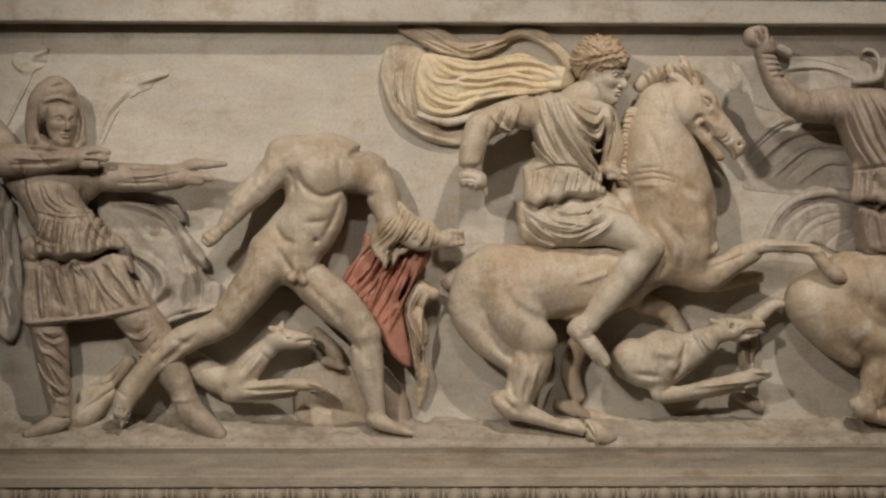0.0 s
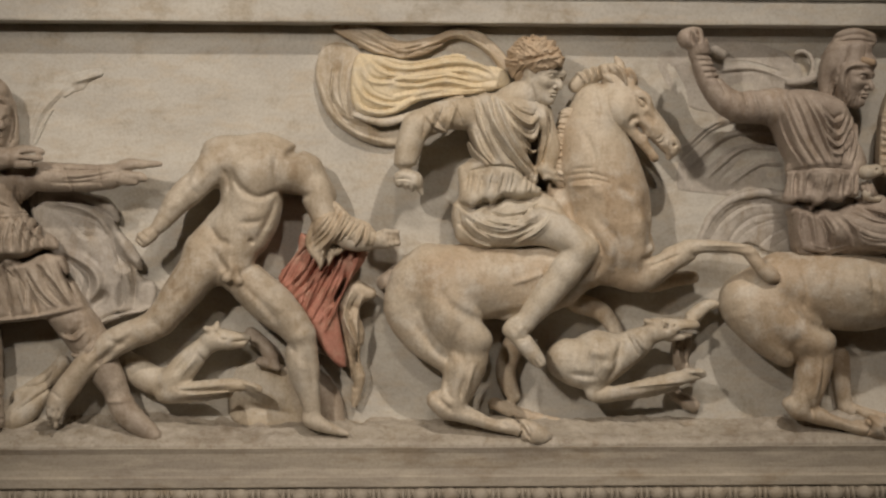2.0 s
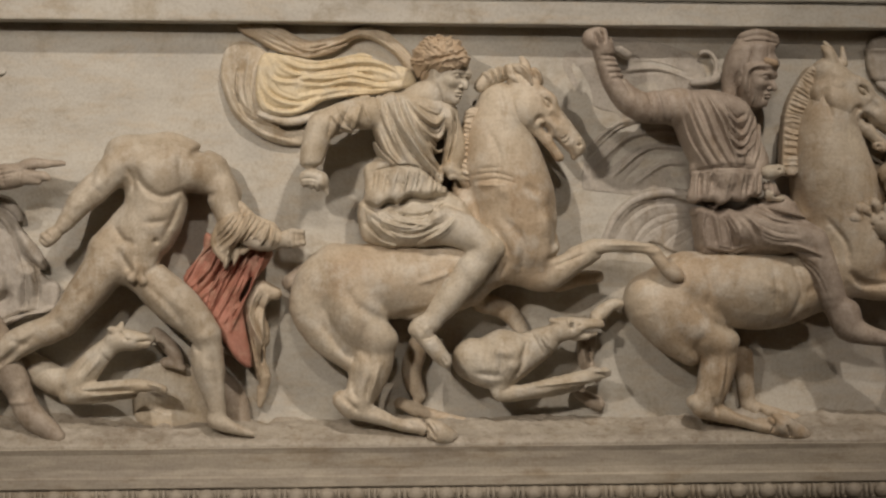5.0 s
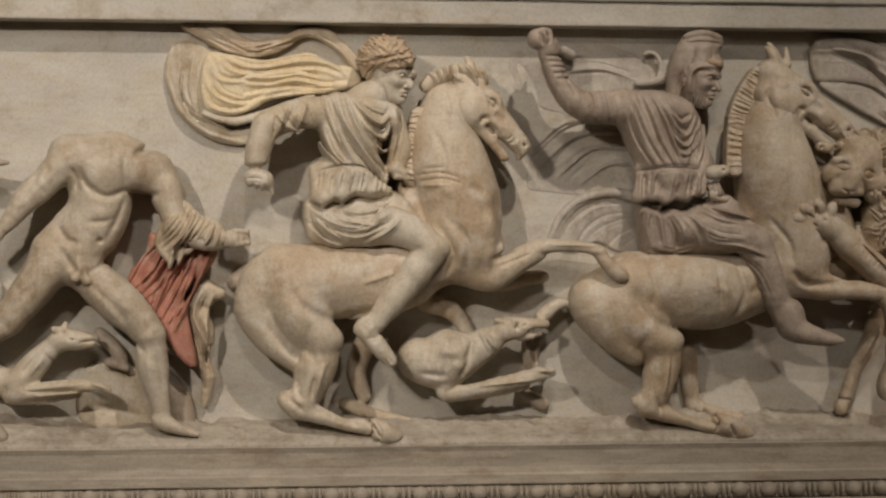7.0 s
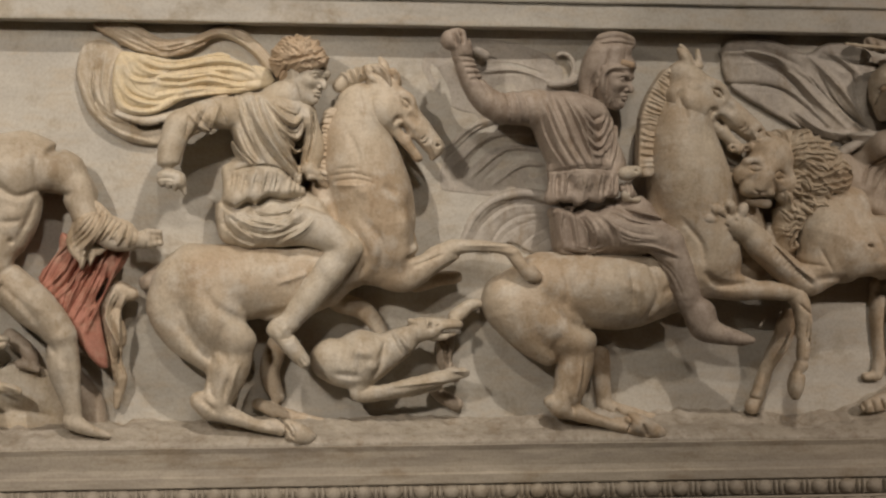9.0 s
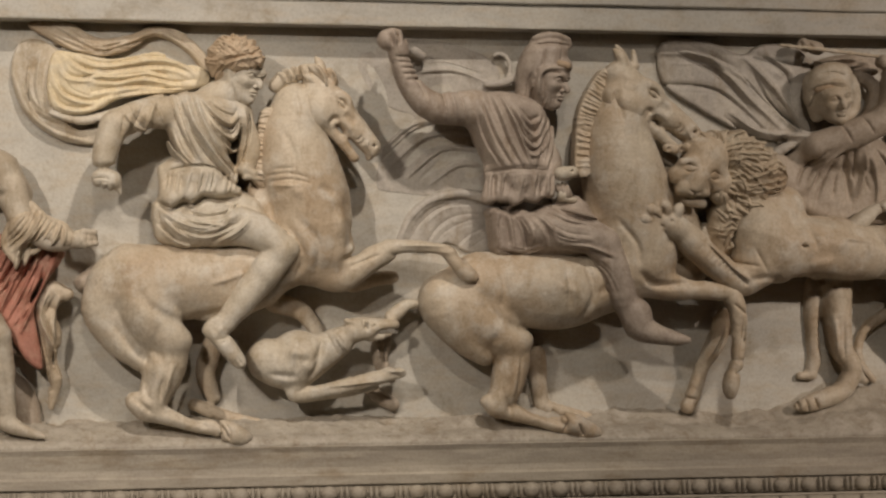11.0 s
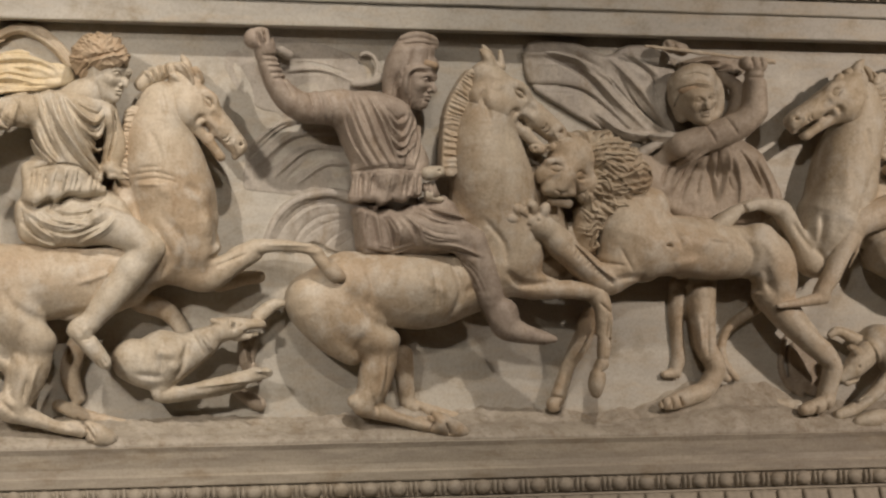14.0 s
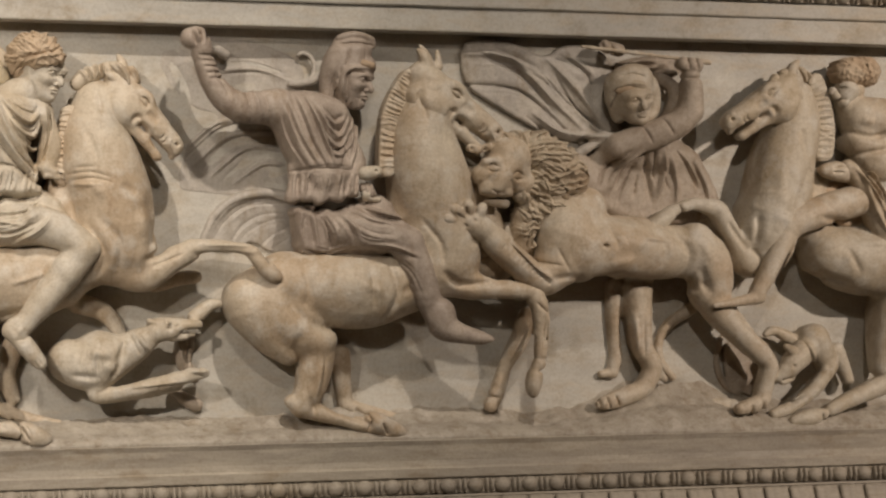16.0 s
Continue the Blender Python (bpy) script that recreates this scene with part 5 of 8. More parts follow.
    g.limb(0.3, [(41.5, 53.7, 7, 0.9), (43.2, 53.3, 7.6, 1.0), (45, 52.7, 7.4, 0.9)])
    g.limb(0.3, [(42, 52.5, 7.8, 0.7), (44, 51.7, 7.8, 0.8), (45.7, 51.9, 7.2, 0.6)])
    g.drape(4, 0.19, .5, [(37.3, 53.2), (39.3, 54), (41.1, 54.4)], [(38.3, 51.4), (39.8, 52.2), (41.3, 52.6)])
    g.groove(0.24, 0.80, [(41.6, 54.2), (42.6, 52.5), (43.9, 51.2)])
    g.fold(0.24, 0.60, [(42.6, 54.4), (43.7, 53), (44.6, 51)])
    g.groove(0.24, 0.80, [(43.7, 54.3), (44.7, 52.8), (45.1, 51)])
    g.fold(0.24, 0.60, [(44.9, 54), (45.7, 52.7), (45.9, 51.4)])
    g.groove(0.24, 0.70, [(42.2, 53.3), (43.2, 52), (44.2, 51.7)])
    g.piece("brown")
    g.limb(0.4, [(9.9, 22.9, 1.6, 1.1), (11.8, 24.7, 2, 1.0)])
    return g


def relief_rider():
    g = Sculpt("relief_rider")
    g.piece("pale")
    g.limb(1.1, [(23.2, 47.3, 6.8, 2.6), (27.9, 46.9, 7, 3.4), (31, 46.4, 7, 2.6)])
    g.limb(1.3, [(26.5, 44.7, 6.8, 4.7), (26.5, 41.7, 6.8, 4.0), (27.1, 39.2, 7, 3.7)])
    g.limb(1.0, [(22.4, 32.7, 7.2, 2.2), (24.2, 30.5, 8, 2.2), (28.6, 30.2, 8.6, 1.9)])
    g.limb(0.8, [(24.8, 39.3, 5.6, 3.2), (28, 36.8, 5.8, 4.0)])
    g.slab(6, 2.6, 1.3, [(20.9, 35.6), (32.9, 36), (36.2, 31.1), (32.9, 28.7), (28, 28.2), (21.5, 28.5), (19.9, 30.7)])
    g.limb(0.6, [(32.5, 46.2, 6.6, 1.6), (33.5, 42.5, 6.8, 1.6), (32.8, 39.3, 7, 1.4)])
    g.limb(0.6, [(29.2, 48.2, 6.6, 2.1), (32, 47.4, 6.8, 1.9)])
    g.limb(0.8, [(27.8, 31.4, 8.2, 2.9), (32.6, 31, 9.4, 2.6), (36.7, 29.2, 10, 2.1)])
    g.limb(0.6, [(22.9, 47.4, 7.4, 2.3), (18.1, 46.8, 8.6, 2.1), (14.7, 45.5, 9.2, 2.0)])
    g.limb(0.6, [(14.1, 45.2, 9.3, 2.0), (13, 41.6, 9.5, 1.7), (12.7, 39.4, 9.6, 1.4)])
    g.limb(0.4, [(12.5, 37.8, 9.8, 1.5), (13.7, 37.5, 10, 1.5)])
    g.limb(0.2, [(14.7, 36.5, 10, 0.5), (15, 35.7, 10, 0.2)])
    g.limb(0.4, [(32.6, 39.3, 9.3, 1.0), (33.8, 38.7, 9.6, 0.6)])
    g.limb(0.3, [(32.7, 38.2, 9.6, 0.6), (34.3, 37.9, 9.6, 0.4)])
    g.groove(0.24, 0.40, [(16.1, 48), (17.3, 46), (19.7, 44.7)])
    g.fold(0.24, 0.35, [(15.3, 47.2), (16.9, 45.2), (19.1, 44.2)])
    g.groove(0.24, 0.40, [(18.9, 49), (20.1, 47.3), (20.9, 45.5)])
    g.groove(0.32, 0.45, [(18.3, 48.3), (16.6, 44.5)])
    g.fold(0.32, 0.40, [(19.9, 48.7), (18.7, 44.7)])
    g.groove(0.32, 0.40, [(15.8, 47.8), (15, 43.6)])
    g.fold(0.32, 0.30, [(17, 48.1), (15.8, 44.1)])
    g.groove(0.40, 0.60, [(11.2, 39.2), (14.6, 39.4)])
    g.groove(0.20, 0.35, [(12.2, 37.2), (12.4, 36.1)])
    g.groove(0.20, 0.35, [(13.1, 36.9), (13.3, 36)])
    g.groove(0.20, 0.35, [(13.9, 36.9), (14.1, 36)])
    g.limb(1.1, [(21.5, 37.8, 7.4, 1.05), (21.8, 35.2, 8.4, 1.21)])
    g.limb(1.1, [(23.4, 38.2, 8, 1.13), (22.7, 35, 9, 1.13)])
    g.limb(1.1, [(25, 38.2, 8.6, 1.05), (25.2, 35.7, 9.2, 1.05)])
    g.limb(1.1, [(27, 38.2, 9, 1.05), (27.3, 36.4, 9.4, 0.97)])
    g.limb(1.1, [(29, 37.9, 9, 0.97), (29.3, 36.3, 9.4, 0.89)])
    g.limb(1.1, [(30.9, 37.2, 8.8, 0.73), (31.4, 36.3, 9, 0.73)])
    g.limb(0.9, [(21.3, 39.1, 7, 0.97), (24.9, 39.2, 8.2, 1.29), (28.1, 38.9, 8.6, 1.13), (30.9, 37.8, 8.4, 0.65)])
    g.fold(0.5, 0.75, [(24.2, 50.5), (25, 46.1), (28, 41.8), (31, 38.3)])
    g.groove(0.3, 0.8, [(23.7, 48.1), (24.9, 44.7), (27.3, 41.2), (29.9, 38.3), (31.5, 37), (33.5, 37.7)])
    g.fold(0.34, 0.5, [(25.4, 49.5), (26.9, 45.3), (29.3, 41.8), (31.4, 39.4)])
    g.groove(0.26, 0.7, [(24.9, 49.9), (26.1, 45.7), (28.5, 41.6), (31.2, 38.8)])
    g.groove(0.26, 0.7, [(26.1, 48.9), (28.1, 44.7), (30.5, 41.6), (31.7, 40.2)])
    g.fold(0.4, 0.6, [(25.8, 49.5), (28.1, 46.9), (30.4, 45.5), (31.5, 46.5)])
    g.groove(0.28, 0.8, [(26.3, 48.9), (28.3, 46.3), (30.4, 45), (31.7, 46.2)])
    g.groove(0.26, 0.7, [(27.5, 48.7), (29.1, 47.4), (30.9, 46.9), (31.5, 47.6)])
    g.fold(0.34, 0.5, [(26.9, 46.9), (29.3, 44.1), (31.3, 43.7), (32.1, 45.7)])
    g.groove(0.26, 0.6, [(28.1, 44.7), (30.4, 43.3), (31.7, 43.3), (32.3, 45.3)])
    g.fold(0.3, 0.5, [(28.9, 43.1), (30.9, 41.8), (32, 42.3)])
    g.groove(0.24, 0.6, [(31.8, 47.5), (32, 44.1), (31.5, 40)])
    g.fold(0.34, 0.6, [(32.6, 47.7), (32.8, 44.1), (32, 40.2)])
    g.groove(0.26, 0.7, [(33.3, 47.5), (33.4, 44.5), (32.3, 40)])
    g.groove(0.24, 0.55, [(22, 49.7), (23.1, 45.3), (25.5, 40.2)])
    g.fold(0.26, 0.4, [(22.7, 49.5), (23.7, 45.1), (26.2, 40)])
    g.groove(0.24, 0.55, [(22.8, 50.1), (24.1, 44.4), (26.3, 39.9)])
    g.fold(0.26, 0.4, [(23.5, 49.9), (24.7, 44.3), (27, 39.7)])
    g.groove(0.24, 0.55, [(21, 43.6), (22, 41.6), (23.9, 39.9)])
    g.fold(0.26, 0.4, [(21.6, 43.5), (22.7, 41.5), (24.6, 39.7)])
    g.groove(0.24, 0.55, [(21.5, 44.8), (22.9, 41.8), (24.9, 39.7)])
    g.fold(0.26, 0.4, [(22.1, 44.7), (23.5, 41.6), (25.5, 39.5)])
    g.groove(0.3, 0.7, [(22.1, 39), (24.9, 39.7), (28.1, 39.4), (30.9, 37.8)])
    g.groove(0.26, 0.22, [(22.3, 39), (22.1, 37.6), (21.7, 36.1)])
    g.fold(0.3, 0.2, [(22.6, 38.7), (22.4, 37.4), (22.1, 35.8)])
    g.groove(0.26, 0.22, [(23, 39), (22.8, 37.6), (22.5, 36.1)])
    g.fold(0.3, 0.2, [(23.3, 38.7), (23.1, 37.4), (22.8, 35.8)])
    g.groove(0.26, 0.22, [(23.8, 39), (23.6, 37.6), (23.3, 36.1)])
    g.fold(0.3, 0.2, [(24.2, 38.7), (23.9, 37.4), (23.6, 35.8)])
    g.groove(0.26, 0.22, [(24.6, 39), (24.3, 37.6), (24, 36.1)])
    g.fold(0.3, 0.2, [(24.9, 38.7), (24.6, 37.4), (24.3, 35.8)])
    g.groove(0.26, 0.22, [(25.3, 39), (25, 37.6), (24.7, 36.1)])
    g.fold(0.3, 0.2, [(25.6, 38.7), (25.4, 37.4), (25, 35.8)])
    g.groove(0.26, 0.22, [(26, 39), (25.8, 37.6), (25.5, 36.1)])
    g.fold(0.3, 0.2, [(26.3, 38.7), (26.1, 37.4), (25.8, 35.8)])
    g.groove(0.26, 0.22, [(26.7, 39), (26.5, 37.6), (26.2, 36.1)])
    g.fold(0.3, 0.2, [(27.1, 38.7), (26.8, 37.4), (26.5, 35.8)])
    g.groove(0.26, 0.22, [(27.5, 39), (27.2, 37.6), (26.9, 36.1)])
    g.fold(0.3, 0.2, [(27.8, 38.7), (27.6, 37.4), (27.2, 35.8)])
    g.groove(0.26, 0.22, [(28.2, 39), (28, 37.6), (27.6, 36.2)])
    g.fold(0.3, 0.2, [(28.5, 38.7), (28.3, 37.4), (28, 35.8)])
    g.groove(0.26, 0.22, [(29, 39), (28.8, 37.6), (28.4, 36.2)])
    g.fold(0.3, 0.2, [(29.3, 38.7), (29.1, 37.4), (28.8, 35.8)])
    g.groove(0.26, 0.22, [(29.7, 39), (29.5, 37.6), (29.2, 36.2)])
    g.fold(0.3, 0.2, [(30.1, 38.7), (29.8, 37.4), (29.5, 35.8)])
    g.groove(0.26, 0.22, [(30.5, 39), (30.2, 37.6), (29.9, 36.2)])
    g.fold(0.3, 0.2, [(30.8, 38.7), (30.5, 37.4), (30.2, 35.8)])
    g.groove(0.26, 0.22, [(31.2, 39), (30.9, 37.6), (30.6, 36.2)])
    g.fold(0.3, 0.2, [(31.5, 38.7), (31.3, 37.4), (31, 35.8)])
    g.groove(0.42, 1.1, [(20.7, 34.2), (22.3, 33.5), (23.9, 34.4), (25.2, 34.1), (26.9, 35.2), (28.9, 34.9), (31.8, 35.2)])
    g.groove(0.28, 0.5, [(21.7, 33.4), (24.1, 31.8), (28.1, 31.3), (31.4, 33.4)])
    g.fold(0.34, 0.4, [(21.9, 32.8), (24.3, 31.2), (28.4, 30.7), (31.6, 32.8)])
    g.groove(0.28, 0.5, [(21.3, 32.4), (23.7, 30.5), (27.3, 29.9), (31.4, 31.6)])
    g.fold(0.34, 0.4, [(21.5, 31.8), (23.9, 29.9), (27.6, 29.4), (31.6, 31)])
    g.groove(0.28, 0.5, [(20.4, 31.5), (22.5, 29.5), (24.9, 28.6)])
    g.fold(0.34, 0.4, [(20.7, 31), (22.7, 29), (25.1, 28)])
    g.groove(0.28, 0.5, [(24.1, 33.4), (26.5, 32.4), (29.7, 32.9), (31.8, 34.2)])
    g.fold(0.34, 0.4, [(24.3, 32.8), (26.8, 31.9), (30, 32.4), (32, 33.7)])
    g.groove(0.28, 0.5, [(28.1, 29.1), (31, 30.7), (33, 32.8)])
    g.fold(0.34, 0.4, [(28.4, 28.6), (31.2, 30.2), (33.2, 32.2)])
    g.groove(0.28, 0.5, [(24.9, 32.4), (28.5, 32), (30.5, 34)])
    g.fold(0.34, 0.4, [(25.1, 31.8), (28.8, 31.4), (30.8, 33.4)])
    g.groove(0.26, 0.5, [(20.4, 33.4), (21, 31.1), (22.9, 29.1)])
    g.groove(0.26, 0.5, [(22.3, 32.8), (22.9, 31), (25.3, 29.1)])
    g.swell(36.8, 28.3, 1.77, 1.61, 0, 0.25)
    g.swell(32.1, 21.5, 1.29, 4.02, 20, 0.2)
    g.groove(0.22, 0.4, [(11.3, 37.7), (12.5, 37.8), (13.7, 37.5)])
    g.limb(0.5, [(38.3, 27.9, 10, 2.1), (34.9, 23.9, 10, 2.17), (31.7, 19.9, 10, 1.77), (29.4, 16.9, 10, 1.21)])
    g.swell(35.4, 24.9, 1.13, 2.74, 35, 0.3)
    g.groove(0.3, 0.35, [(28.4, 15.1), (29.6, 15.3), (30.4, 15.9)])
    g.swell(28.9, 16.5, 0.48, 0.48, 0, 0.25)
    g.groove(0.14, 0.3, [(30.9, 12.2), (31.5, 11.2)])
    g.groove(0.14, 0.3, [(31.3, 12.7), (32, 11.6)])
    g.groove(0.14, 0.2, [(11.9, 37), (12, 36.1)])
    g.groove(0.14, 0.2, [(12.5, 37), (12.5, 36)])
    g.groove(0.14, 0.2, [(13, 37), (13.1, 36)])
    g.swell(38, 27.9, 1.61, 1.45, 0, 0.3)
    g.limb(0.6, [(29.7, 17.2, 10, 1.37), (28.3, 16.9, 10, 1.21), (27.5, 16.4, 10, 0.96)])
    g.limb(0.5, [(28.6, 15.9, 10.2, 1.37), (30.3, 13.7, 10.5, 1.2), (31.8, 11.8, 10.7, 0.88)])
    g.echo(0.15, 0.2)
    g.piece("pale", 0.11)
    g.face(32.25, 52.77, 7.0, 8.36, 44, 12, -4)
    g.limb(0.9, [(31.4, 50.6, 7, 1.95), (29.3, 49.5, 6.8, 2.44), (27.4, 48, 6.6, 2.76)])
    g.groove(0.3, 0.3, [(30.7, 51.3), (31.3, 49.5), (31.8, 48.4)])
    g.piece("rust", 0.12)
    g.limb(0.8, [(28.9, 53.5, 6.4, 1.14), (29.1, 55.1, 7.2, 1.78), (30.6, 55.9, 8.4, 2.18), (32.5, 55.7, 9.2, 2.02), (34.2, 55, 10, 0.97)])
    g.limb(0.5, [(29.2, 52.8, 7, 0.81), (29.3, 52, 6.8, 0.57)])
    g.limb(0.5, [(31.4, 54.3, 9.4, 1.29), (32.9, 54.4, 10.2, 0.88), (34.3, 54.5, 10.4, 0.72)])
    g.locks(31.2, 55.3, 0.3, 1.6, 0, 360, 12, 0.24, 0.18)
    g.locks(31.2, 55.1, 1.3, 2.7, -20, 220, 20, 0.26, 0.2)
    g.locks(31.2, 55, 2.4, 4, -15, 225, 24, 0.26, 0.22)
    g.groove(0.26, 0.4, [(28.6, 54.3), (30.8, 54.9), (33, 55.4), (35.3, 55.4)])
    g.fold(0.26, 0.3, [(28.6, 53.8), (30.9, 54.4), (33.1, 55), (35.3, 54.9)])
    g.curls(31.2, 55.4, 4.2, 2.6, 0.24, 0.2, 110)
    g.piece("yellow", 0.14)
    g.slab(2.0, 1.2, 0.6, [(5.8, 55.7), (7.7, 56.1), (11.4, 55.5), (14.6, 55.2), (17.9, 55.8), (20.8, 56.3), (24.1, 54.8), (27.4, 53.9), (28.3, 51.7), (25.3, 50.8), (20.4, 50.4), (16.3, 49.8), (13.2, 48.4), (10.1, 47.1), (7.3, 47.1), (5.5, 48.4), (5, 51.6)])
    g.groove(0.26, 0.42, [(8.9, 55.7), (12.1, 54.5), (15.4, 54.7), (19.5, 55.6), (23.6, 55.1), (26.5, 53.3)])
    g.fold(0.36, 0.34, [(8.9, 55), (12.1, 53.8), (15.4, 54.1), (19.5, 54.9), (23.6, 54.4), (26.5, 52.6)])
    g.groove(0.26, 0.42, [(7.6, 55.8), (9.7, 54), (13, 53.5), (17.1, 54.1), (22, 54.3), (25.3, 53.3)])
    g.fold(0.36, 0.34, [(7.6, 55.2), (9.7, 53.4), (13, 52.8), (17.1, 53.4), (22, 53.7), (25.3, 52.6)])
    g.groove(0.26, 0.42, [(6.4, 55.7), (7.6, 53), (10.1, 52.4), (13.1, 53.2)])
    g.fold(0.36, 0.34, [(6.4, 55), (7.6, 52.3), (10.1, 51.8), (13.1, 52.6)])
    g.groove(0.26, 0.42, [(10.5, 52.3), (14.6, 51.9), (18.7, 52.7), (22.8, 52), (26.1, 52.3)])
    g.fold(0.36, 0.34, [(10.5, 51.6), (14.6, 51.3), (18.7, 52), (22.8, 51.4), (26.1, 51.6)])
    g.groove(0.26, 0.42, [(11.3, 50.3), (15.4, 51.2), (20.3, 51.5), (24.4, 51.6)])
    g.fold(0.36, 0.34, [(11.3, 49.6), (15.4, 50.5), (20.3, 50.9), (24.4, 50.9)])
    g.groove(0.26, 0.42, [(5.8, 53.6), (7.1, 50.5), (11.2, 49.1), (14.6, 50.4)])
    g.fold(0.36, 0.34, [(5.8, 53), (7.1, 49.9), (11.2, 48.5), (14.6, 49.7)])
    g.groove(0.26, 0.42, [(18.7, 53.6), (20.8, 53.3), (22, 52.9)])
    g.fold(0.36, 0.34, [(18.7, 52.9), (20.8, 52.7), (22, 52.3)])
    g.groove(0.26, 0.42, [(5.4, 51.6), (6.8, 48.7), (10.1, 48.1), (13.4, 49.2)])
    g.fold(0.36, 0.34, [(5.4, 50.9), (6.8, 48.1), (10.1, 47.4), (13.4, 48.5)])
    g.groove(0.26, 0.42, [(10.1, 54), (12.1, 53), (16.2, 53.2), (20.3, 53.8)])
    g.fold(0.36, 0.34, [(10.1, 53.4), (12.1, 52.3), (16.2, 52.5), (20.3, 53.1)])
    g.groove(0.26, 0.42, [(15.4, 50.3), (19.5, 50.9), (24.4, 51.1)])
    g.fold(0.36, 0.34, [(15.4, 49.6), (19.5, 50.2), (24.4, 50.4)])
    g.echo(0.14, 0.16)
    g.piece("pale")
    g.slab(0.5, 0.7, 0.4, [(1, 57.1), (4.2, 57.8), (7.5, 55.3), (7.1, 51.6), (6.7, 48.3), (7.9, 46.5), (9.5, 44.9), (12, 45.5), (14, 47.3), (18.5, 49.4), (15.7, 46.4), (12.4, 44), (11.5, 42.8), (7.9, 43.2), (4.2, 45.2), (1.4, 48.2), (0, 53.1)])
    g.fold(0.40, 0.6, [(0.4, 52.8), (2.3, 47.6), (6.2, 44.6), (11, 43.2)])
    g.groove(0.32, 0.6, [(2.6, 54.8), (2.3, 50), (4.4, 46.7), (8.6, 45.1)])
    g.fold(0.32, 0.48, [(4.2, 56), (3.6, 51.2), (4.6, 47.2)])
    g.groove(0.24, 0.42, [(1.2, 52), (3.4, 47.2), (7, 44.2)])
    g.echo(0.15, 0.2)
    g.limb(0.4, [(5.8, 47.5, 2.2, 0.49), (9.3, 46.2, 2.6, 0.57), (13.4, 47, 2.8, 0.57), (17.9, 48.7, 2.8, 0.49), (21.2, 49.8, 2.8, 0.41)])
    g.piece("cloth")
    g.slab(0.9, 0.8, 0.4, [(2.2, 60.2), (7.5, 60.6), (12, 58.2), (16.9, 58.7), (20.6, 60.1), (24.5, 59.2), (28.6, 54.9), (27.6, 53.6), (24.3, 57.1), (20.6, 58.6), (16.9, 56.6), (12.4, 55.5), (7.1, 56.5), (4.6, 58.1)])
    g.fold(0.32, 0.54, [(4.6, 59.3), (10.2, 56.9), (15, 56.7), (20.3, 59.1), (24.7, 57.1), (28, 53.9)])
    g.groove(0.24, 0.54, [(6.2, 59.5), (11.8, 56.3), (16.6, 57.3), (20.3, 58.5)])
    g.groove(0.24, 0.48, [(4.2, 58.5), (8.6, 56.1), (11.8, 55.5)])
    g.fold(0.24, 0.42, [(7.4, 59.3), (11.8, 57.3), (16.6, 57.8)])
    g.echo(0.15, 0.2)
    return g


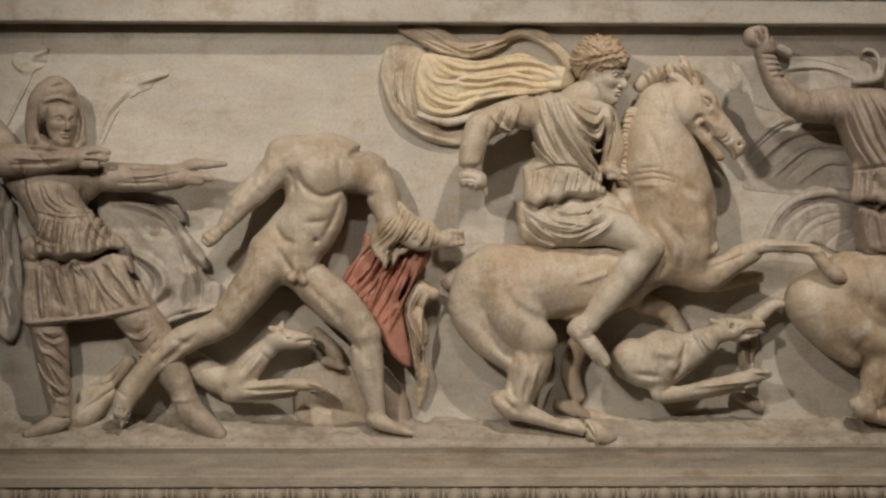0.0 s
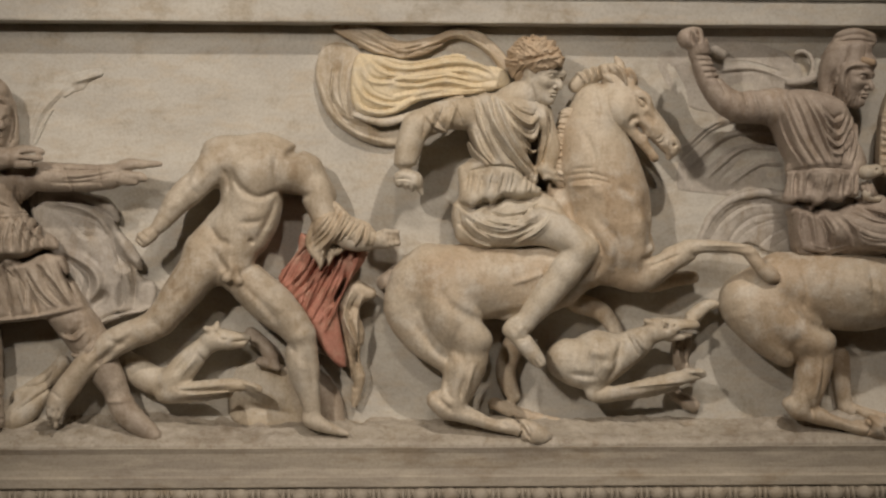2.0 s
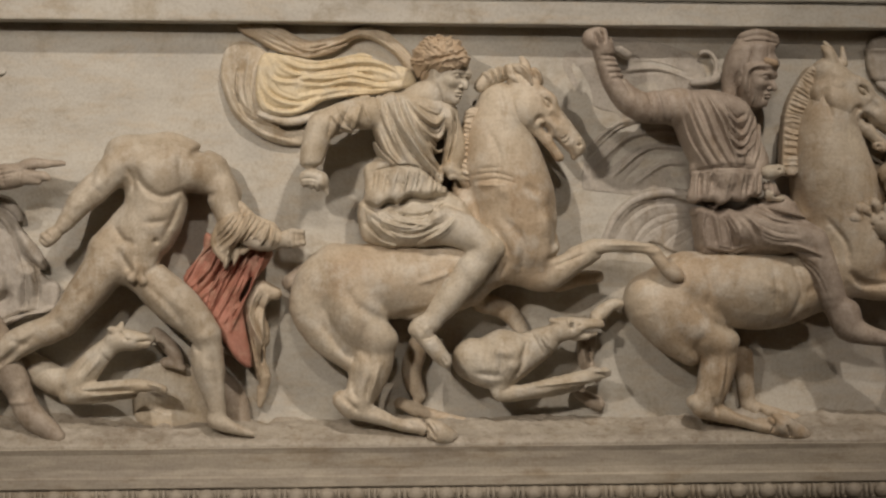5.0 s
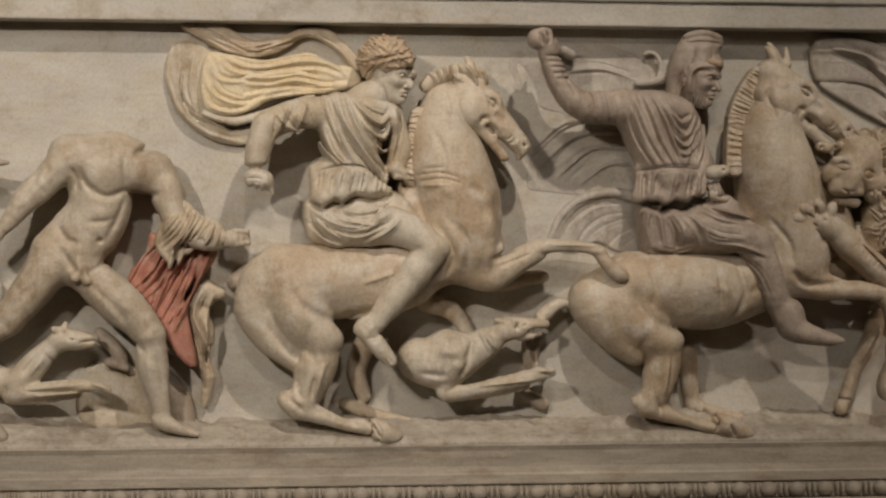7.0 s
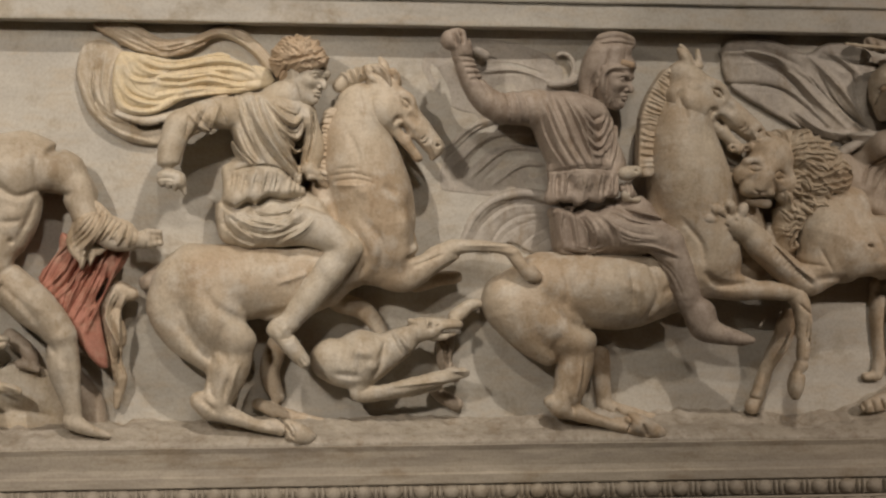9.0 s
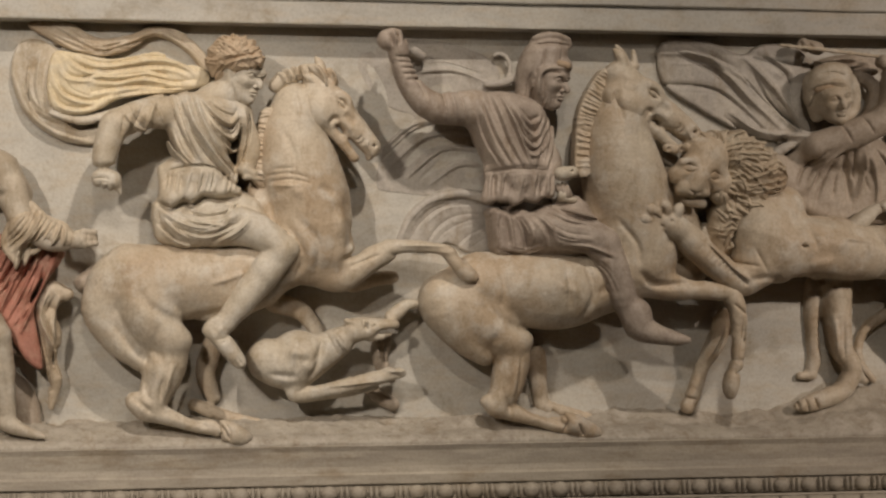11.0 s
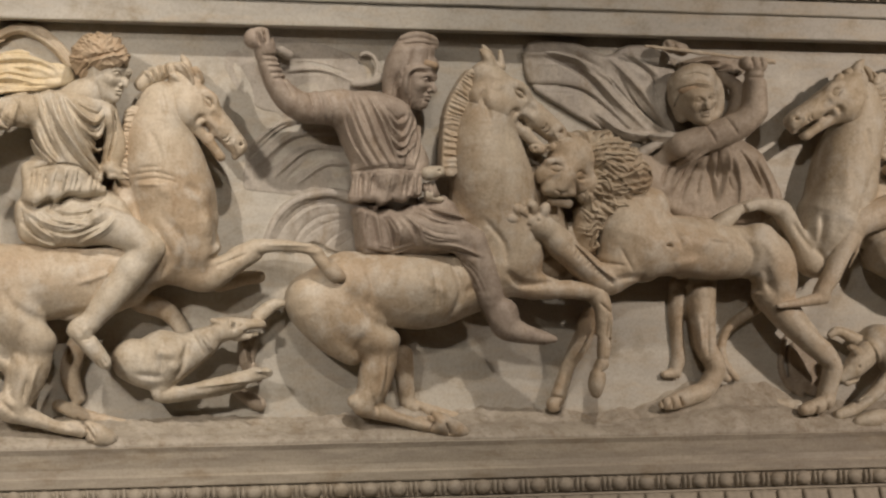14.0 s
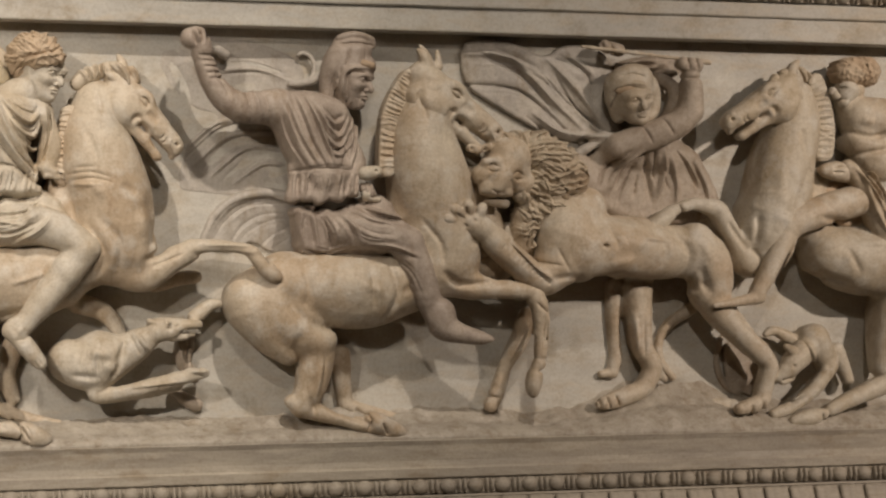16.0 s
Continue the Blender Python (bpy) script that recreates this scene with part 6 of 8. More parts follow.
def relief_hound_001():
    g = Sculpt("relief_hound")
    g.piece("pale")
    g.limb(1.6, [(36.5, 11.8, 4, 3.1), (39.7, 11, 4.4, 3.5), (42.2, 11.4, 4.8, 2.7)])
    g.limb(1.1, [(43, 12.3, 5, 2.4), (45.8, 13.9, 5.4, 1.9), (48.3, 15.6, 5.8, 1.4)])
    g.limb(0.8, [(49.5, 16.4, 6, 1.6), (51.9, 16.6, 6.2, 1.2), (54.9, 16.9, 6.2, 0.6)])
    g.limb(0.4, [(51.1, 15.4, 6, 0.7), (54, 15.6, 6, 0.5)])
    g.limb(0.4, [(49.5, 17.1, 7, 0.7), (48.6, 17.5, 6, 0.4)])
    g.limb(0.6, [(40.5, 8.2, 5.2, 1.4), (40.6, 6.8, 5.4, 1.1), (45.4, 7.5, 5.8, 1.0), (51.1, 8.9, 6.4, 1.0), (53.9, 9.5, 6.6, 0.8), (55.8, 9.8, 6.8, 0.6)])
    g.limb(0.6, [(41.4, 6.3, 4.6, 0.7), (48, 7, 5, 0.6), (52.1, 7.9, 5.2, 0.6)])
    g.limb(0.5, [(54.8, 17.9, 4, 1.1), (56.9, 19.6, 4, 0.8), (58.4, 19.8, 4, 0.5)])
    g.groove(0.32, 0.70, [(51.5, 16.9), (51.6, 16.8)])
    g.groove(0.24, 0.50, [(52.4, 16), (54.6, 16.2)])
    g.groove(0.32, 0.40, [(40.4, 7.4), (52.8, 8.5)])
    g.fold(0.40, 0.35, [(45.3, 16), (47, 13.1)])
    g.groove(0.32, 0.40, [(44.7, 15.6), (46.2, 12.7)])
    g.fold(0.24, 0.40, [(53.6, 10.2), (56, 10.2)])
    g.groove(0.48, 0.35, [(36.7, 9.9), (40.4, 9.5)])
    g.groove(0.32, 0.25, [(39.1, 14), (38.7, 9.9)])
    g.groove(0.32, 0.25, [(40.4, 14), (40, 9.9)])
    g.fold(0.64, 0.30, [(41.2, 11.5), (42.4, 10.3)])
    g.groove(0.40, 0.35, [(42.8, 11.5), (44.1, 14.8)])
    g.fold(0.24, 0.40, [(41.2, 7.4), (52.8, 8.8)])
    g.groove(0.24, 0.40, [(49.9, 17.6), (50.5, 16)])
    g.fold(0.64, 0.30, [(38.7, 13.2), (42, 12.7)])
    g.limb(0.9, [(40.7, 12.8, 4.6, 3.28), (44, 12.8, 5, 2.46), (46.8, 14.4, 5.6, 1.8)])
    g.limb(0.5, [(48.7, 15.9, 6.2, 1.55), (50.7, 16.1, 6.6, 1.31)])
    g.limb(0.3, [(51.5, 16.6, 6.8, 0.9), (53.1, 16.8, 6.8, 0.74), (54.5, 16.8, 6.6, 0.57)])
    g.limb(0.3, [(51.1, 15.1, 6.4, 0.65), (52.9, 15.2, 6.4, 0.49)])
    g.limb(0.2, [(48.6, 17.2, 7, 0.49), (47.6, 17.5, 6.8, 0.41)])
    g.limb(0.2, [(50.3, 17.2, 7.6, 0.41)])
    g.groove(0.2, 0.5, [(52, 15.9), (53.5, 15.9), (54.8, 16)])
    g.swell(50.4, 16.5, 0.33, 0.25, 0, -0.5)
    g.groove(0.22, 0.4, [(45.5, 15.5), (46.4, 13.9), (47.3, 12.9)])
    g.fold(0.3, 0.35, [(46, 15.7), (46.9, 14.1), (47.8, 13.1)])
    g.groove(0.4, 0.4, [(44.2, 14.5), (43.4, 11.6), (42.2, 9.2)])
    g.swell(40.6, 13.7, 2.45, 1.47, 0, 0.25)
    g.limb(0.3, [(53.6, 9.9, 6.6, 0.74), (55.2, 10, 6.8, 0.74)])
    g.groove(0.16, 0.4, [(54.6, 10.6), (55.6, 10.2)])
    g.groove(0.16, 0.4, [(54.3, 9.8), (55.5, 9.4)])
    g.groove(0.22, 0.16, [(38, 13.9), (37.6, 11.6), (38.3, 9.4)])
    g.groove(0.22, 0.16, [(38.7, 13.9), (38.4, 11.6), (39, 9.4)])
    g.groove(0.22, 0.16, [(39.4, 13.9), (39.1, 11.6), (39.8, 9.4)])
    g.groove(0.22, 0.16, [(40.2, 13.9), (39.8, 11.6), (40.5, 9.4)])
    g.groove(0.22, 0.16, [(40.9, 13.9), (40.6, 11.6), (41.2, 9.4)])
    g.piece("brown")
    g.limb(0.4, [(51.9, 7, 1.5, 0.6), (53.2, 6.1, 1, 0.8), (55.4, 4.9, 0.8, 1.0)])
    g.limb(0.4, [(53.9, 14.5, 2, 1.1), (53.5, 11.2, 1.8, 1.1), (55.2, 8.7, 1.6, 0.6)])
    g.fold(0.32, 0.60, [(52.4, 14.7), (53.2, 10.6)])
    g.groove(0.24, 0.60, [(53.5, 14.7), (54.1, 10.6)])
    return g


def relief_horse_of_hunter():
    g = Sculpt("relief_horse_of_hunter")
    g.piece("ochre")
    g.limb(1.6, [(67.9, 23.3, 5.6, 4.2), (73.8, 22.3, 6, 4.8), (78.9, 21.9, 6, 5.0), (85.8, 22.9, 5.6, 4.7), (91.7, 26.2, 5.8, 4.8)])
    g.limb(0.8, [(77.8, 22.5, 6.8, 4.5), (80.4, 22.1, 6.6, 4.5)])
    g.limb(1.0, [(63.7, 19.2, 5.6, 4.2), (65, 16.3, 5.8, 3.5), (68.3, 13.2, 6.2, 2.4)])
    g.limb(0.7, [(66.1, 19.2, 6.4, 3.9), (69.4, 16.3, 6.8, 3.7), (71.9, 14.3, 7, 2.6)])
    g.limb(0.5, [(71.4, 15.5, 7.2, 2.6), (73.5, 14.5, 7.2, 1.6)])
    g.limb(0.6, [(72.1, 14.3, 6.6, 2.6), (72.1, 10.9, 6.6, 2.6), (71.3, 7.2, 6.6, 2.1), (70.2, 5.1, 6.8, 1.8)])
    g.limb(0.4, [(68.6, 5.5, 6.8, 1.1), (70.2, 4.6, 7.1, 1.4)])
    g.limb(0.5, [(69.8, 4.6, 7, 1.4), (73.6, 3.5, 7, 1.1), (77.7, 2.4, 7.4, 1.0), (80, 1.8, 7.8, 1.0)])
    g.limb(0.3, [(80.8, 1.6, 7.8, 1.1), (83.1, 1.3, 8, 1.3), (84.8, 0.8, 8, 0.7)])
    g.limb(0.8, [(77, 11.9, 1.6, 1.6), (77.5, 7.7, 1.4, 1.2), (78, 4.7, 1.2, 1.0)])
    g.limb(0.6, [(77.9, 4.5, 1.4, 1.0), (83.5, 3, 1.6, 0.7), (88.2, 2, 1.9, 0.6)])
    g.limb(1.1, [(87.4, 39.6, 4.2, 2.9), (87, 32.9, 4.2, 3.2)])
    g.limb(1.1, [(96.9, 37.2, 3, 3.2), (98.6, 29.6, 3, 4.0)])
    g.limb(1.3, [(92.1, 26.7, 6, 5.3), (91.2, 32.9, 6, 5.6), (89.7, 38.7, 6, 5.7), (88.6, 44.6, 5.8, 4.7), (89.6, 49.6, 5.8, 3.7)])
    g.limb(0.5, [(92.9, 27.9, 7.6, 3.7), (91.3, 31.2, 7.4, 4.0)])
    g.limb(0.8, [(93.1, 23.8, 7, 3.1), (96.3, 22.3, 7.8, 1.9), (101.3, 21.8, 8.4, 1.3), (104.5, 21.5, 9, 1.2)])
    g.groove(0.56, 0.40, [(82.3, 25.8), (83.6, 21.7), (82.3, 17.9)])
    g.fold(0.80, 0.30, [(78, 22.9), (81.4, 21.3)])
    g.groove(0.32, 0.30, [(73, 12.2), (72.6, 7.2)])
    g.groove(0.40, 0.30, [(79.3, 25.4), (79.9, 19.6)])
    g.groove(0.40, 0.30, [(68.7, 9.7), (67.9, 6.4)])
    g.groove(0.40, 0.40, [(70.8, 6.4), (71.7, 3.9)])
    g.groove(0.40, 0.40, [(73.8, 4.4), (79.8, 2.1)])
    g.fold(0.40, 0.35, [(72.6, 11.3), (71.9, 6.4)])
    g.groove(0.24, 0.80, [(81.6, 2.3), (82.5, 0.6)])
    g.groove(0.56, 0.50, [(95.1, 37.1), (96, 32.1), (95.1, 28.7)])
    g.groove(0.56, 0.55, [(90.4, 24.6), (93.4, 22.7), (100.3, 22.9)])
    g.groove(0.40, 0.40, [(87.4, 32.1), (90, 28.7), (90.4, 25.4)])
    g.limb(0.7, [(89.6, 50.9, 6, 3.5), (90.8, 49.3, 6.3, 2.9)])
    g.limb(0.3, [(90, 54.8, 5.4, 0.7), (89.3, 56.8, 4.8, 0.6), (88.5, 58.2, 4.6, 0.3)])
    g.limb(0.3, [(91.2, 55.1, 5.4, 0.6), (91.1, 57.4, 4.8, 0.3)])
    g.groove(0.40, 0.30, [(87.6, 50.7), (88.1, 46.5)])
    g.swell(63.9, 17.3, 3.49, 3.66, 0, 0.35)
    g.groove(0.75, 0.6, [(67.2, 21.8), (68.4, 18.7), (71.6, 16.6), (74.1, 16)])
    g.swell(72.8, 14.1, 2.03, 1.69, 20, 0.4)
    g.groove(0.7, 0.35, [(69, 15.6), (68.7, 13.2), (69.9, 10.9)])
    g.groove(0.6, 0.4, [(60.9, 16.1), (64.5, 11.6), (67.4, 9.9)])
    g.swell(69.9, 25.4, 1.34, 2.86, 10, -0.22)
    g.swell(75.8, 23.8, 3.73, 2.54, 0, 0.2)
    g.limb(0.3, [(80.2, 2.8, 8, 1.12), (81.5, 2.1, 8.4, 1.38), (83.1, 1.4, 8.4, 0.86)])
    g.groove(0.24, 0.7, [(79.4, 4), (80.1, 2.5), (79.6, 1.1)])
    g.limb(1.5, [(62.5, 20.6, 5.4, 3.88), (67.5, 22.3, 5.6, 4.25), (72.6, 21.9, 5.8, 4.7), (78.6, 21.1, 5.8, 5), (82.3, 21.9, 5.6, 4.51)])
    g.swell(75.3, 23, 3.91, 2.55, 0, 0.2)
    g.groove(0.5, 0.25, [(69.7, 25.5), (70.3, 22.2), (69.8, 19.3)])
    g.swell(84.7, 28, 2.59, 3.79, 0, 0.25)
    g.groove(0.6, 0.3, [(88.6, 25.5), (86.4, 23), (84.2, 21.3)])
    g.piece("ochre", 0.13)
    g.horse_head((89.8, 55.5), (101.3, 45.9), 6.9, 1)
    g.piece("ochre")
    g.slab(5.4, 1.5, 0.4, [(86.2, 54.7), (83.7, 51.7), (82, 47.3), (81.7, 39.4), (84.3, 39.2), (85, 46.6), (86.3, 50.3), (88.2, 53.1)])
    g.drape(22, 0.12, .3, [(85.8, 54.7), (83.7, 51.9), (82, 47.2), (81.7, 39.7)], [(88.1, 53), (86, 50.3), (84.6, 46.6), (84.3, 39.6)])
    g.limb(0.3, [(95.7, 43.8, 6.4, 0.6), (97.2, 43, 6.6, 0.6)])
    g.piece("ochre")
    g.limb(1.0, [(103, 27.9, 3, 4.0), (99.4, 25.3, 3, 3.2)])
    g.limb(0.6, [(105.1, 21.2, 8.8, 1.4), (106, 19.1, 9.2, 1.2), (106.1, 15.2, 9.2, 0.8), (106.2, 12, 9, 0.9)])
    g.limb(0.3, [(106, 10.6, 9, 1.0), (105.6, 9.7, 9, 0.9)])
    g.limb(0.3, [(105.4, 9, 9, 1.1), (105.1, 7.4, 9, 1.0), (105, 6.2, 9, 0.6)])
    g.limb(0.8, [(106.5, 17.6, 3.4, 1.6), (104.6, 13.7, 3.2, 1.4), (102.7, 10.3, 3, 1.0), (101.4, 6.4, 3, 1.0)])
    g.limb(0.4, [(101, 5.6, 3.2, 1.1), (100.2, 4.1, 3.4, 1.1)])
    g.groove(0.24, 0.40, [(106.4, 17.7), (106.5, 12.5)])
    g.fold(0.24, 0.35, [(107.2, 18.1), (107.4, 12.3)])
    g.groove(0.24, 0.60, [(105.5, 9.5), (107.9, 9.8)])
    g.groove(0.24, 0.50, [(105.2, 19.8), (107, 18.3)])
    g.groove(0.24, 0.50, [(99.2, 5.6), (101.4, 5.3)])
    g.groove(0.32, 0.40, [(104.3, 16), (102.1, 10.9)])
    g.fold(0.32, 0.35, [(105.2, 15.5), (102.8, 10.9)])
    return g


def relief_hunter():
    g = Sculpt("relief_hunter")
    g.piece("mauve")
    g.limb(0.5, [(52.9, 57.9, 10, 1.4), (54.2, 57.6, 10, 1.4), (54.7, 56.2, 9.8, 1.4)])
    g.limb(0.2, [(52.4, 58.5, 10.4, 0.6), (53.8, 58.9, 10.4, 0.6), (54.9, 58.6, 10.4, 0.6)])
    g.limb(0.6, [(54.8, 55.5, 9.5, 1.4), (56.8, 51.1, 9, 1.7), (60.2, 48.5, 8.4, 2.1), (65.9, 48.5, 7.2, 2.6)])
    g.limb(1.3, [(67.2, 48.1, 6.8, 2.7), (71, 47.7, 6.8, 3.2), (74.4, 47.3, 6.6, 2.7)])
    g.limb(0.8, [(74.7, 45.3, 5.6, 3.5), (77.2, 40.4, 5.6, 2.7)])
    g.limb(1.1, [(70.2, 46.1, 6.6, 4.0), (71.9, 41.9, 6.6, 3.9), (73.6, 38.8, 6.8, 3.9)])
    g.slab(5.4, 3.4, 1.9, [(68.6, 34.5), (74.7, 34.1), (82, 35.8), (85, 31.2), (84.1, 27.9), (80.7, 26.9), (74.8, 27.1), (69.7, 27.2), (68.8, 31.2)])
    g.limb(1.0, [(75.8, 30.9, 8.2, 2.7), (81.4, 30.2, 9.2, 2.7), (85.2, 28.8, 9.4, 2.5)])
    g.limb(0.5, [(85.4, 28.3, 9.4, 2.5), (87.5, 23, 9.6, 2.2), (89.5, 18, 9.6, 1.4), (90.6, 16.4, 9.8, 1.3)])
    g.limb(0.6, [(90.3, 16.1, 9.6, 1.4), (93.9, 15.2, 10, 1.0), (97.9, 14.5, 10.4, 0.5)])
    g.groove(0.32, 0.50, [(78.8, 32.9), (84, 31.4)])
    g.fold(0.32, 0.40, [(79.3, 33.5), (84.4, 32.2)])
    g.groove(0.32, 0.35, [(56.5, 53.4), (58.6, 49.7)])
    g.groove(0.24, 0.40, [(54, 55.5), (56.9, 55.5)])
    g.groove(0.24, 0.40, [(54.4, 54.7), (57.1, 54.7)])
    g.groove(0.24, 0.40, [(54.8, 53.9), (57.4, 54)])
    g.groove(0.24, 0.40, [(55.2, 53), (57.7, 53.2)])
    g.groove(0.24, 0.40, [(55.7, 52.2), (58.2, 52.5)])
    g.groove(0.32, 0.40, [(61.1, 50.6), (61.9, 46.4)])
    g.groove(0.32, 0.40, [(63.6, 50.8), (64.9, 46.1)])
    g.fold(0.32, 0.35, [(62.3, 50.8), (63.4, 46.2)])
    g.groove(0.24, 0.60, [(53.1, 58.9), (53.6, 57.1)])
    g.groove(0.24, 0.60, [(54.1, 59.3), (54.4, 57.1)])
    g.groove(0.24, 0.60, [(55.1, 59.3), (55.4, 57.5)])
    g.fold(0.24, 0.40, [(53.6, 59.1), (54.1, 57.3)])
    g.limb(0.6, [(68.9, 38.5, 6.8, 1.02), (68.5, 35.3, 7.6, 1.27)])
    g.limb(0.6, [(70.5, 38.8, 7.6, 1.19), (70.4, 35.7, 8.4, 1.27)])
    g.limb(0.6, [(72.6, 39, 8, 1.19), (72.3, 35.1, 8.8, 1.18)])
    g.limb(0.6, [(74.8, 39, 8.2, 1.19), (74.8, 35.7, 9, 1.19)])
    g.limb(0.6, [(77, 38.5, 8.2, 1.02), (77, 36.3, 8.8, 1.11)])
    g.limb(0.6, [(79, 37, 8, 0.77), (80, 35.9, 8.4, 0.86)])
    g.limb(0.9, [(68.9, 39.5, 6.8, 1.02), (72.8, 39.6, 8, 1.27), (77.1, 39.2, 7.8, 1.03)])
    g.groove(0.26, 0.42, [(66.7, 49.9), (68.6, 44.8), (71.3, 40.1)])
    g.fold(0.3, 0.35, [(67.3, 49.8), (69.2, 44.6), (71.9, 39.9)])
    g.groove(0.26, 0.42, [(67.9, 50.5), (70.1, 44.8), (72.6, 40.1)])
    g.fold(0.3, 0.35, [(68.5, 50.4), (70.7, 44.6), (73.2, 40)])
    g.groove(0.26, 0.42, [(69.2, 50.5), (71.6, 45.2), (73.7, 40.3)])
    g.fold(0.3, 0.35, [(69.8, 50.4), (72.2, 45.1), (74.3, 40.1)])
    g.groove(0.26, 0.42, [(70.4, 50), (72.6, 45.1), (74.3, 40.5)])
    g.fold(0.3, 0.35, [(71, 49.8), (73.2, 44.9), (74.9, 40.3)])
    g.groove(0.26, 0.42, [(66.2, 48), (67.9, 43.5), (70.1, 39.8)])
    g.fold(0.3, 0.35, [(66.8, 47.9), (68.5, 43.4), (70.7, 39.7)])
    g.groove(0.3, 0.45, [(71.6, 48.9), (73.6, 45.9), (75.2, 45.1), (76.4, 47.4)])
    g.fold(0.34, 0.35, [(71.6, 48.3), (73.6, 45.3), (75.2, 44.4), (76.4, 46.7)])
    g.groove(0.3, 0.45, [(71.1, 48.3), (73.3, 44.4), (75.4, 43.6), (77.2, 46.6)])
    g.fold(0.34, 0.35, [(71.1, 47.7), (73.3, 43.8), (75.4, 43), (77.2, 45.9)])
    g.groove(0.3, 0.45, [(72.6, 48.4), (74.3, 46.8), (75.7, 47.4)])
    g.fold(0.34, 0.35, [(72.6, 47.7), (74.3, 46.1), (75.7, 46.7)])
    g.groove(0.3, 0.45, [(72, 45.6), (74, 42.4), (76.2, 43.2), (77.7, 45.7)])
    g.fold(0.34, 0.35, [(72, 45), (74, 41.7), (76.2, 42.6), (77.7, 45.1)])
    g.groove(0.26, 0.39, [(78.1, 47.4), (77.7, 43.7), (77.1, 40.2)])
    g.fold(0.28, 0.28, [(77.6, 47.4), (77.2, 43.6), (76.6, 40.2)])
    g.groove(0.26, 0.39, [(78.9, 46.6), (78.3, 42.7), (77.3, 39.7)])
    g.fold(0.28, 0.28, [(78.4, 46.6), (77.7, 42.7), (76.8, 39.7)])
    g.groove(0.26, 0.39, [(76.9, 45.3), (76.2, 42.6), (75.4, 40.1)])
    g.fold(0.28, 0.28, [(76.4, 45.3), (75.7, 42.6), (74.8, 40.1)])
    g.groove(0.3, 0.49, [(67.9, 39.1), (72.8, 39.6), (77.5, 39.3)])
    g.groove(0.28, 0.15, [(68.4, 38.9), (68.2, 37.4), (67.9, 35.6)])
    g.fold(0.32, 0.14, [(68.8, 38.8), (68.6, 37.1), (68.3, 35.3)])
    g.groove(0.28, 0.15, [(69.2, 38.9), (68.9, 37.4), (68.7, 35.6)])
    g.fold(0.32, 0.14, [(69.6, 38.8), (69.4, 37.1), (69.1, 35.3)])
    g.groove(0.28, 0.15, [(69.9, 38.9), (69.7, 37.4), (69.4, 35.6)])
    g.fold(0.32, 0.14, [(70.4, 38.8), (70.1, 37.1), (69.9, 35.3)])
    g.groove(0.28, 0.15, [(70.7, 38.9), (70.4, 37.4), (70.2, 35.6)])
    g.fold(0.32, 0.14, [(71.1, 38.8), (70.9, 37.1), (70.6, 35.3)])
    g.groove(0.28, 0.15, [(71.5, 39), (71.2, 37.4), (71, 35.6)])
    g.fold(0.32, 0.14, [(71.9, 38.8), (71.6, 37.1), (71.4, 35.3)])
    g.groove(0.28, 0.15, [(72.2, 39), (72, 37.4), (71.7, 35.7)])
    g.fold(0.32, 0.14, [(72.6, 38.8), (72.4, 37.1), (72.1, 35.3)])
    g.groove(0.28, 0.15, [(73, 39), (72.7, 37.4), (72.5, 35.7)])
    g.fold(0.32, 0.14, [(73.4, 38.8), (73.2, 37.2), (72.9, 35.3)])
    g.groove(0.28, 0.15, [(73.7, 39), (73.5, 37.4), (73.2, 35.7)])
    g.fold(0.32, 0.14, [(74.2, 38.8), (73.9, 37.2), (73.7, 35.3)])
    g.groove(0.28, 0.15, [(74.5, 39), (74.3, 37.4), (74, 35.7)])
    g.fold(0.32, 0.14, [(74.9, 38.8), (74.7, 37.2), (74.4, 35.3)])
    g.groove(0.28, 0.15, [(75.3, 39), (75, 37.4), (74.8, 35.7)])
    g.fold(0.32, 0.14, [(75.7, 38.8), (75.5, 37.2), (75.2, 35.3)])
    g.groove(0.28, 0.15, [(76, 39), (75.8, 37.4), (75.5, 35.7)])
    g.fold(0.32, 0.14, [(76.5, 38.8), (76.2, 37.2), (76, 35.4)])
    g.groove(0.28, 0.15, [(76.8, 39), (76.6, 37.4), (76.3, 35.7)])
    g.fold(0.32, 0.14, [(77.2, 38.8), (77, 37.2), (76.7, 35.4)])
    g.groove(0.28, 0.15, [(77.6, 39), (77.3, 37.4), (77.1, 35.7)])
    g.fold(0.32, 0.14, [(78, 38.8), (77.8, 37.2), (77.5, 35.4)])
    g.groove(0.28, 0.15, [(78.4, 39), (78.1, 37.4), (77.8, 35.7)])
    g.fold(0.32, 0.14, [(78.8, 38.9), (78.5, 37.2), (78.3, 35.4)])
    g.groove(0.28, 0.15, [(79.1, 39), (78.9, 37.4), (78.6, 35.7)])
    g.fold(0.32, 0.14, [(79.6, 38.9), (79.3, 37.2), (79, 35.4)])
    g.groove(0.28, 0.15, [(79.9, 39), (79.6, 37.5), (79.4, 35.7)])
    g.fold(0.32, 0.14, [(80.3, 38.9), (80.1, 37.2), (79.8, 35.4)])
    g.groove(0.45, 0.77, [(67.4, 33.6), (69.6, 34.2), (71.8, 33.3), (73.2, 34.3), (75.4, 33.7), (76.8, 34.9), (79, 34.4), (80.9, 35.2)])
    g.groove(0.3, 0.39, [(68.9, 33.2), (68.6, 30.8), (69.1, 28.3)])
    g.fold(0.36, 0.32, [(69.6, 33.3), (69.3, 30.9), (69.8, 28.5)])
    g.groove(0.3, 0.39, [(70.5, 33), (71, 30.4), (71.3, 27.9)])
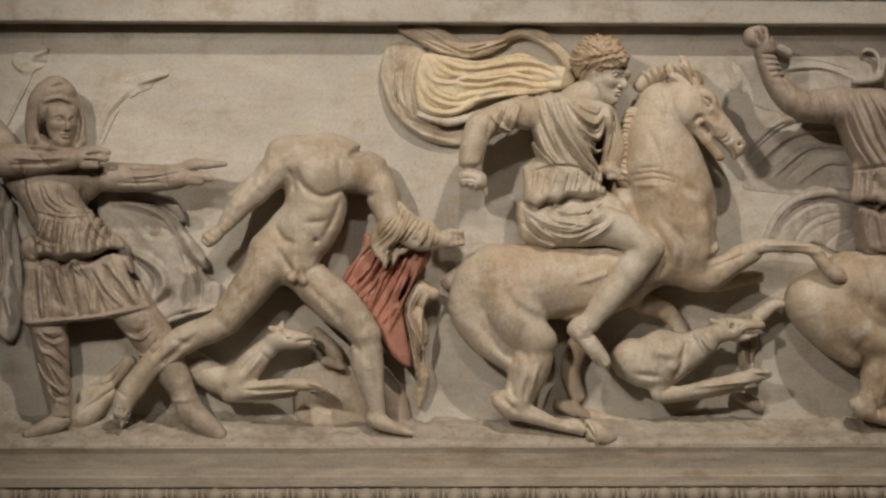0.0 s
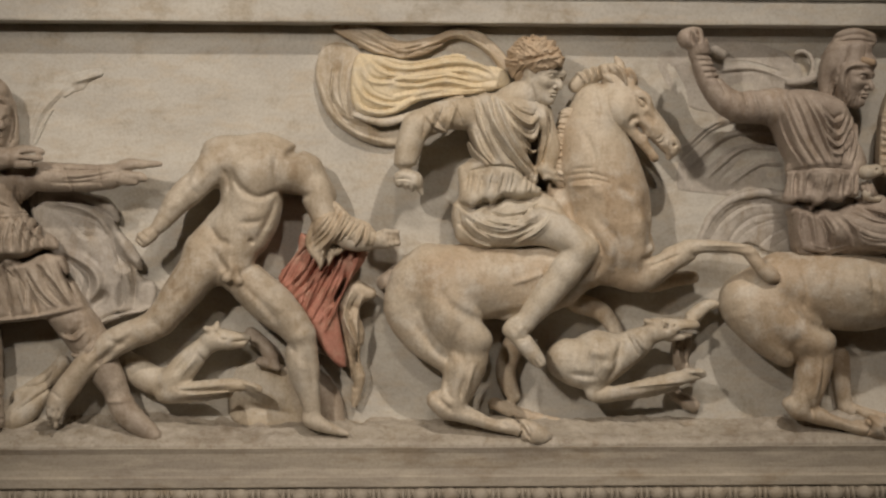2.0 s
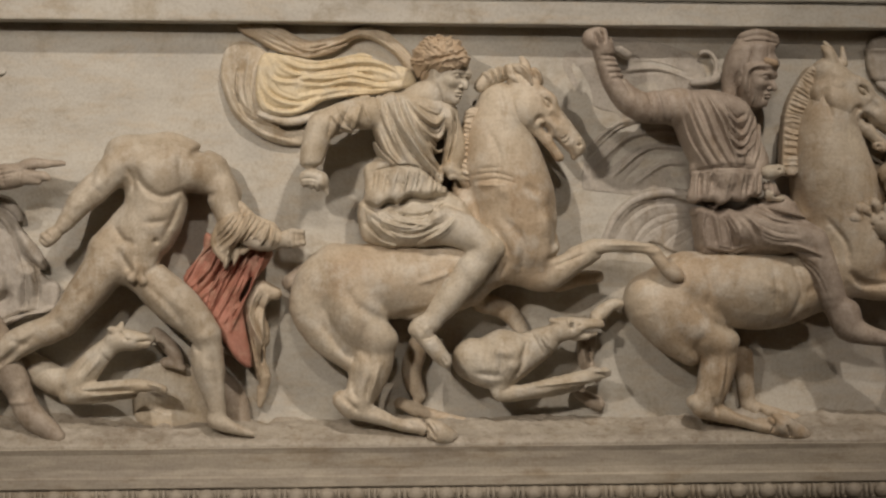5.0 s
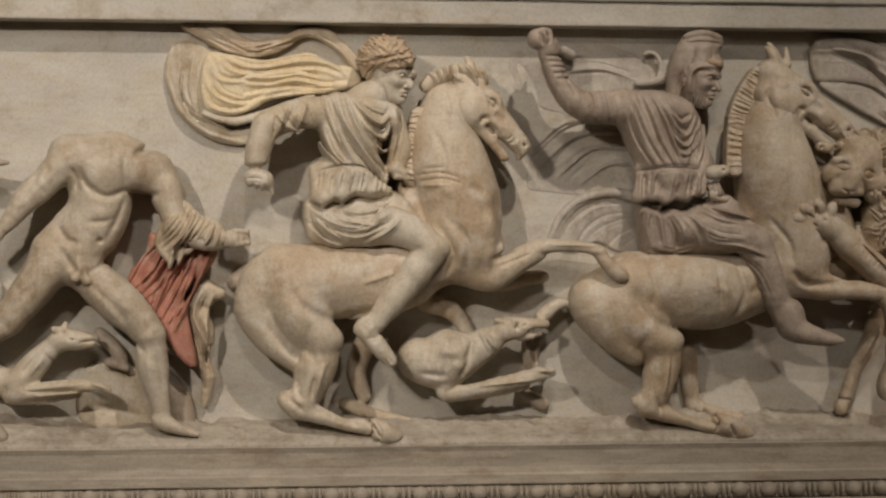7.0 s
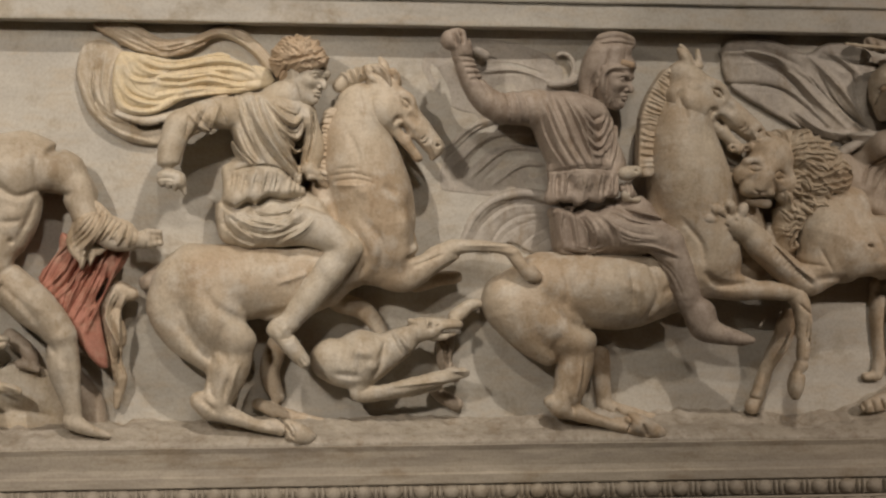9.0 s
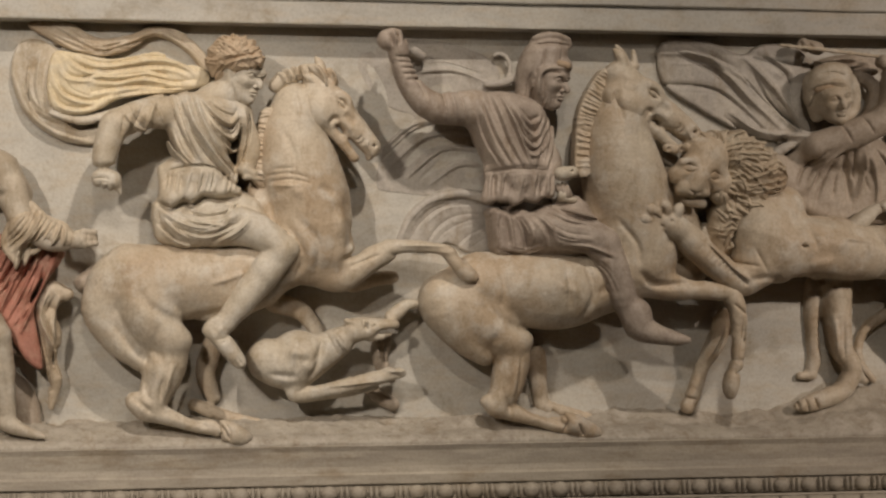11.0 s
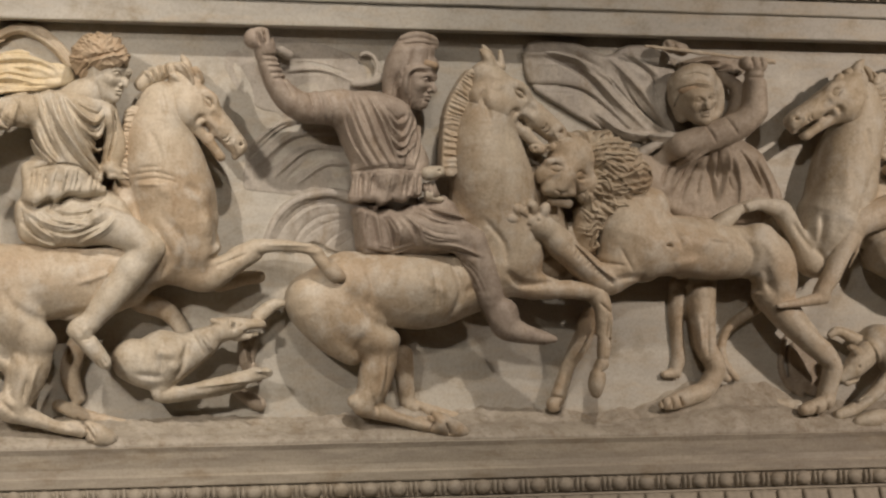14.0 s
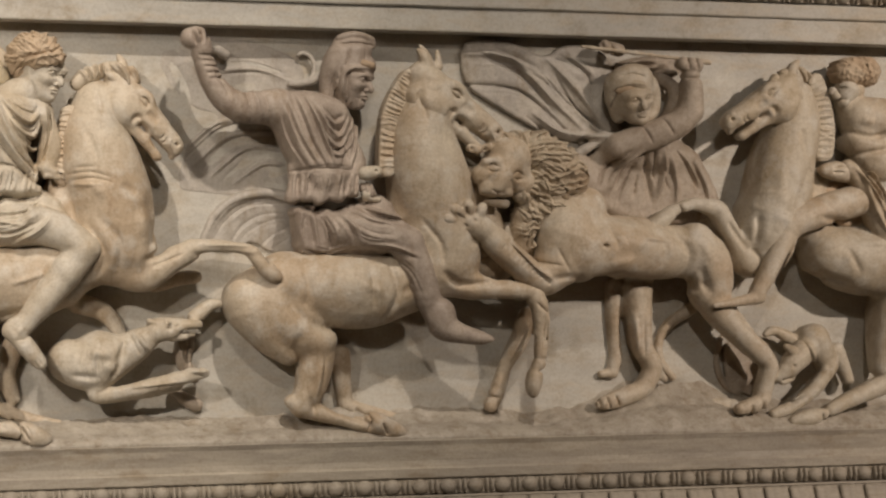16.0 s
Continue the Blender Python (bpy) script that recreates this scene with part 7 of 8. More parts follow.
    g.fold(0.36, 0.32, [(71.1, 33.2), (71.6, 30.5), (72, 28.1)])
    g.groove(0.3, 0.39, [(72.4, 32.8), (73.5, 30.4), (73.9, 27.7)])
    g.fold(0.36, 0.32, [(73.1, 33), (74.2, 30.5), (74.5, 27.9)])
    g.groove(0.3, 0.39, [(74.4, 32.9), (76.2, 30.8), (77.1, 28.6)])
    g.fold(0.36, 0.32, [(75, 33), (76.9, 31), (77.8, 28.7)])
    g.groove(0.3, 0.39, [(76.2, 33.5), (79.2, 31.9), (82.2, 31.4)])
    g.fold(0.36, 0.32, [(76.9, 33.7), (79.9, 32.1), (82.9, 31.6)])
    g.groove(0.3, 0.39, [(78.1, 33.9), (81.4, 32.7), (84.8, 32.1)])
    g.fold(0.36, 0.32, [(78.8, 34), (82.1, 32.9), (85.5, 32.2)])
    g.groove(0.3, 0.39, [(75.4, 31.2), (78.8, 29.6), (82.2, 29.1)])
    g.fold(0.36, 0.32, [(76.1, 31.4), (79.5, 29.7), (82.9, 29.3)])
    g.groove(0.3, 0.39, [(78.8, 28.1), (82.2, 27.9), (85.7, 26.6)])
    g.fold(0.36, 0.32, [(79.5, 28.2), (82.9, 28.1), (86.4, 26.8)])
    g.groove(0.3, 0.39, [(69.6, 27.9), (72.8, 27.2), (76.2, 28.1)])
    g.fold(0.36, 0.32, [(70.3, 28.1), (73.5, 27.4), (76.9, 28.2)])
    g.groove(0.3, 0.24, [(81.8, 27.9), (85.3, 24.6), (87, 21.2)])
    g.limb(0.5, [(89.7, 17.4, 10, 1.48), (90.9, 15.7, 10, 1.22), (93.9, 15.2, 10.3, 0.96), (96.9, 14.6, 10.4, 0.61)])
    g.limb(0.6, [(90.3, 18.6, 9.8, 2.08), (91.1, 16.5, 10, 1.74), (93.7, 15.3, 10.2, 1.22), (96.4, 14.6, 10.4, 0.79)])
    g.echo(0.15, 0.2)
    g.piece("pale")
    g.limb(0.5, [(79.1, 38.9, 8.8, 1.1), (80.6, 39.1, 9, 1.0)])
    g.groove(0.24, 0.90, [(80.4, 39.5), (80.5, 39.2)])
    g.groove(0.24, 0.90, [(81.6, 39.4), (81.7, 39)])
    g.groove(0.24, 0.80, [(80.5, 38.2), (81.7, 38.2)])
    g.limb(0.4, [(79.5, 35.7, 8.4, 0.9), (80.9, 35.3, 8.4, 0.7)])
    g.groove(0.24, 0.60, [(79.7, 35.5), (82.1, 35.7)])
    g.piece("mauve", 0.12)
    g.face(76.87, 52.85, 6.6, 8.75, 50, 10, -3)
    g.limb(0.7, [(74.6, 48.9, 5.2, 1.03), (74.5, 51.2, 5.6, 1.37), (74.8, 53.5, 6, 1.71), (76, 55.8, 6.6, 2.4), (77.8, 56.8, 6.9, 2.57)])
    g.limb(0.6, [(78.2, 55.1, 7.6, 2.06), (79.6, 54.8, 8, 1.2)])
    g.limb(0.5, [(76.5, 49.7, 6.8, 1.2), (77.7, 49.2, 7.6, 0.77)])
    g.limb(0.4, [(76.1, 58.2, 6.4, 1.2), (78.1, 58.4, 6.6, 1.37), (80.1, 58.1, 6.8, 1.03)])
    g.limb(0.2, [(75.4, 58.8, 7.2, 0.43), (76.6, 59.1, 7.8, 0.51), (78.4, 59.2, 8, 0.51), (80.4, 58.7, 7.4, 0.43)])
    g.groove(0.3, 0.5, [(75.1, 57.8), (77.5, 58), (80.6, 57.8)])
    g.groove(0.3, 0.5, [(78.9, 53.5), (76.7, 53.7), (76.2, 51.9), (76.4, 49.6)])
    g.fold(0.32, 0.35, [(80.5, 54.3), (77, 54.3), (75.5, 53.1), (75.5, 50.2)])
    g.groove(0.24, 0.3, [(74.6, 54), (74.3, 51.5), (74.3, 49.2)])
    g.groove(0.24, 0.3, [(75.3, 54.5), (75, 51.9), (75, 49.1)])
    g.groove(0.24, 0.3, [(76.6, 57.3), (76.2, 55.2), (75.7, 54.6)])
    g.groove(0.24, 0.3, [(78.9, 57.4), (78.9, 55.7), (78.4, 54.8)])
    g.groove(0.16, 0.22, [(76.7, 50.3), (76.4, 49.4), (76.4, 48.6)])
    g.groove(0.16, 0.22, [(77.2, 50.3), (77, 49.4), (76.9, 48.6)])
    g.groove(0.16, 0.22, [(77.7, 50.3), (77.5, 49.5), (77.4, 48.6)])
    g.groove(0.16, 0.22, [(78.2, 50.3), (78, 49.5), (77.9, 48.6)])
    g.piece("rust", 0.12)
    g.limb(0.4, [(78.6, 55, 9.3, 0.51), (79.8, 54.7, 9.2, 0.51)])
    g.piece("grey")
    g.slab(-.5, .55, 0.2, [(50.4, 56.7), (55.5, 59.2), (64.1, 58.6), (70.9, 55.7), (71.8, 50.6), (71, 37.1), (65.8, 35.4), (55.6, 36.2), (53, 37.1), (54.3, 42.9), (58.9, 47.2), (54.7, 48.8), (50.9, 53)])
    g.fold(0.32, 0.45, [(53.6, 42.3), (58.6, 46.4), (65.3, 47.3)])
    g.groove(0.24, 0.50, [(54, 41), (59, 45.3), (66.1, 46.5)])
    g.fold(0.32, 0.45, [(54.8, 39.8), (60.3, 44.4), (67, 45.1)])
    g.groove(0.24, 0.50, [(56.5, 39.4), (61.5, 43.6), (67.4, 44)])
    g.fold(0.32, 0.45, [(57.8, 38.6), (62.8, 42.6), (67.8, 42.8)])
    g.groove(0.24, 0.50, [(59.4, 37.8), (64, 41.5), (68.2, 41.5)])
    g.fold(0.32, 0.45, [(61.1, 37.4), (65.3, 40.3), (68.7, 40.3)])
    g.fold(0.32, 0.40, [(58.6, 54.1), (64.4, 54.5), (69.5, 52.7)])
    g.groove(0.24, 0.40, [(57.7, 54.9), (63.6, 55.4), (68.6, 54)])
    g.groove(0.24, 0.40, [(51.9, 55), (53.6, 51.7), (54.4, 49.3)])
    g.limb(0.5, [(58.5, 56.9, 1.6, 0.8), (59.6, 56.4, 1.6, 0.7)])
    g.groove(0.24, 0.80, [(57.9, 56.4), (58.4, 56)])
    g.echo(0.15, 0.2)
    g.limb(0.4, [(69.5, 52.4, 1.2, 0.43), (71.9, 52.6, 1.6, 0.52), (74.1, 53.6, 2.4, 0.52)])
    g.limb(0.3, [(72.7, 53.1, 1.6, 0.29), (73, 55, 1.6, 0.26), (72.4, 56.5, 1.4, 0.26), (71.3, 57, 1.2, 0.22), (70.6, 56.6, 1, 0.19)])
    g.piece("grey", 0.14)
    g.slab(0.1, 0.6, 0.4, [(56.3, 28.7), (57.9, 32.4), (60.9, 35.5), (65.6, 36.8), (70.3, 36.1), (71.4, 34.1), (74.5, 31.4), (71.2, 27.8), (66.9, 27.3), (63.5, 28.8), (60.1, 27.3)])
    g.limb(0.6, [(56.6, 29.1, 0.4, 0.59), (58.4, 32.8, 0.6, 0.68), (61.5, 35.2, 0.8, 0.68), (65.9, 36.1, 1, 0.68), (69.8, 35.2, 1.6, 0.69)])
    g.groove(0.22, 0.15, [(57, 29.5), (59.1, 33), (62.3, 34.9), (69.8, 35.6)])
    g.groove(0.22, 0.15, [(58, 29.2), (60.2, 32.3), (63.3, 34.2), (70, 34.6)])
    g.groove(0.22, 0.15, [(60.2, 28), (62.1, 31), (65.4, 32.9), (70.3, 33.1)])
    g.groove(0.22, 0.15, [(61.6, 28.5), (63.5, 30.5), (66.7, 32), (70.7, 32.4)])
    g.groove(0.22, 0.15, [(64.7, 27.8), (66.9, 29.9), (71.2, 31.9)])
    g.groove(0.22, 0.15, [(66.7, 27.7), (69.3, 29.4), (72.6, 31.1)])
    g.groove(0.22, 0.15, [(59.1, 31.2), (61.6, 33.5), (65.4, 35.1)])
    g.echo(0.14, 0.06)
    return g


def relief_lion():
    g = Sculpt("relief_lion")
    g.piece("ochre")
    g.limb(1.6, [(111, 31.4, 6.2, 4.7), (112.2, 27.9, 6.6, 4.8), (117.4, 27.9, 6.2, 5.0), (123, 27.9, 6, 4.7), (129.6, 27.1, 6, 3.7)])
    g.limb(0.6, [(110.6, 29.7, 7.4, 4.2), (109.6, 26.2, 7.6, 3.5)])
    g.limb(1.1, [(129.6, 27.9, 6, 3.5), (133.6, 26.6, 6.6, 3.7), (135.1, 22.7, 6.8, 3.1)])
    g.limb(0.6, [(132, 28.8, 7, 3.1), (134.5, 24.5, 7.2, 3.1)])
    g.limb(0.8, [(134.4, 21, 6.8, 2.7), (137.7, 16.7, 7, 2.1), (141.4, 13.2, 7.2, 1.8), (144.1, 10.5, 7.2, 1.4)])
    g.limb(0.5, [(144.6, 9.4, 7, 1.4), (143.8, 5.9, 6.6, 1.2), (143, 4, 7, 1.2), (139.4, 3, 7.5, 0.9)])
    g.limb(1.3, [(114.5, 34.1, 5.6, 3.2), (111.2, 29.7, 6.8, 3.7)])
    g.limb(1.1, [(109.2, 25, 7.4, 3.1), (106.3, 23.4, 8.2, 2.4), (102.3, 26.1, 9, 2.0), (98.4, 29, 9.4, 1.8)])
    g.limb(1.0, [(124.4, 23.5, 2, 2.4), (124.4, 17.8, 2.6, 2.0), (125, 12.6, 3, 1.6), (126.6, 9.3, 3.2, 1.4), (125.2, 6.5, 3.4, 1.4)])
    g.limb(0.5, [(127.7, 8.4, 2.6, 1.0), (129, 7.6, 2, 0.6)])
    g.groove(0.32, 0.45, [(121.7, 17.5), (122.5, 10.6)])
    g.fold(0.40, 0.40, [(123.1, 17.5), (123.6, 12.3)])
    g.groove(0.32, 0.40, [(124.6, 16.6), (124.8, 11.4)])
    g.groove(0.32, 0.50, [(124.9, 10.5), (123.1, 7.1)])
    g.limb(0.5, [(124.2, 5.9, 3.6, 1.4), (120.6, 4.8, 4.2, 1.3), (117.5, 4, 4.6, 0.9)])
    g.limb(0.8, [(121.5, 23.5, 0.4, 1.6), (121.1, 17.8, 0.4, 1.4), (121.5, 12, 0.4, 1.1), (120.9, 9, 0.5, 0.9)])
    g.limb(0.5, [(120.9, 8.5, 0.6, 0.8), (119, 8.4, 0.8, 0.6)])
    g.limb(0.5, [(133.8, 18.6, 1.6, 0.9), (130.2, 16.2, 1.2, 0.7), (128.5, 13.3, 1, 0.6), (128.8, 10.2, 1, 0.6), (130.8, 7.7, 1, 0.6)])
    g.groove(0.64, 0.60, [(113.8, 22.8), (118.9, 23.8), (124, 22.6)])
    g.fold(0.80, 0.40, [(116.6, 25.5), (120.3, 26)])
    g.groove(0.64, 0.60, [(127.7, 30.1), (130, 27.1), (129.1, 23.4)])
    g.groove(0.64, 0.50, [(131.9, 25.3), (133.6, 20.8)])
    g.groove(0.24, 1.20, [(115.3, 28.5), (116.2, 28.3)])
    g.groove(0.40, 0.50, [(114.6, 23.5), (118.9, 23.6)])
    g.groove(0.24, 0.50, [(100.7, 28.6), (104.3, 25.2), (107.3, 22.5)])
    g.fold(0.32, 0.60, [(101.1, 28.8), (104.3, 25.4), (107.6, 23.2)])
    g.groove(0.32, 0.50, [(102.5, 29.6), (105.6, 26.2), (108.8, 25.4)])
    g.groove(0.24, 0.60, [(117.1, 4.8), (117.4, 3.2)])
    g.groove(0.24, 0.60, [(118.3, 5.1), (118.8, 3.4)])
    g.groove(0.24, 0.60, [(119.6, 5.4), (120.3, 3.7)])
    g.fold(0.40, 0.50, [(127.5, 22.5), (129.6, 22.2), (131.7, 20.8)])
    g.groove(0.24, 0.50, [(128.2, 22.7), (128.6, 21.7)])
    g.groove(0.24, 0.50, [(129.8, 22.5), (130.2, 21.3)])
    g.groove(0.32, 0.50, [(143, 4.1), (143.2, 2.3)])
    g.groove(0.32, 0.50, [(141.2, 3.7), (141.2, 2.2)])
    g.groove(0.48, 0.40, [(138.1, 17.7), (142.9, 13.8)])
    g.groove(0.48, 0.35, [(122.1, 17.5), (123.1, 10.6)])
    g.fold(0.40, 0.30, [(122.1, 29.7), (125.8, 29.2)])
    g.groove(0.56, 0.35, [(116.5, 31.4), (117.9, 27.9)])
    g.fold(0.96, 0.30, [(119.3, 28.8), (123, 28.8)])
    g.groove(0.64, 0.30, [(123.9, 31.4), (125.8, 27.9), (124.9, 24.5)])
    g.fold(0.80, 0.30, [(131.9, 28.8), (133.3, 26.2)])
    g.groove(0.32, 0.35, [(108.3, 27.9), (110.2, 24.5)])
    g.limb(0.8, [(99.5, 29.2, 9.2, 1.59), (96.7, 30.8, 9.6, 1.85), (94.6, 31.9, 9.8, 1.93)])
    g.limb(0.25, [(92.7, 30.9, 10.2, 0.87), (91.3, 30.4, 10.4, 0.78), (90.4, 29.9, 10.4, 0.43)])
    g.limb(0.25, [(92.2, 31.9, 10.6, 0.87), (90.9, 32.4, 11, 0.78), (90.3, 32.4, 10.8, 0.43)])
    g.limb(0.25, [(93, 32.9, 10.8, 0.87), (92, 33.7, 11.2, 0.78), (91.6, 34.2, 10.8, 0.43)])
    g.limb(0.25, [(94.4, 33.4, 10.8, 0.87), (94.1, 34.3, 11.2, 0.78), (94.1, 34.8, 10.8, 0.44)])
    g.limb(0.25, [(95.9, 32.9, 10.6, 0.79), (96.3, 33.8, 10.8, 0.7), (96.6, 34.3, 10.4, 0.44)])
    g.groove(0.2, 0.5, [(91.7, 31.3), (93.1, 31.4)])
    g.groove(0.2, 0.5, [(92.1, 33.1), (93.5, 32.3)])
    g.groove(0.2, 0.5, [(93.6, 34.1), (94, 32.9)])
    g.groove(0.2, 0.5, [(95.4, 34.1), (95.4, 32.9)])
    g.groove(0.2, 0.5, [(94.9, 32.3), (95.2, 31.9)])
    g.groove(0.2, 0.5, [(93.5, 31.4), (94, 31.1)])
    g.groove(0.12, 0.22, [(99.9, 28.6), (99.4, 27.6)])
    g.groove(0.12, 0.22, [(100.6, 28.1), (100.1, 27.1)])
    g.groove(0.12, 0.22, [(101.3, 27.6), (100.7, 26.6)])
    g.groove(0.12, 0.22, [(101.9, 27.2), (101.4, 26.2)])
    g.groove(0.12, 0.22, [(102.6, 26.7), (102.1, 25.7)])
    g.groove(0.12, 0.22, [(103.3, 26.2), (102.7, 25.2)])
    g.groove(0.12, 0.22, [(103.9, 25.8), (103.4, 24.7)])
    g.groove(0.12, 0.22, [(104.6, 25.3), (104.1, 24.3)])
    g.groove(0.12, 0.22, [(105.3, 24.8), (104.7, 23.8)])
    g.groove(0.12, 0.22, [(105.9, 24.3), (105.4, 23.3)])
    g.groove(0.12, 0.22, [(106.6, 23.9), (106.1, 22.8)])
    g.groove(0.12, 0.22, [(107.3, 23.4), (106.7, 22.4)])
    g.swell(116, 29.6, 4.53, 1.81, 0, 0.25)
    g.groove(0.5, 0.3, [(106.2, 22.9), (109.7, 23.7), (112.4, 23.5)])
    g.piece("ochre", 0.12)
    g.limb(1.0, [(101.5, 41.4, 8, 3.38), (100.3, 39.3, 8.4, 2.93)])
    g.limb(1.2, [(99.5, 38, 9.2, 2.21), (98.6, 36.8, 9.4, 1.68)])
    g.limb(0.9, [(100.8, 41.5, 9.8, 1.06), (99.5, 38.8, 10.6, 1.06), (98.6, 36.8, 10.6, 0.97)])
    g.limb(0.9, [(97.4, 36.8, 9.6, 1.06)])
    g.limb(0.9, [(100.4, 36.2, 9.6, 1.15)])
    g.limb(1.2, [(97.3, 38.9, 8.4, 1.59)])
    g.limb(1.2, [(103.6, 37.6, 8.4, 1.78)])
    g.limb(0.8, [(97.2, 40.8, 9.7, 0.62), (98.8, 41, 10.1, 0.62)])
    g.limb(0.8, [(101.3, 40, 10, 0.62), (103.5, 39.5, 9.4, 0.62)])
    g.limb(0.15, [(98.2, 39.9, 9.8, 0.53)])
    g.limb(0.15, [(101.9, 38.8, 9.8, 0.53)])
    g.limb(0.3, [(95.6, 42.9, 7.6, 0.71), (96.3, 42.7, 8, 0.71)])
    g.limb(0.3, [(97.6, 42.9, 7.8, 0.62), (98.3, 43.1, 8.2, 0.62)])
    g.limb(0.5, [(98.3, 35.2, 8.6, 0.88), (100.6, 34.7, 8.6, 0.8)])
    g.groove(0.2, 0.4, [(97.5, 40.2), (98.2, 40.5), (99, 40)])
    g.groove(0.2, 0.35, [(97.5, 39.6), (98.3, 39.3), (99, 39.6)])
    g.groove(0.2, 0.4, [(101.1, 39), (101.9, 39.4), (102.8, 38.9)])
    g.groove(0.2, 0.35, [(101.2, 38.4), (102, 38.2), (102.8, 38.4)])
    g.groove(0.24, 0.6, [(96.2, 36), (98.2, 35.4), (99.8, 35.5), (101.5, 35.5), (102.6, 35.9)])
    g.groove(0.2, 0.4, [(98.7, 36.2), (98.8, 35.5)])
    g.groove(0.2, 0.4, [(97.8, 36.6), (98.7, 36.2), (99.7, 36.3)])
    g.groove(0.3, 0.25, [(100.8, 40.9), (101.2, 42.2), (101.1, 43.5)])
    g.groove(0.4, 0.25, [(100.5, 38.2), (101.2, 37.3), (101.7, 36.2)])
    g.groove(0.4, 0.25, [(97.8, 38.7), (96.8, 37.8), (96.1, 36.6)])
    g.swell(95.6, 42.8, 0.26, 0.26, 0, -0.5)
    g.swell(97.6, 42.8, 0.27, 0.27, 0, -0.5)
    g.piece("tawny", 0.13)
    g.limb(0.9, [(103.6, 43.4, 6.8, 1.79), (106.3, 42.2, 7, 3.05), (109.1, 40.2, 7, 3.25), (112.4, 38.4, 6.4, 2.18)])
    g.limb(0.9, [(107.2, 38.1, 7, 2.88), (108.7, 35.6, 6.8, 2.17), (105.4, 33.7, 7, 2.15), (104.3, 30.9, 6.6, 1.79), (104.2, 28.3, 6.2, 1.26)])
    g.limb(0.6, [(99.1, 43.5, 7.6, 1.06), (101.2, 44, 7.4, 1.16), (103.5, 44, 7.2, 1.25)])
    g.limb(0.5, [(103.5, 36, 8.2, 1.34), (105.2, 37.2, 8, 1.61)])
    g.tufts(101.9, 39.8, [(3.6, 0.5, -70, 118, 13), (4.9, 0.55, -66, 100, 16), (6.3, 0.6, -62, 70, 16), (7.8, 0.65, -56, 52, 15), (9.4, 0.65, -40, 38, 13), (11, 0.6, -28, 22, 9)], 0.4, 0.5)
    g.tufts(107.2, 31.7, [(1.4, 0.5, 120, 300, 6), (2.5, 0.5, 130, 280, 8), (3.6, 0.5, 140, 260, 9)], 0.36, 0.45)
    g.tufts(101.3, 41.9, [(1.6, 0.45, 20, 170, 8)], 0.28, 0.4)
    return g


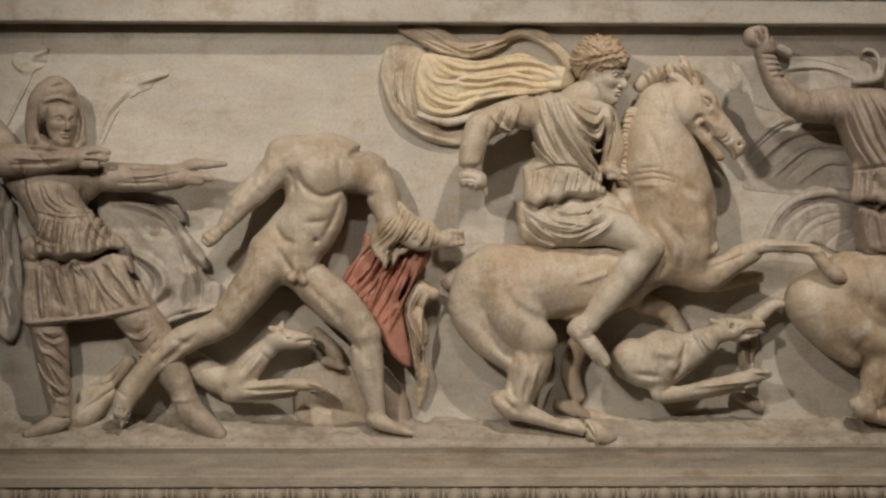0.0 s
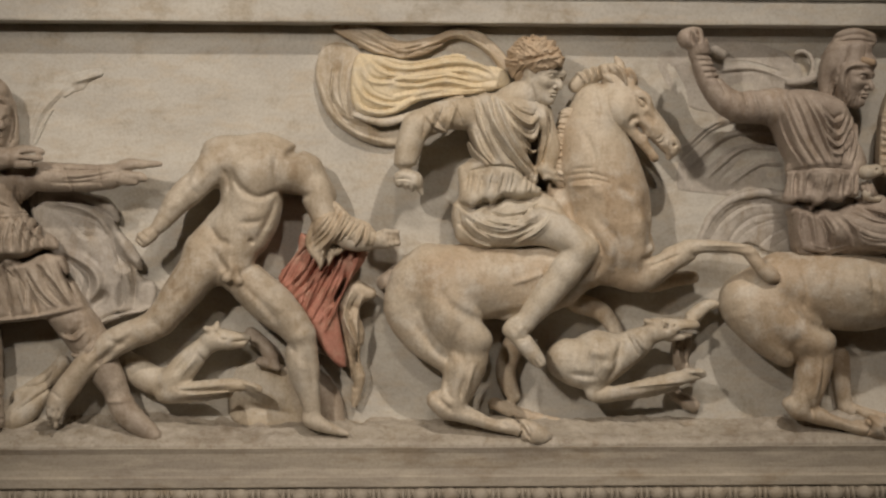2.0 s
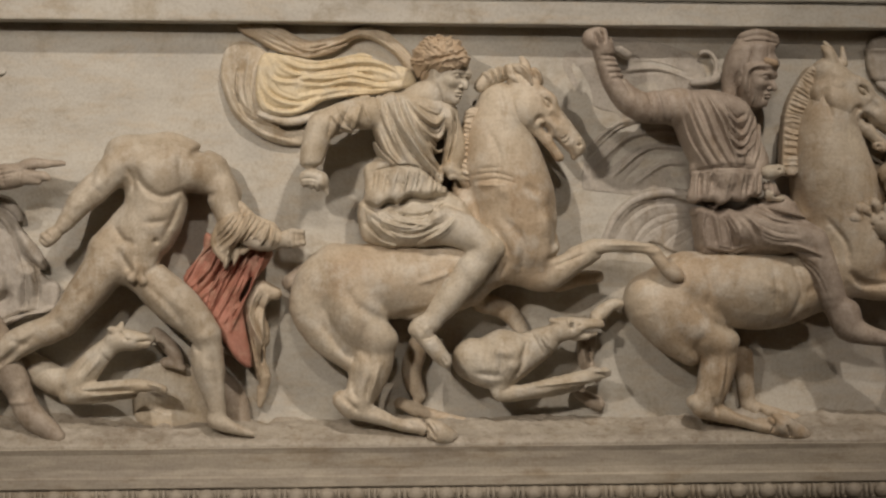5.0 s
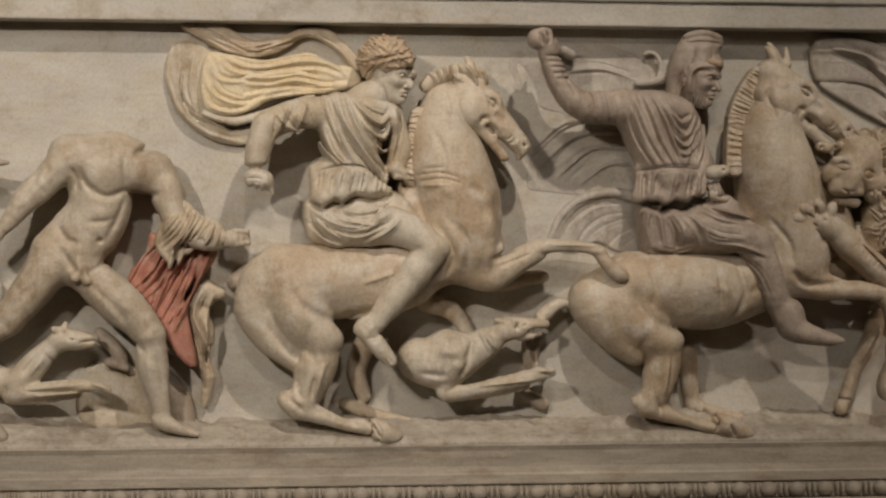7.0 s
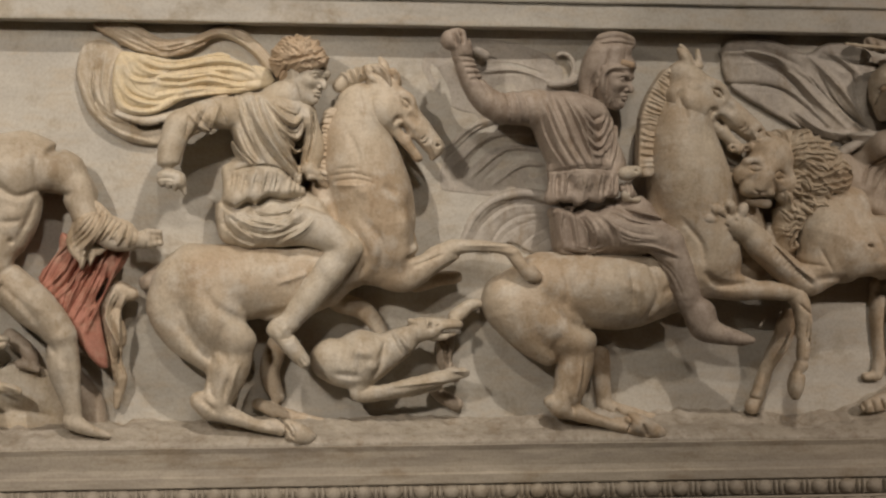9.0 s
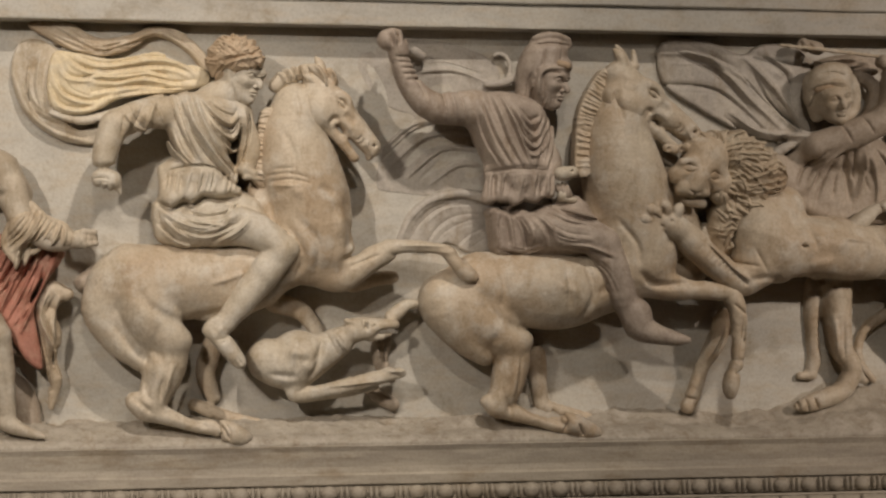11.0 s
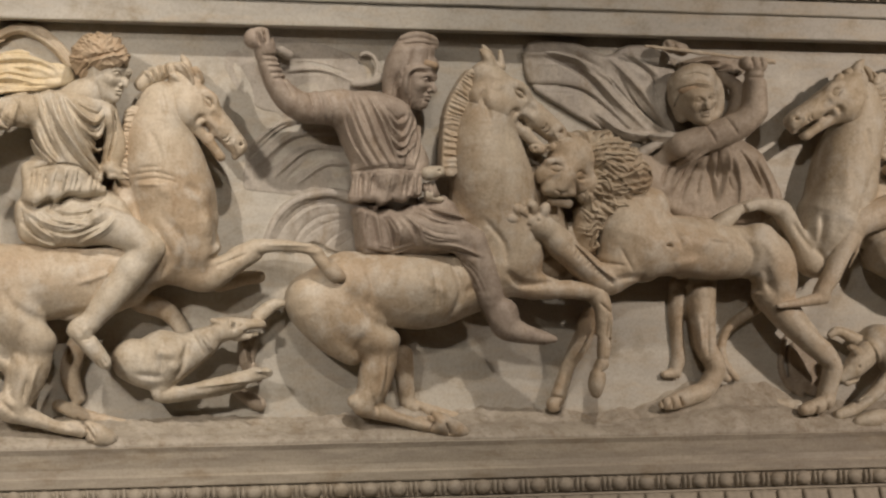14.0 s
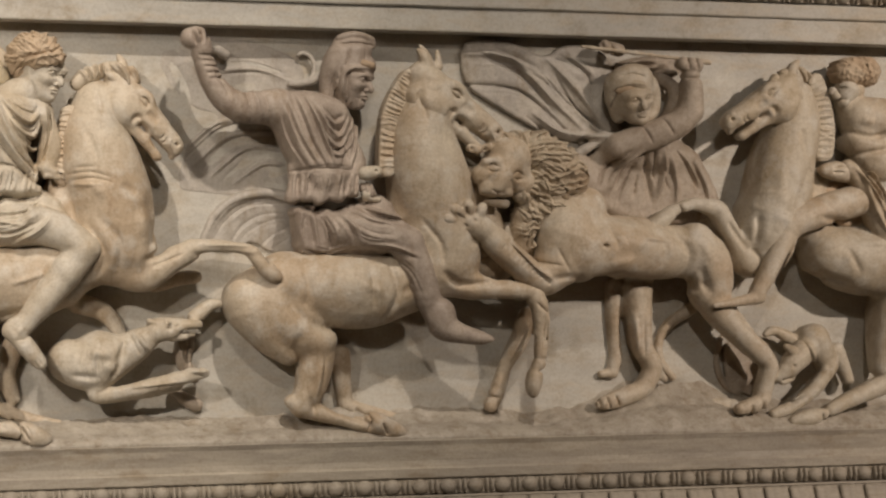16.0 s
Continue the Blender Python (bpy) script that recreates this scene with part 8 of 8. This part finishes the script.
def relief_axe_hunter():
    g = Sculpt("relief_axe_hunter")
    g.piece("brown")
    g.limb(1.1, [(113.7, 40.1, 1.2, 3.2), (117.3, 37.5, 1.4, 3.2)])
    g.limb(1.4, [(120.1, 42.8, 2.6, 2.7), (124.4, 42.8, 2.4, 3.1), (129.3, 42, 2, 2.9), (132.7, 41.2, 1.8, 2.2)])
    g.slab(2.2, 1.8, 1.4, [(116.5, 42.3), (123.5, 45.5), (131.1, 44.7), (134.9, 41.2), (137.8, 35), (134.9, 31.9), (122.6, 31.9), (116.1, 35.8)])
    g.limb(1.1, [(120, 43.4, 5.4, 2.3), (124.7, 45.1, 6.4, 2.2), (129, 47.1, 7.2, 2.0), (131, 48.8, 7.4, 1.8)])
    g.limb(0.6, [(131.2, 49.2, 7.4, 1.8), (131.4, 52.3, 7.2, 1.5), (131.1, 54.5, 7.2, 1.4)])
    g.limb(0.3, [(129.6, 56.3, 7.6, 1.1), (131.6, 56.1, 7.6, 1.3)])
    g.limb(0.6, [(127.5, 54.5, 2.8, 1.0), (129.8, 52.7, 3.4, 1.0), (129.4, 49.2, 3.4, 1.0), (127.1, 46.5, 3.8, 1.1)])
    g.limb(0.4, [(117.8, 58.9, 5, 1.0), (120.1, 58.3, 5, 1.0)])
    g.groove(0.24, 0.60, [(117.2, 59.4), (117.6, 57.6)])
    g.groove(0.24, 0.60, [(118.5, 59.4), (118.9, 57.5)])
    g.groove(0.24, 0.60, [(130, 57.6), (130.4, 55.5)])
    g.groove(0.24, 0.60, [(131.4, 57.6), (131.7, 55.4)])
    g.groove(0.32, 1.08, [(125.8, 43.3), (126.3, 40.6), (126.3, 38.7)])
    g.groove(0.40, 0.90, [(124.3, 42.2), (125.4, 38.6), (125.8, 35.3)])
    g.fold(0.40, 0.90, [(127.6, 42.9), (127.8, 39.3), (126.9, 36.2)])
    g.groove(0.32, 0.81, [(124.8, 42.9), (121.6, 40.8), (120, 37.3)])
    g.fold(0.40, 0.72, [(123, 42.5), (120, 39.6), (118.8, 37)])
    g.groove(0.32, 0.72, [(122.8, 41), (121.3, 37.6), (120.4, 35.2)])
    g.groove(0.32, 0.81, [(121.1, 42.8), (118.4, 40.2), (117.1, 37.4)])
    g.groove(0.32, 0.90, [(129.9, 43), (132, 40.4), (133.5, 37.4)])
    g.fold(0.48, 0.72, [(128.6, 42.3), (130, 38.4), (130, 34.9)])
    g.groove(0.32, 0.90, [(132.8, 41.2), (134.6, 37.8), (135.4, 35.1)])
    g.groove(0.24, 0.54, [(127.7, 40.1), (128.8, 37.1)])
    g.groove(0.24, 0.54, [(123.5, 39.2), (123, 35.8)])
    g.groove(0.24, 0.50, [(130, 54.1), (133.7, 54.2)])
    g.groove(0.24, 0.40, [(123, 46.6), (124.4, 44)])
    g.groove(0.24, 0.40, [(126.2, 47.8), (127.6, 45.4)])
    g.echo(0.15, 0.2)
    g.piece("tan", 0.12)
    g.face(122.12, 50.94, 5.4, 8.51, 4, 12, 12)
    g.limb(0.6, [(120.3, 48.2, 4.4, 0.92), (119.6, 50.6, 4.8, 1.2), (119.7, 53.1, 5.4, 1.66), (121.1, 54, 6, 2.03), (123.2, 54.1, 5.8, 2.04)])
    g.limb(0.6, [(125.2, 53.5, 5, 1.12), (126.2, 51.4, 4.4, 0.93), (126.1, 49.2, 4.2, 0.84), (124.7, 47.7, 4.4, 0.75)])
    g.limb(0.4, [(120.4, 54.8, 6, 0.83), (122, 55.2, 6.2, 0.83), (123.8, 54.9, 5.8, 0.74)])
    g.groove(0.26, 0.45, [(118.7, 51.8), (120.8, 52.4), (123.5, 52.2)])
    g.fold(0.28, 0.35, [(118.9, 52.4), (120.9, 53.1), (123.5, 52.9)])
    g.groove(0.24, 0.4, [(119.4, 54.2), (121.5, 54.6), (123.3, 54.1)])
    g.groove(0.26, 0.4, [(119.1, 51.5), (118.9, 49.4), (119.5, 47.8)])
    g.groove(0.26, 0.4, [(124.2, 52), (124.4, 49.9), (123.7, 48.2)])
    g.piece("rust", 0.12)
    g.limb(0.4, [(119.5, 52, 6.8, 0.55), (121.1, 52.5, 7.6, 0.55), (123.8, 52.3, 6.8, 0.55)])
    g.piece("grey")
    g.slab(.6, .7, 0.6, [(96.6, 59.1), (103.7, 59.5), (109.2, 57.5), (112.9, 59.3), (118.5, 58.6), (120.8, 55.2), (120.2, 49), (122.7, 45.7), (118.5, 43.5), (113.9, 44.1), (108.3, 46.2), (101.9, 49.5), (96.7, 53.1)])
    g.fold(0.48, 0.70, [(95.7, 57.6), (103.7, 57), (110.1, 51.1), (115.6, 46.5)])
    g.groove(0.32, 0.80, [(95.7, 52.8), (102.9, 52.7), (107.4, 50.9), (113.8, 45.2)])
    g.fold(0.48, 0.70, [(99.3, 57.9), (107.4, 55.5), (113.7, 49.5), (118.3, 46.1)])
    g.groove(0.32, 0.80, [(101.1, 58.6), (107.4, 56), (112.8, 50.5), (118.8, 46.4)])
    g.fold(0.48, 0.80, [(109.6, 57.1), (114.6, 52.1), (118.3, 47.6)])
    g.groove(0.32, 0.80, [(111, 54.7), (114.7, 49.6), (119.7, 45.6)])
    g.fold(0.40, 0.70, [(107.4, 48.7), (111.9, 45.8), (119.7, 45)])
    g.groove(0.32, 0.70, [(106.5, 48), (111.9, 44.8), (117.4, 44.2)])
    g.groove(0.32, 0.70, [(111.9, 57.6), (116.5, 54.7), (117.4, 50.4)])
    g.fold(0.32, 0.60, [(113.3, 57.6), (117.2, 54.7)])
    g.groove(0.32, 0.50, [(97.5, 58.3), (105.6, 54.4), (111, 48.6)])
    g.limb(0.4, [(113.4, 41.8, 2.4, 0.6), (117.5, 44.6, 3.4, 1.0), (120.2, 44.5, 4, 1.3)])
    g.echo(0.15, 0.2)
    g.piece("ochre")
    g.limb(0.2, [(113.8, 58.7, 5.8, 0.2), (120.1, 58.1, 6.2, 0.3), (128.9, 57.1, 7.4, 0.3), (133.9, 56.6, 7.8, 0.4)])
    g.piece("brown")
    g.slab(1.4, 1.1, 0.6, [(121, 56.7), (129.5, 58.1), (132.1, 56.3), (129.5, 54.3), (123.8, 54.3)])
    g.drape(5, 0.32, .8, [(119.7, 56.1), (121.1, 54.1)], [(129, 57.2), (128.5, 54.5)])
    return g


def relief_horse_facing():
    g = Sculpt("relief_horse_facing")
    g.piece("pale")
    g.limb(1.3, [(147, 37.3, 5.4, 5.0), (148.1, 42.6, 5.4, 4.5), (149.7, 47.5, 5.4, 3.7), (149.6, 51.5, 5.4, 2.9)])
    g.limb(0.8, [(153.7, 37.8, 3.6, 2.9), (152.7, 31.5, 3.6, 3.5)])
    g.limb(1.3, [(145.5, 32.4, 5.4, 5.3), (143.6, 28.4, 5.4, 3.7), (142.2, 25.7, 5.4, 2.4)])
    g.limb(0.6, [(145.8, 35, 6.8, 3.9), (143.6, 30.6, 6.8, 3.4)])
    g.limb(0.8, [(141.1, 26, 6.2, 2.2), (139, 29.3, 6.4, 1.4), (136.4, 33.4, 6.6, 1.4)])
    g.limb(0.5, [(135.7, 34.1, 6.6, 1.4), (132, 34.8, 6.8, 0.9), (128.7, 33.9, 7, 0.8)])
    g.limb(0.3, [(128, 33.5, 7, 1.0), (125.8, 31.8, 7.2, 1.2), (123.9, 30.7, 7.2, 0.9)])
    g.limb(0.6, [(139.4, 27.9, 3, 1.0), (135.6, 32.3, 3, 0.7), (129.8, 32.9, 3, 0.6)])
    g.limb(1.4, [(155.7, 27.1, 5.6, 4.3), (161.6, 26, 5.6, 5.5), (169.6, 27.1, 5.6, 5.9)])
    g.limb(1.1, [(168.1, 18.9, 5.6, 4.2), (165.7, 13.6, 5.8, 2.7), (164.8, 9.1, 5.8, 1.8)])
    g.limb(0.5, [(164.9, 6.4, 6.2, 1.6), (159.2, 4.3, 6.6, 1.2), (155.1, 2.6, 7, 1.0)])
    g.limb(0.3, [(153.5, 1.9, 7.2, 1.0), (150.9, 1.4, 7.6, 1.2), (148.5, 1, 7.6, 0.8)])
    g.groove(0.64, 0.50, [(149.8, 40.4), (147.7, 34.2), (148.2, 30.6)])
    g.groove(0.56, 0.50, [(150.6, 23.5), (156.5, 20.6), (161.4, 19.7)])
    g.groove(0.40, 0.40, [(151.6, 24.4), (157.5, 22.6)])
    g.groove(0.24, 0.70, [(129.1, 34.7), (130, 33.2)])
    g.groove(0.40, 0.50, [(137.3, 31.9), (140.2, 27.9)])
    g.groove(0.48, 0.50, [(141.9, 33.2), (141.4, 28.8)])
    g.fold(0.56, 0.30, [(158.4, 28.9), (162.4, 28.9)])
    g.groove(0.64, 0.35, [(148.6, 46.6), (149.6, 42.1)])
    g.fold(0.80, 0.30, [(145.2, 40.3), (144.8, 35.9)])
    g.groove(0.48, 0.30, [(156.5, 28), (158.5, 24.4)])
    g.fold(0.80, 0.30, [(144.8, 33.3), (143.8, 30.6)])
    g.groove(0.40, 0.35, [(140.9, 27.9), (143.4, 25.3)])
    g.groove(0.24, 0.80, [(153.1, 2.3), (153.6, 0.5)])
    g.piece("pale", 0.13)
    g.horse_head((147.2, 55.9), (136, 48.6), 6.9, -1)
    g.piece("pale")
    g.slab(5.4, 1.4, 0.4, [(153.3, 55.4), (155.3, 50.5), (155.9, 46.3), (155.3, 42.1), (152.6, 42), (153, 46.1), (152.6, 50), (151.2, 54.1)])
    g.drape(14, 0.13, .34, [(151.3, 53.9), (152.7, 50), (153.1, 46.1), (152.7, 42.2)], [(153.2, 55.2), (155.2, 50.4), (155.6, 46.2), (155, 42.2)])
    g.piece("pale")
    g.limb(0.4, [(146.7, 54.9, 6.8, 1.0), (149.3, 55.6, 6.4, 1.0), (151.7, 54.6, 6, 0.8)])
    g.limb(0.4, [(145.3, 54.4, 7.2, 0.8), (144.3, 53.3, 7.2, 0.6)])
    g.groove(0.24, 0.80, [(146, 55.4), (146.8, 53.4)])
    g.groove(0.24, 0.80, [(147.4, 56.1), (148.4, 53.8)])
    g.fold(0.24, 0.50, [(148.4, 56.1), (149.3, 54)])
    g.groove(0.24, 0.80, [(149.3, 56.3), (150.5, 54.1)])
    g.groove(0.24, 0.80, [(150.9, 55.7), (151.9, 53.6)])
    return g


def relief_rider_undraped():
    g = Sculpt("relief_rider_undraped")
    g.piece("ochre")
    g.limb(1.1, [(160.2, 49, 6.2, 2.9), (164.2, 48.2, 6.2, 3.5), (168.2, 46.9, 6.2, 3.7)])
    g.limb(1.1, [(160.8, 45, 6, 3.1), (163.8, 41.9, 6, 3.5)])
    g.limb(0.6, [(158.3, 50.7, 6, 1.6), (159.5, 53, 6, 1.6)])
    g.limb(0.5, [(158, 39.5, 7.8, 1.3), (155.3, 40.1, 8.2, 1.4), (153.1, 40.2, 8.4, 0.9)])
    g.limb(0.8, [(160.9, 36, 7.8, 2.4), (154.3, 34.3, 8.4, 2.4), (149.2, 32.5, 8.8, 2.1), (147, 31.3, 9, 1.8)])
    g.limb(0.5, [(146.7, 30.6, 9, 1.8), (144.3, 26, 9.2, 1.6), (142.1, 22.2, 9.4, 1.1), (141.3, 21, 9.4, 1.0)])
    g.limb(0.4, [(141.7, 20.4, 9.4, 1.0), (137.4, 19.7, 9.8, 0.7), (134, 19.2, 10, 0.4)])
    g.groove(0.48, 0.60, [(157.9, 46.3), (161.3, 45.4), (164.3, 46.4)])
    g.groove(0.48, 0.50, [(158.9, 42.7), (164.3, 43.7)])
    g.fold(0.64, 0.40, [(159.3, 48.1), (161.3, 47.7)])
    g.groove(0.24, 0.60, [(154.3, 40.6), (156.2, 40.8)])
    g.groove(0.24, 0.60, [(154.1, 39.9), (156, 39.9)])
    g.groove(0.48, 0.40, [(151.6, 32.8), (156.5, 32.2)])
    g.groove(0.40, 0.40, [(146.9, 28), (144.6, 23.7)])
    g.fold(0.40, 0.30, [(148.2, 28.8), (145.3, 23.5)])
    g.piece("pale")
    g.limb(0.6, [(157.9, 52.7, 6.8, 1.9), (157.1, 51.1, 7.2, 1.0)])
    g.limb(0.2, [(155, 52.8, 7.6, 0.5), (155.7, 51.8, 7.4, 0.6)])
    g.limb(0.2, [(154.6, 52.3, 7.6, 0.3)])
    g.groove(0.24, 0.60, [(156.4, 53.1), (157.2, 53.2)])
    g.groove(0.24, 0.40, [(156, 51.3), (157.2, 51.4)])
    g.piece("rust")
    g.limb(0.6, [(157.9, 55.8, 6.4, 2.2), (161.2, 55.9, 6.2, 2.4)])
    g.curls(159.3, 55.8, 4.0, 3.1, 0.27, 0.24, 170)
    g.piece("cloth")
    g.limb(0.6, [(157.2, 40.8, 8.4, 1.1), (159.9, 37.7, 8.8, 1.6), (162.9, 31.5, 8.8, 1.9), (165.6, 24.4, 8.4, 1.8)])
    g.drape(5, 0.32, .7, [(157.6, 40.5), (160.9, 41.8)], [(163.9, 27.1), (167.4, 29.8)])
    g.piece("rust")
    g.slab(4.6, 1.8, 0.7, [(154.2, 37.8), (159.1, 38.5), (162.6, 32.5), (157.2, 31.5), (153.2, 34.9)])
    g.groove(0.32, 0.60, [(154, 36.4), (159.4, 32.4)])
    g.fold(0.32, 0.50, [(155, 37), (160.4, 33.2)])
    g.groove(0.32, 0.60, [(156.4, 37.8), (160.9, 34)])
    return g


def relief_hound_002():
    g = Sculpt("relief_hound")
    g.piece("pale")
    g.limb(1.3, [(153.1, 13.5, 5, 2.6), (155.5, 10, 4.6, 1.8)])
    g.limb(0.8, [(150.8, 11.8, 6.2, 2.0), (148.4, 9.6, 7, 1.4), (146, 7.8, 7.2, 0.8)])
    g.limb(0.3, [(146.8, 7.1, 7, 0.6), (148.3, 7.8, 7, 0.6)])
    g.limb(0.4, [(148.1, 12.1, 7.4, 0.8), (147.5, 12.6, 7, 0.5)])
    g.limb(0.6, [(155.8, 9.2, 5.6, 1.1), (152.6, 5.7, 6, 1.0), (148.7, 3.1, 6.2, 0.9), (145.7, 2.1, 6.4, 0.7)])
    g.limb(0.6, [(149.7, 13.7, 4, 1.0), (146.7, 15, 4, 0.7), (145.3, 14.4, 4, 0.5)])
    g.limb(0.5, [(157.7, 11.7, 3.6, 1.3), (159.9, 7.2, 3.2, 1.0)])
    g.limb(0.5, [(140.7, 2.8, 2.5, 1.3), (143.4, 2.5, 3, 1.3), (137.3, 3.4, 1.5, 1.1)])
    g.groove(0.32, 0.60, [(148, 9.8), (148.3, 9.5)])
    g.groove(0.24, 0.40, [(146.3, 7.4), (148.7, 7.7)])
    g.groove(0.24, 0.40, [(150.2, 13.7), (151.6, 10.2)])
    g.fold(0.32, 0.40, [(150.7, 12.8), (152.6, 9.7)])
    g.groove(0.24, 0.50, [(148.3, 3.6), (150.7, 4.8)])
    return g


def relief_shield():
    g = Sculpt("relief_shield")
    g.piece("brown")
    g.limb(0.2, [(139.2, 13.6, 0.3, 0.3), (138.5, 10, 0.4, 0.4), (139.5, 6.9, 0.4, 0.4), (142.1, 4.6, 0.4, 0.3)])
    g.limb(0.2, [(139.2, 13.6, 0.3, 0.3), (140.7, 15.8, 0.2, 0.2)])
    g.slab(.3, .5, 0.4, [(139.9, 12.7), (144.6, 13.5), (148.5, 9.9), (147.5, 4.5), (142.6, 5), (140.2, 6.9)])
    return g


relief_archer().build("brown-stained marble archer in tunic and hood, on the frieze ledge", "statue")
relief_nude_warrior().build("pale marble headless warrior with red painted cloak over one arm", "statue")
relief_hound().build("pale marble hound lunging behind the warrior's legs", "statue", "hounds")
relief_horse_rearing().build("ochre-toned marble rearing horse with cropped mane", "statue", "horses")
relief_rider().build("marble rider with rust hair and yellow painted flying cloak", "statue", "riders")
relief_hound_001().build("pale marble hound biting under the rearing horse", "statue", "hounds")
relief_horse_of_hunter().build("ochre-toned marble horse attacked by the lion", "statue", "horses")
relief_hunter().build("brown-stained marble hunter in hood with one arm raised", "statue", "riders")
relief_lion().build("tawny marble lion with curly mane clawing the horse", "statue")
relief_axe_hunter().build("brown-stained marble hunter swinging an axe over the lion", "statue")
relief_horse_facing().build("pale marble horse rearing with mouth open, cropped mane", "statue", "horses")
relief_rider_undraped().build("marble rider with rust hair and draped cloth", "statue", "riders")
relief_hound_002().build("pale marble hound crouching below the facing horse", "statue", "hounds")
relief_shield().build("low marble round shield rim on the panel", "shield")

beads(-0.0727, 0.092, 0.0115, 0.0426, "bead_moulding")
beads(0.6755, 0.06, 0.0105, 0.04, "upper_bead_moulding")

leaf_mesh = bpy.data.meshes.new("leaf")
bm = leaf()
bm.to_mesh(leaf_mesh)
bm.free()
leaf_mesh.materials.append(MATS["band"])
leaf_mesh.polygons.foreach_set("use_smooth", [True] * len(leaf_mesh.polygons))
for i in range(62):
    ob = new("leaf", leaf_mesh)
    ob.parent = base_moulding
    ob.matrix_local = pose(-0.73 + 0.0426 * i, -0.099, BASE - 0.0895, -28, 0, 0)
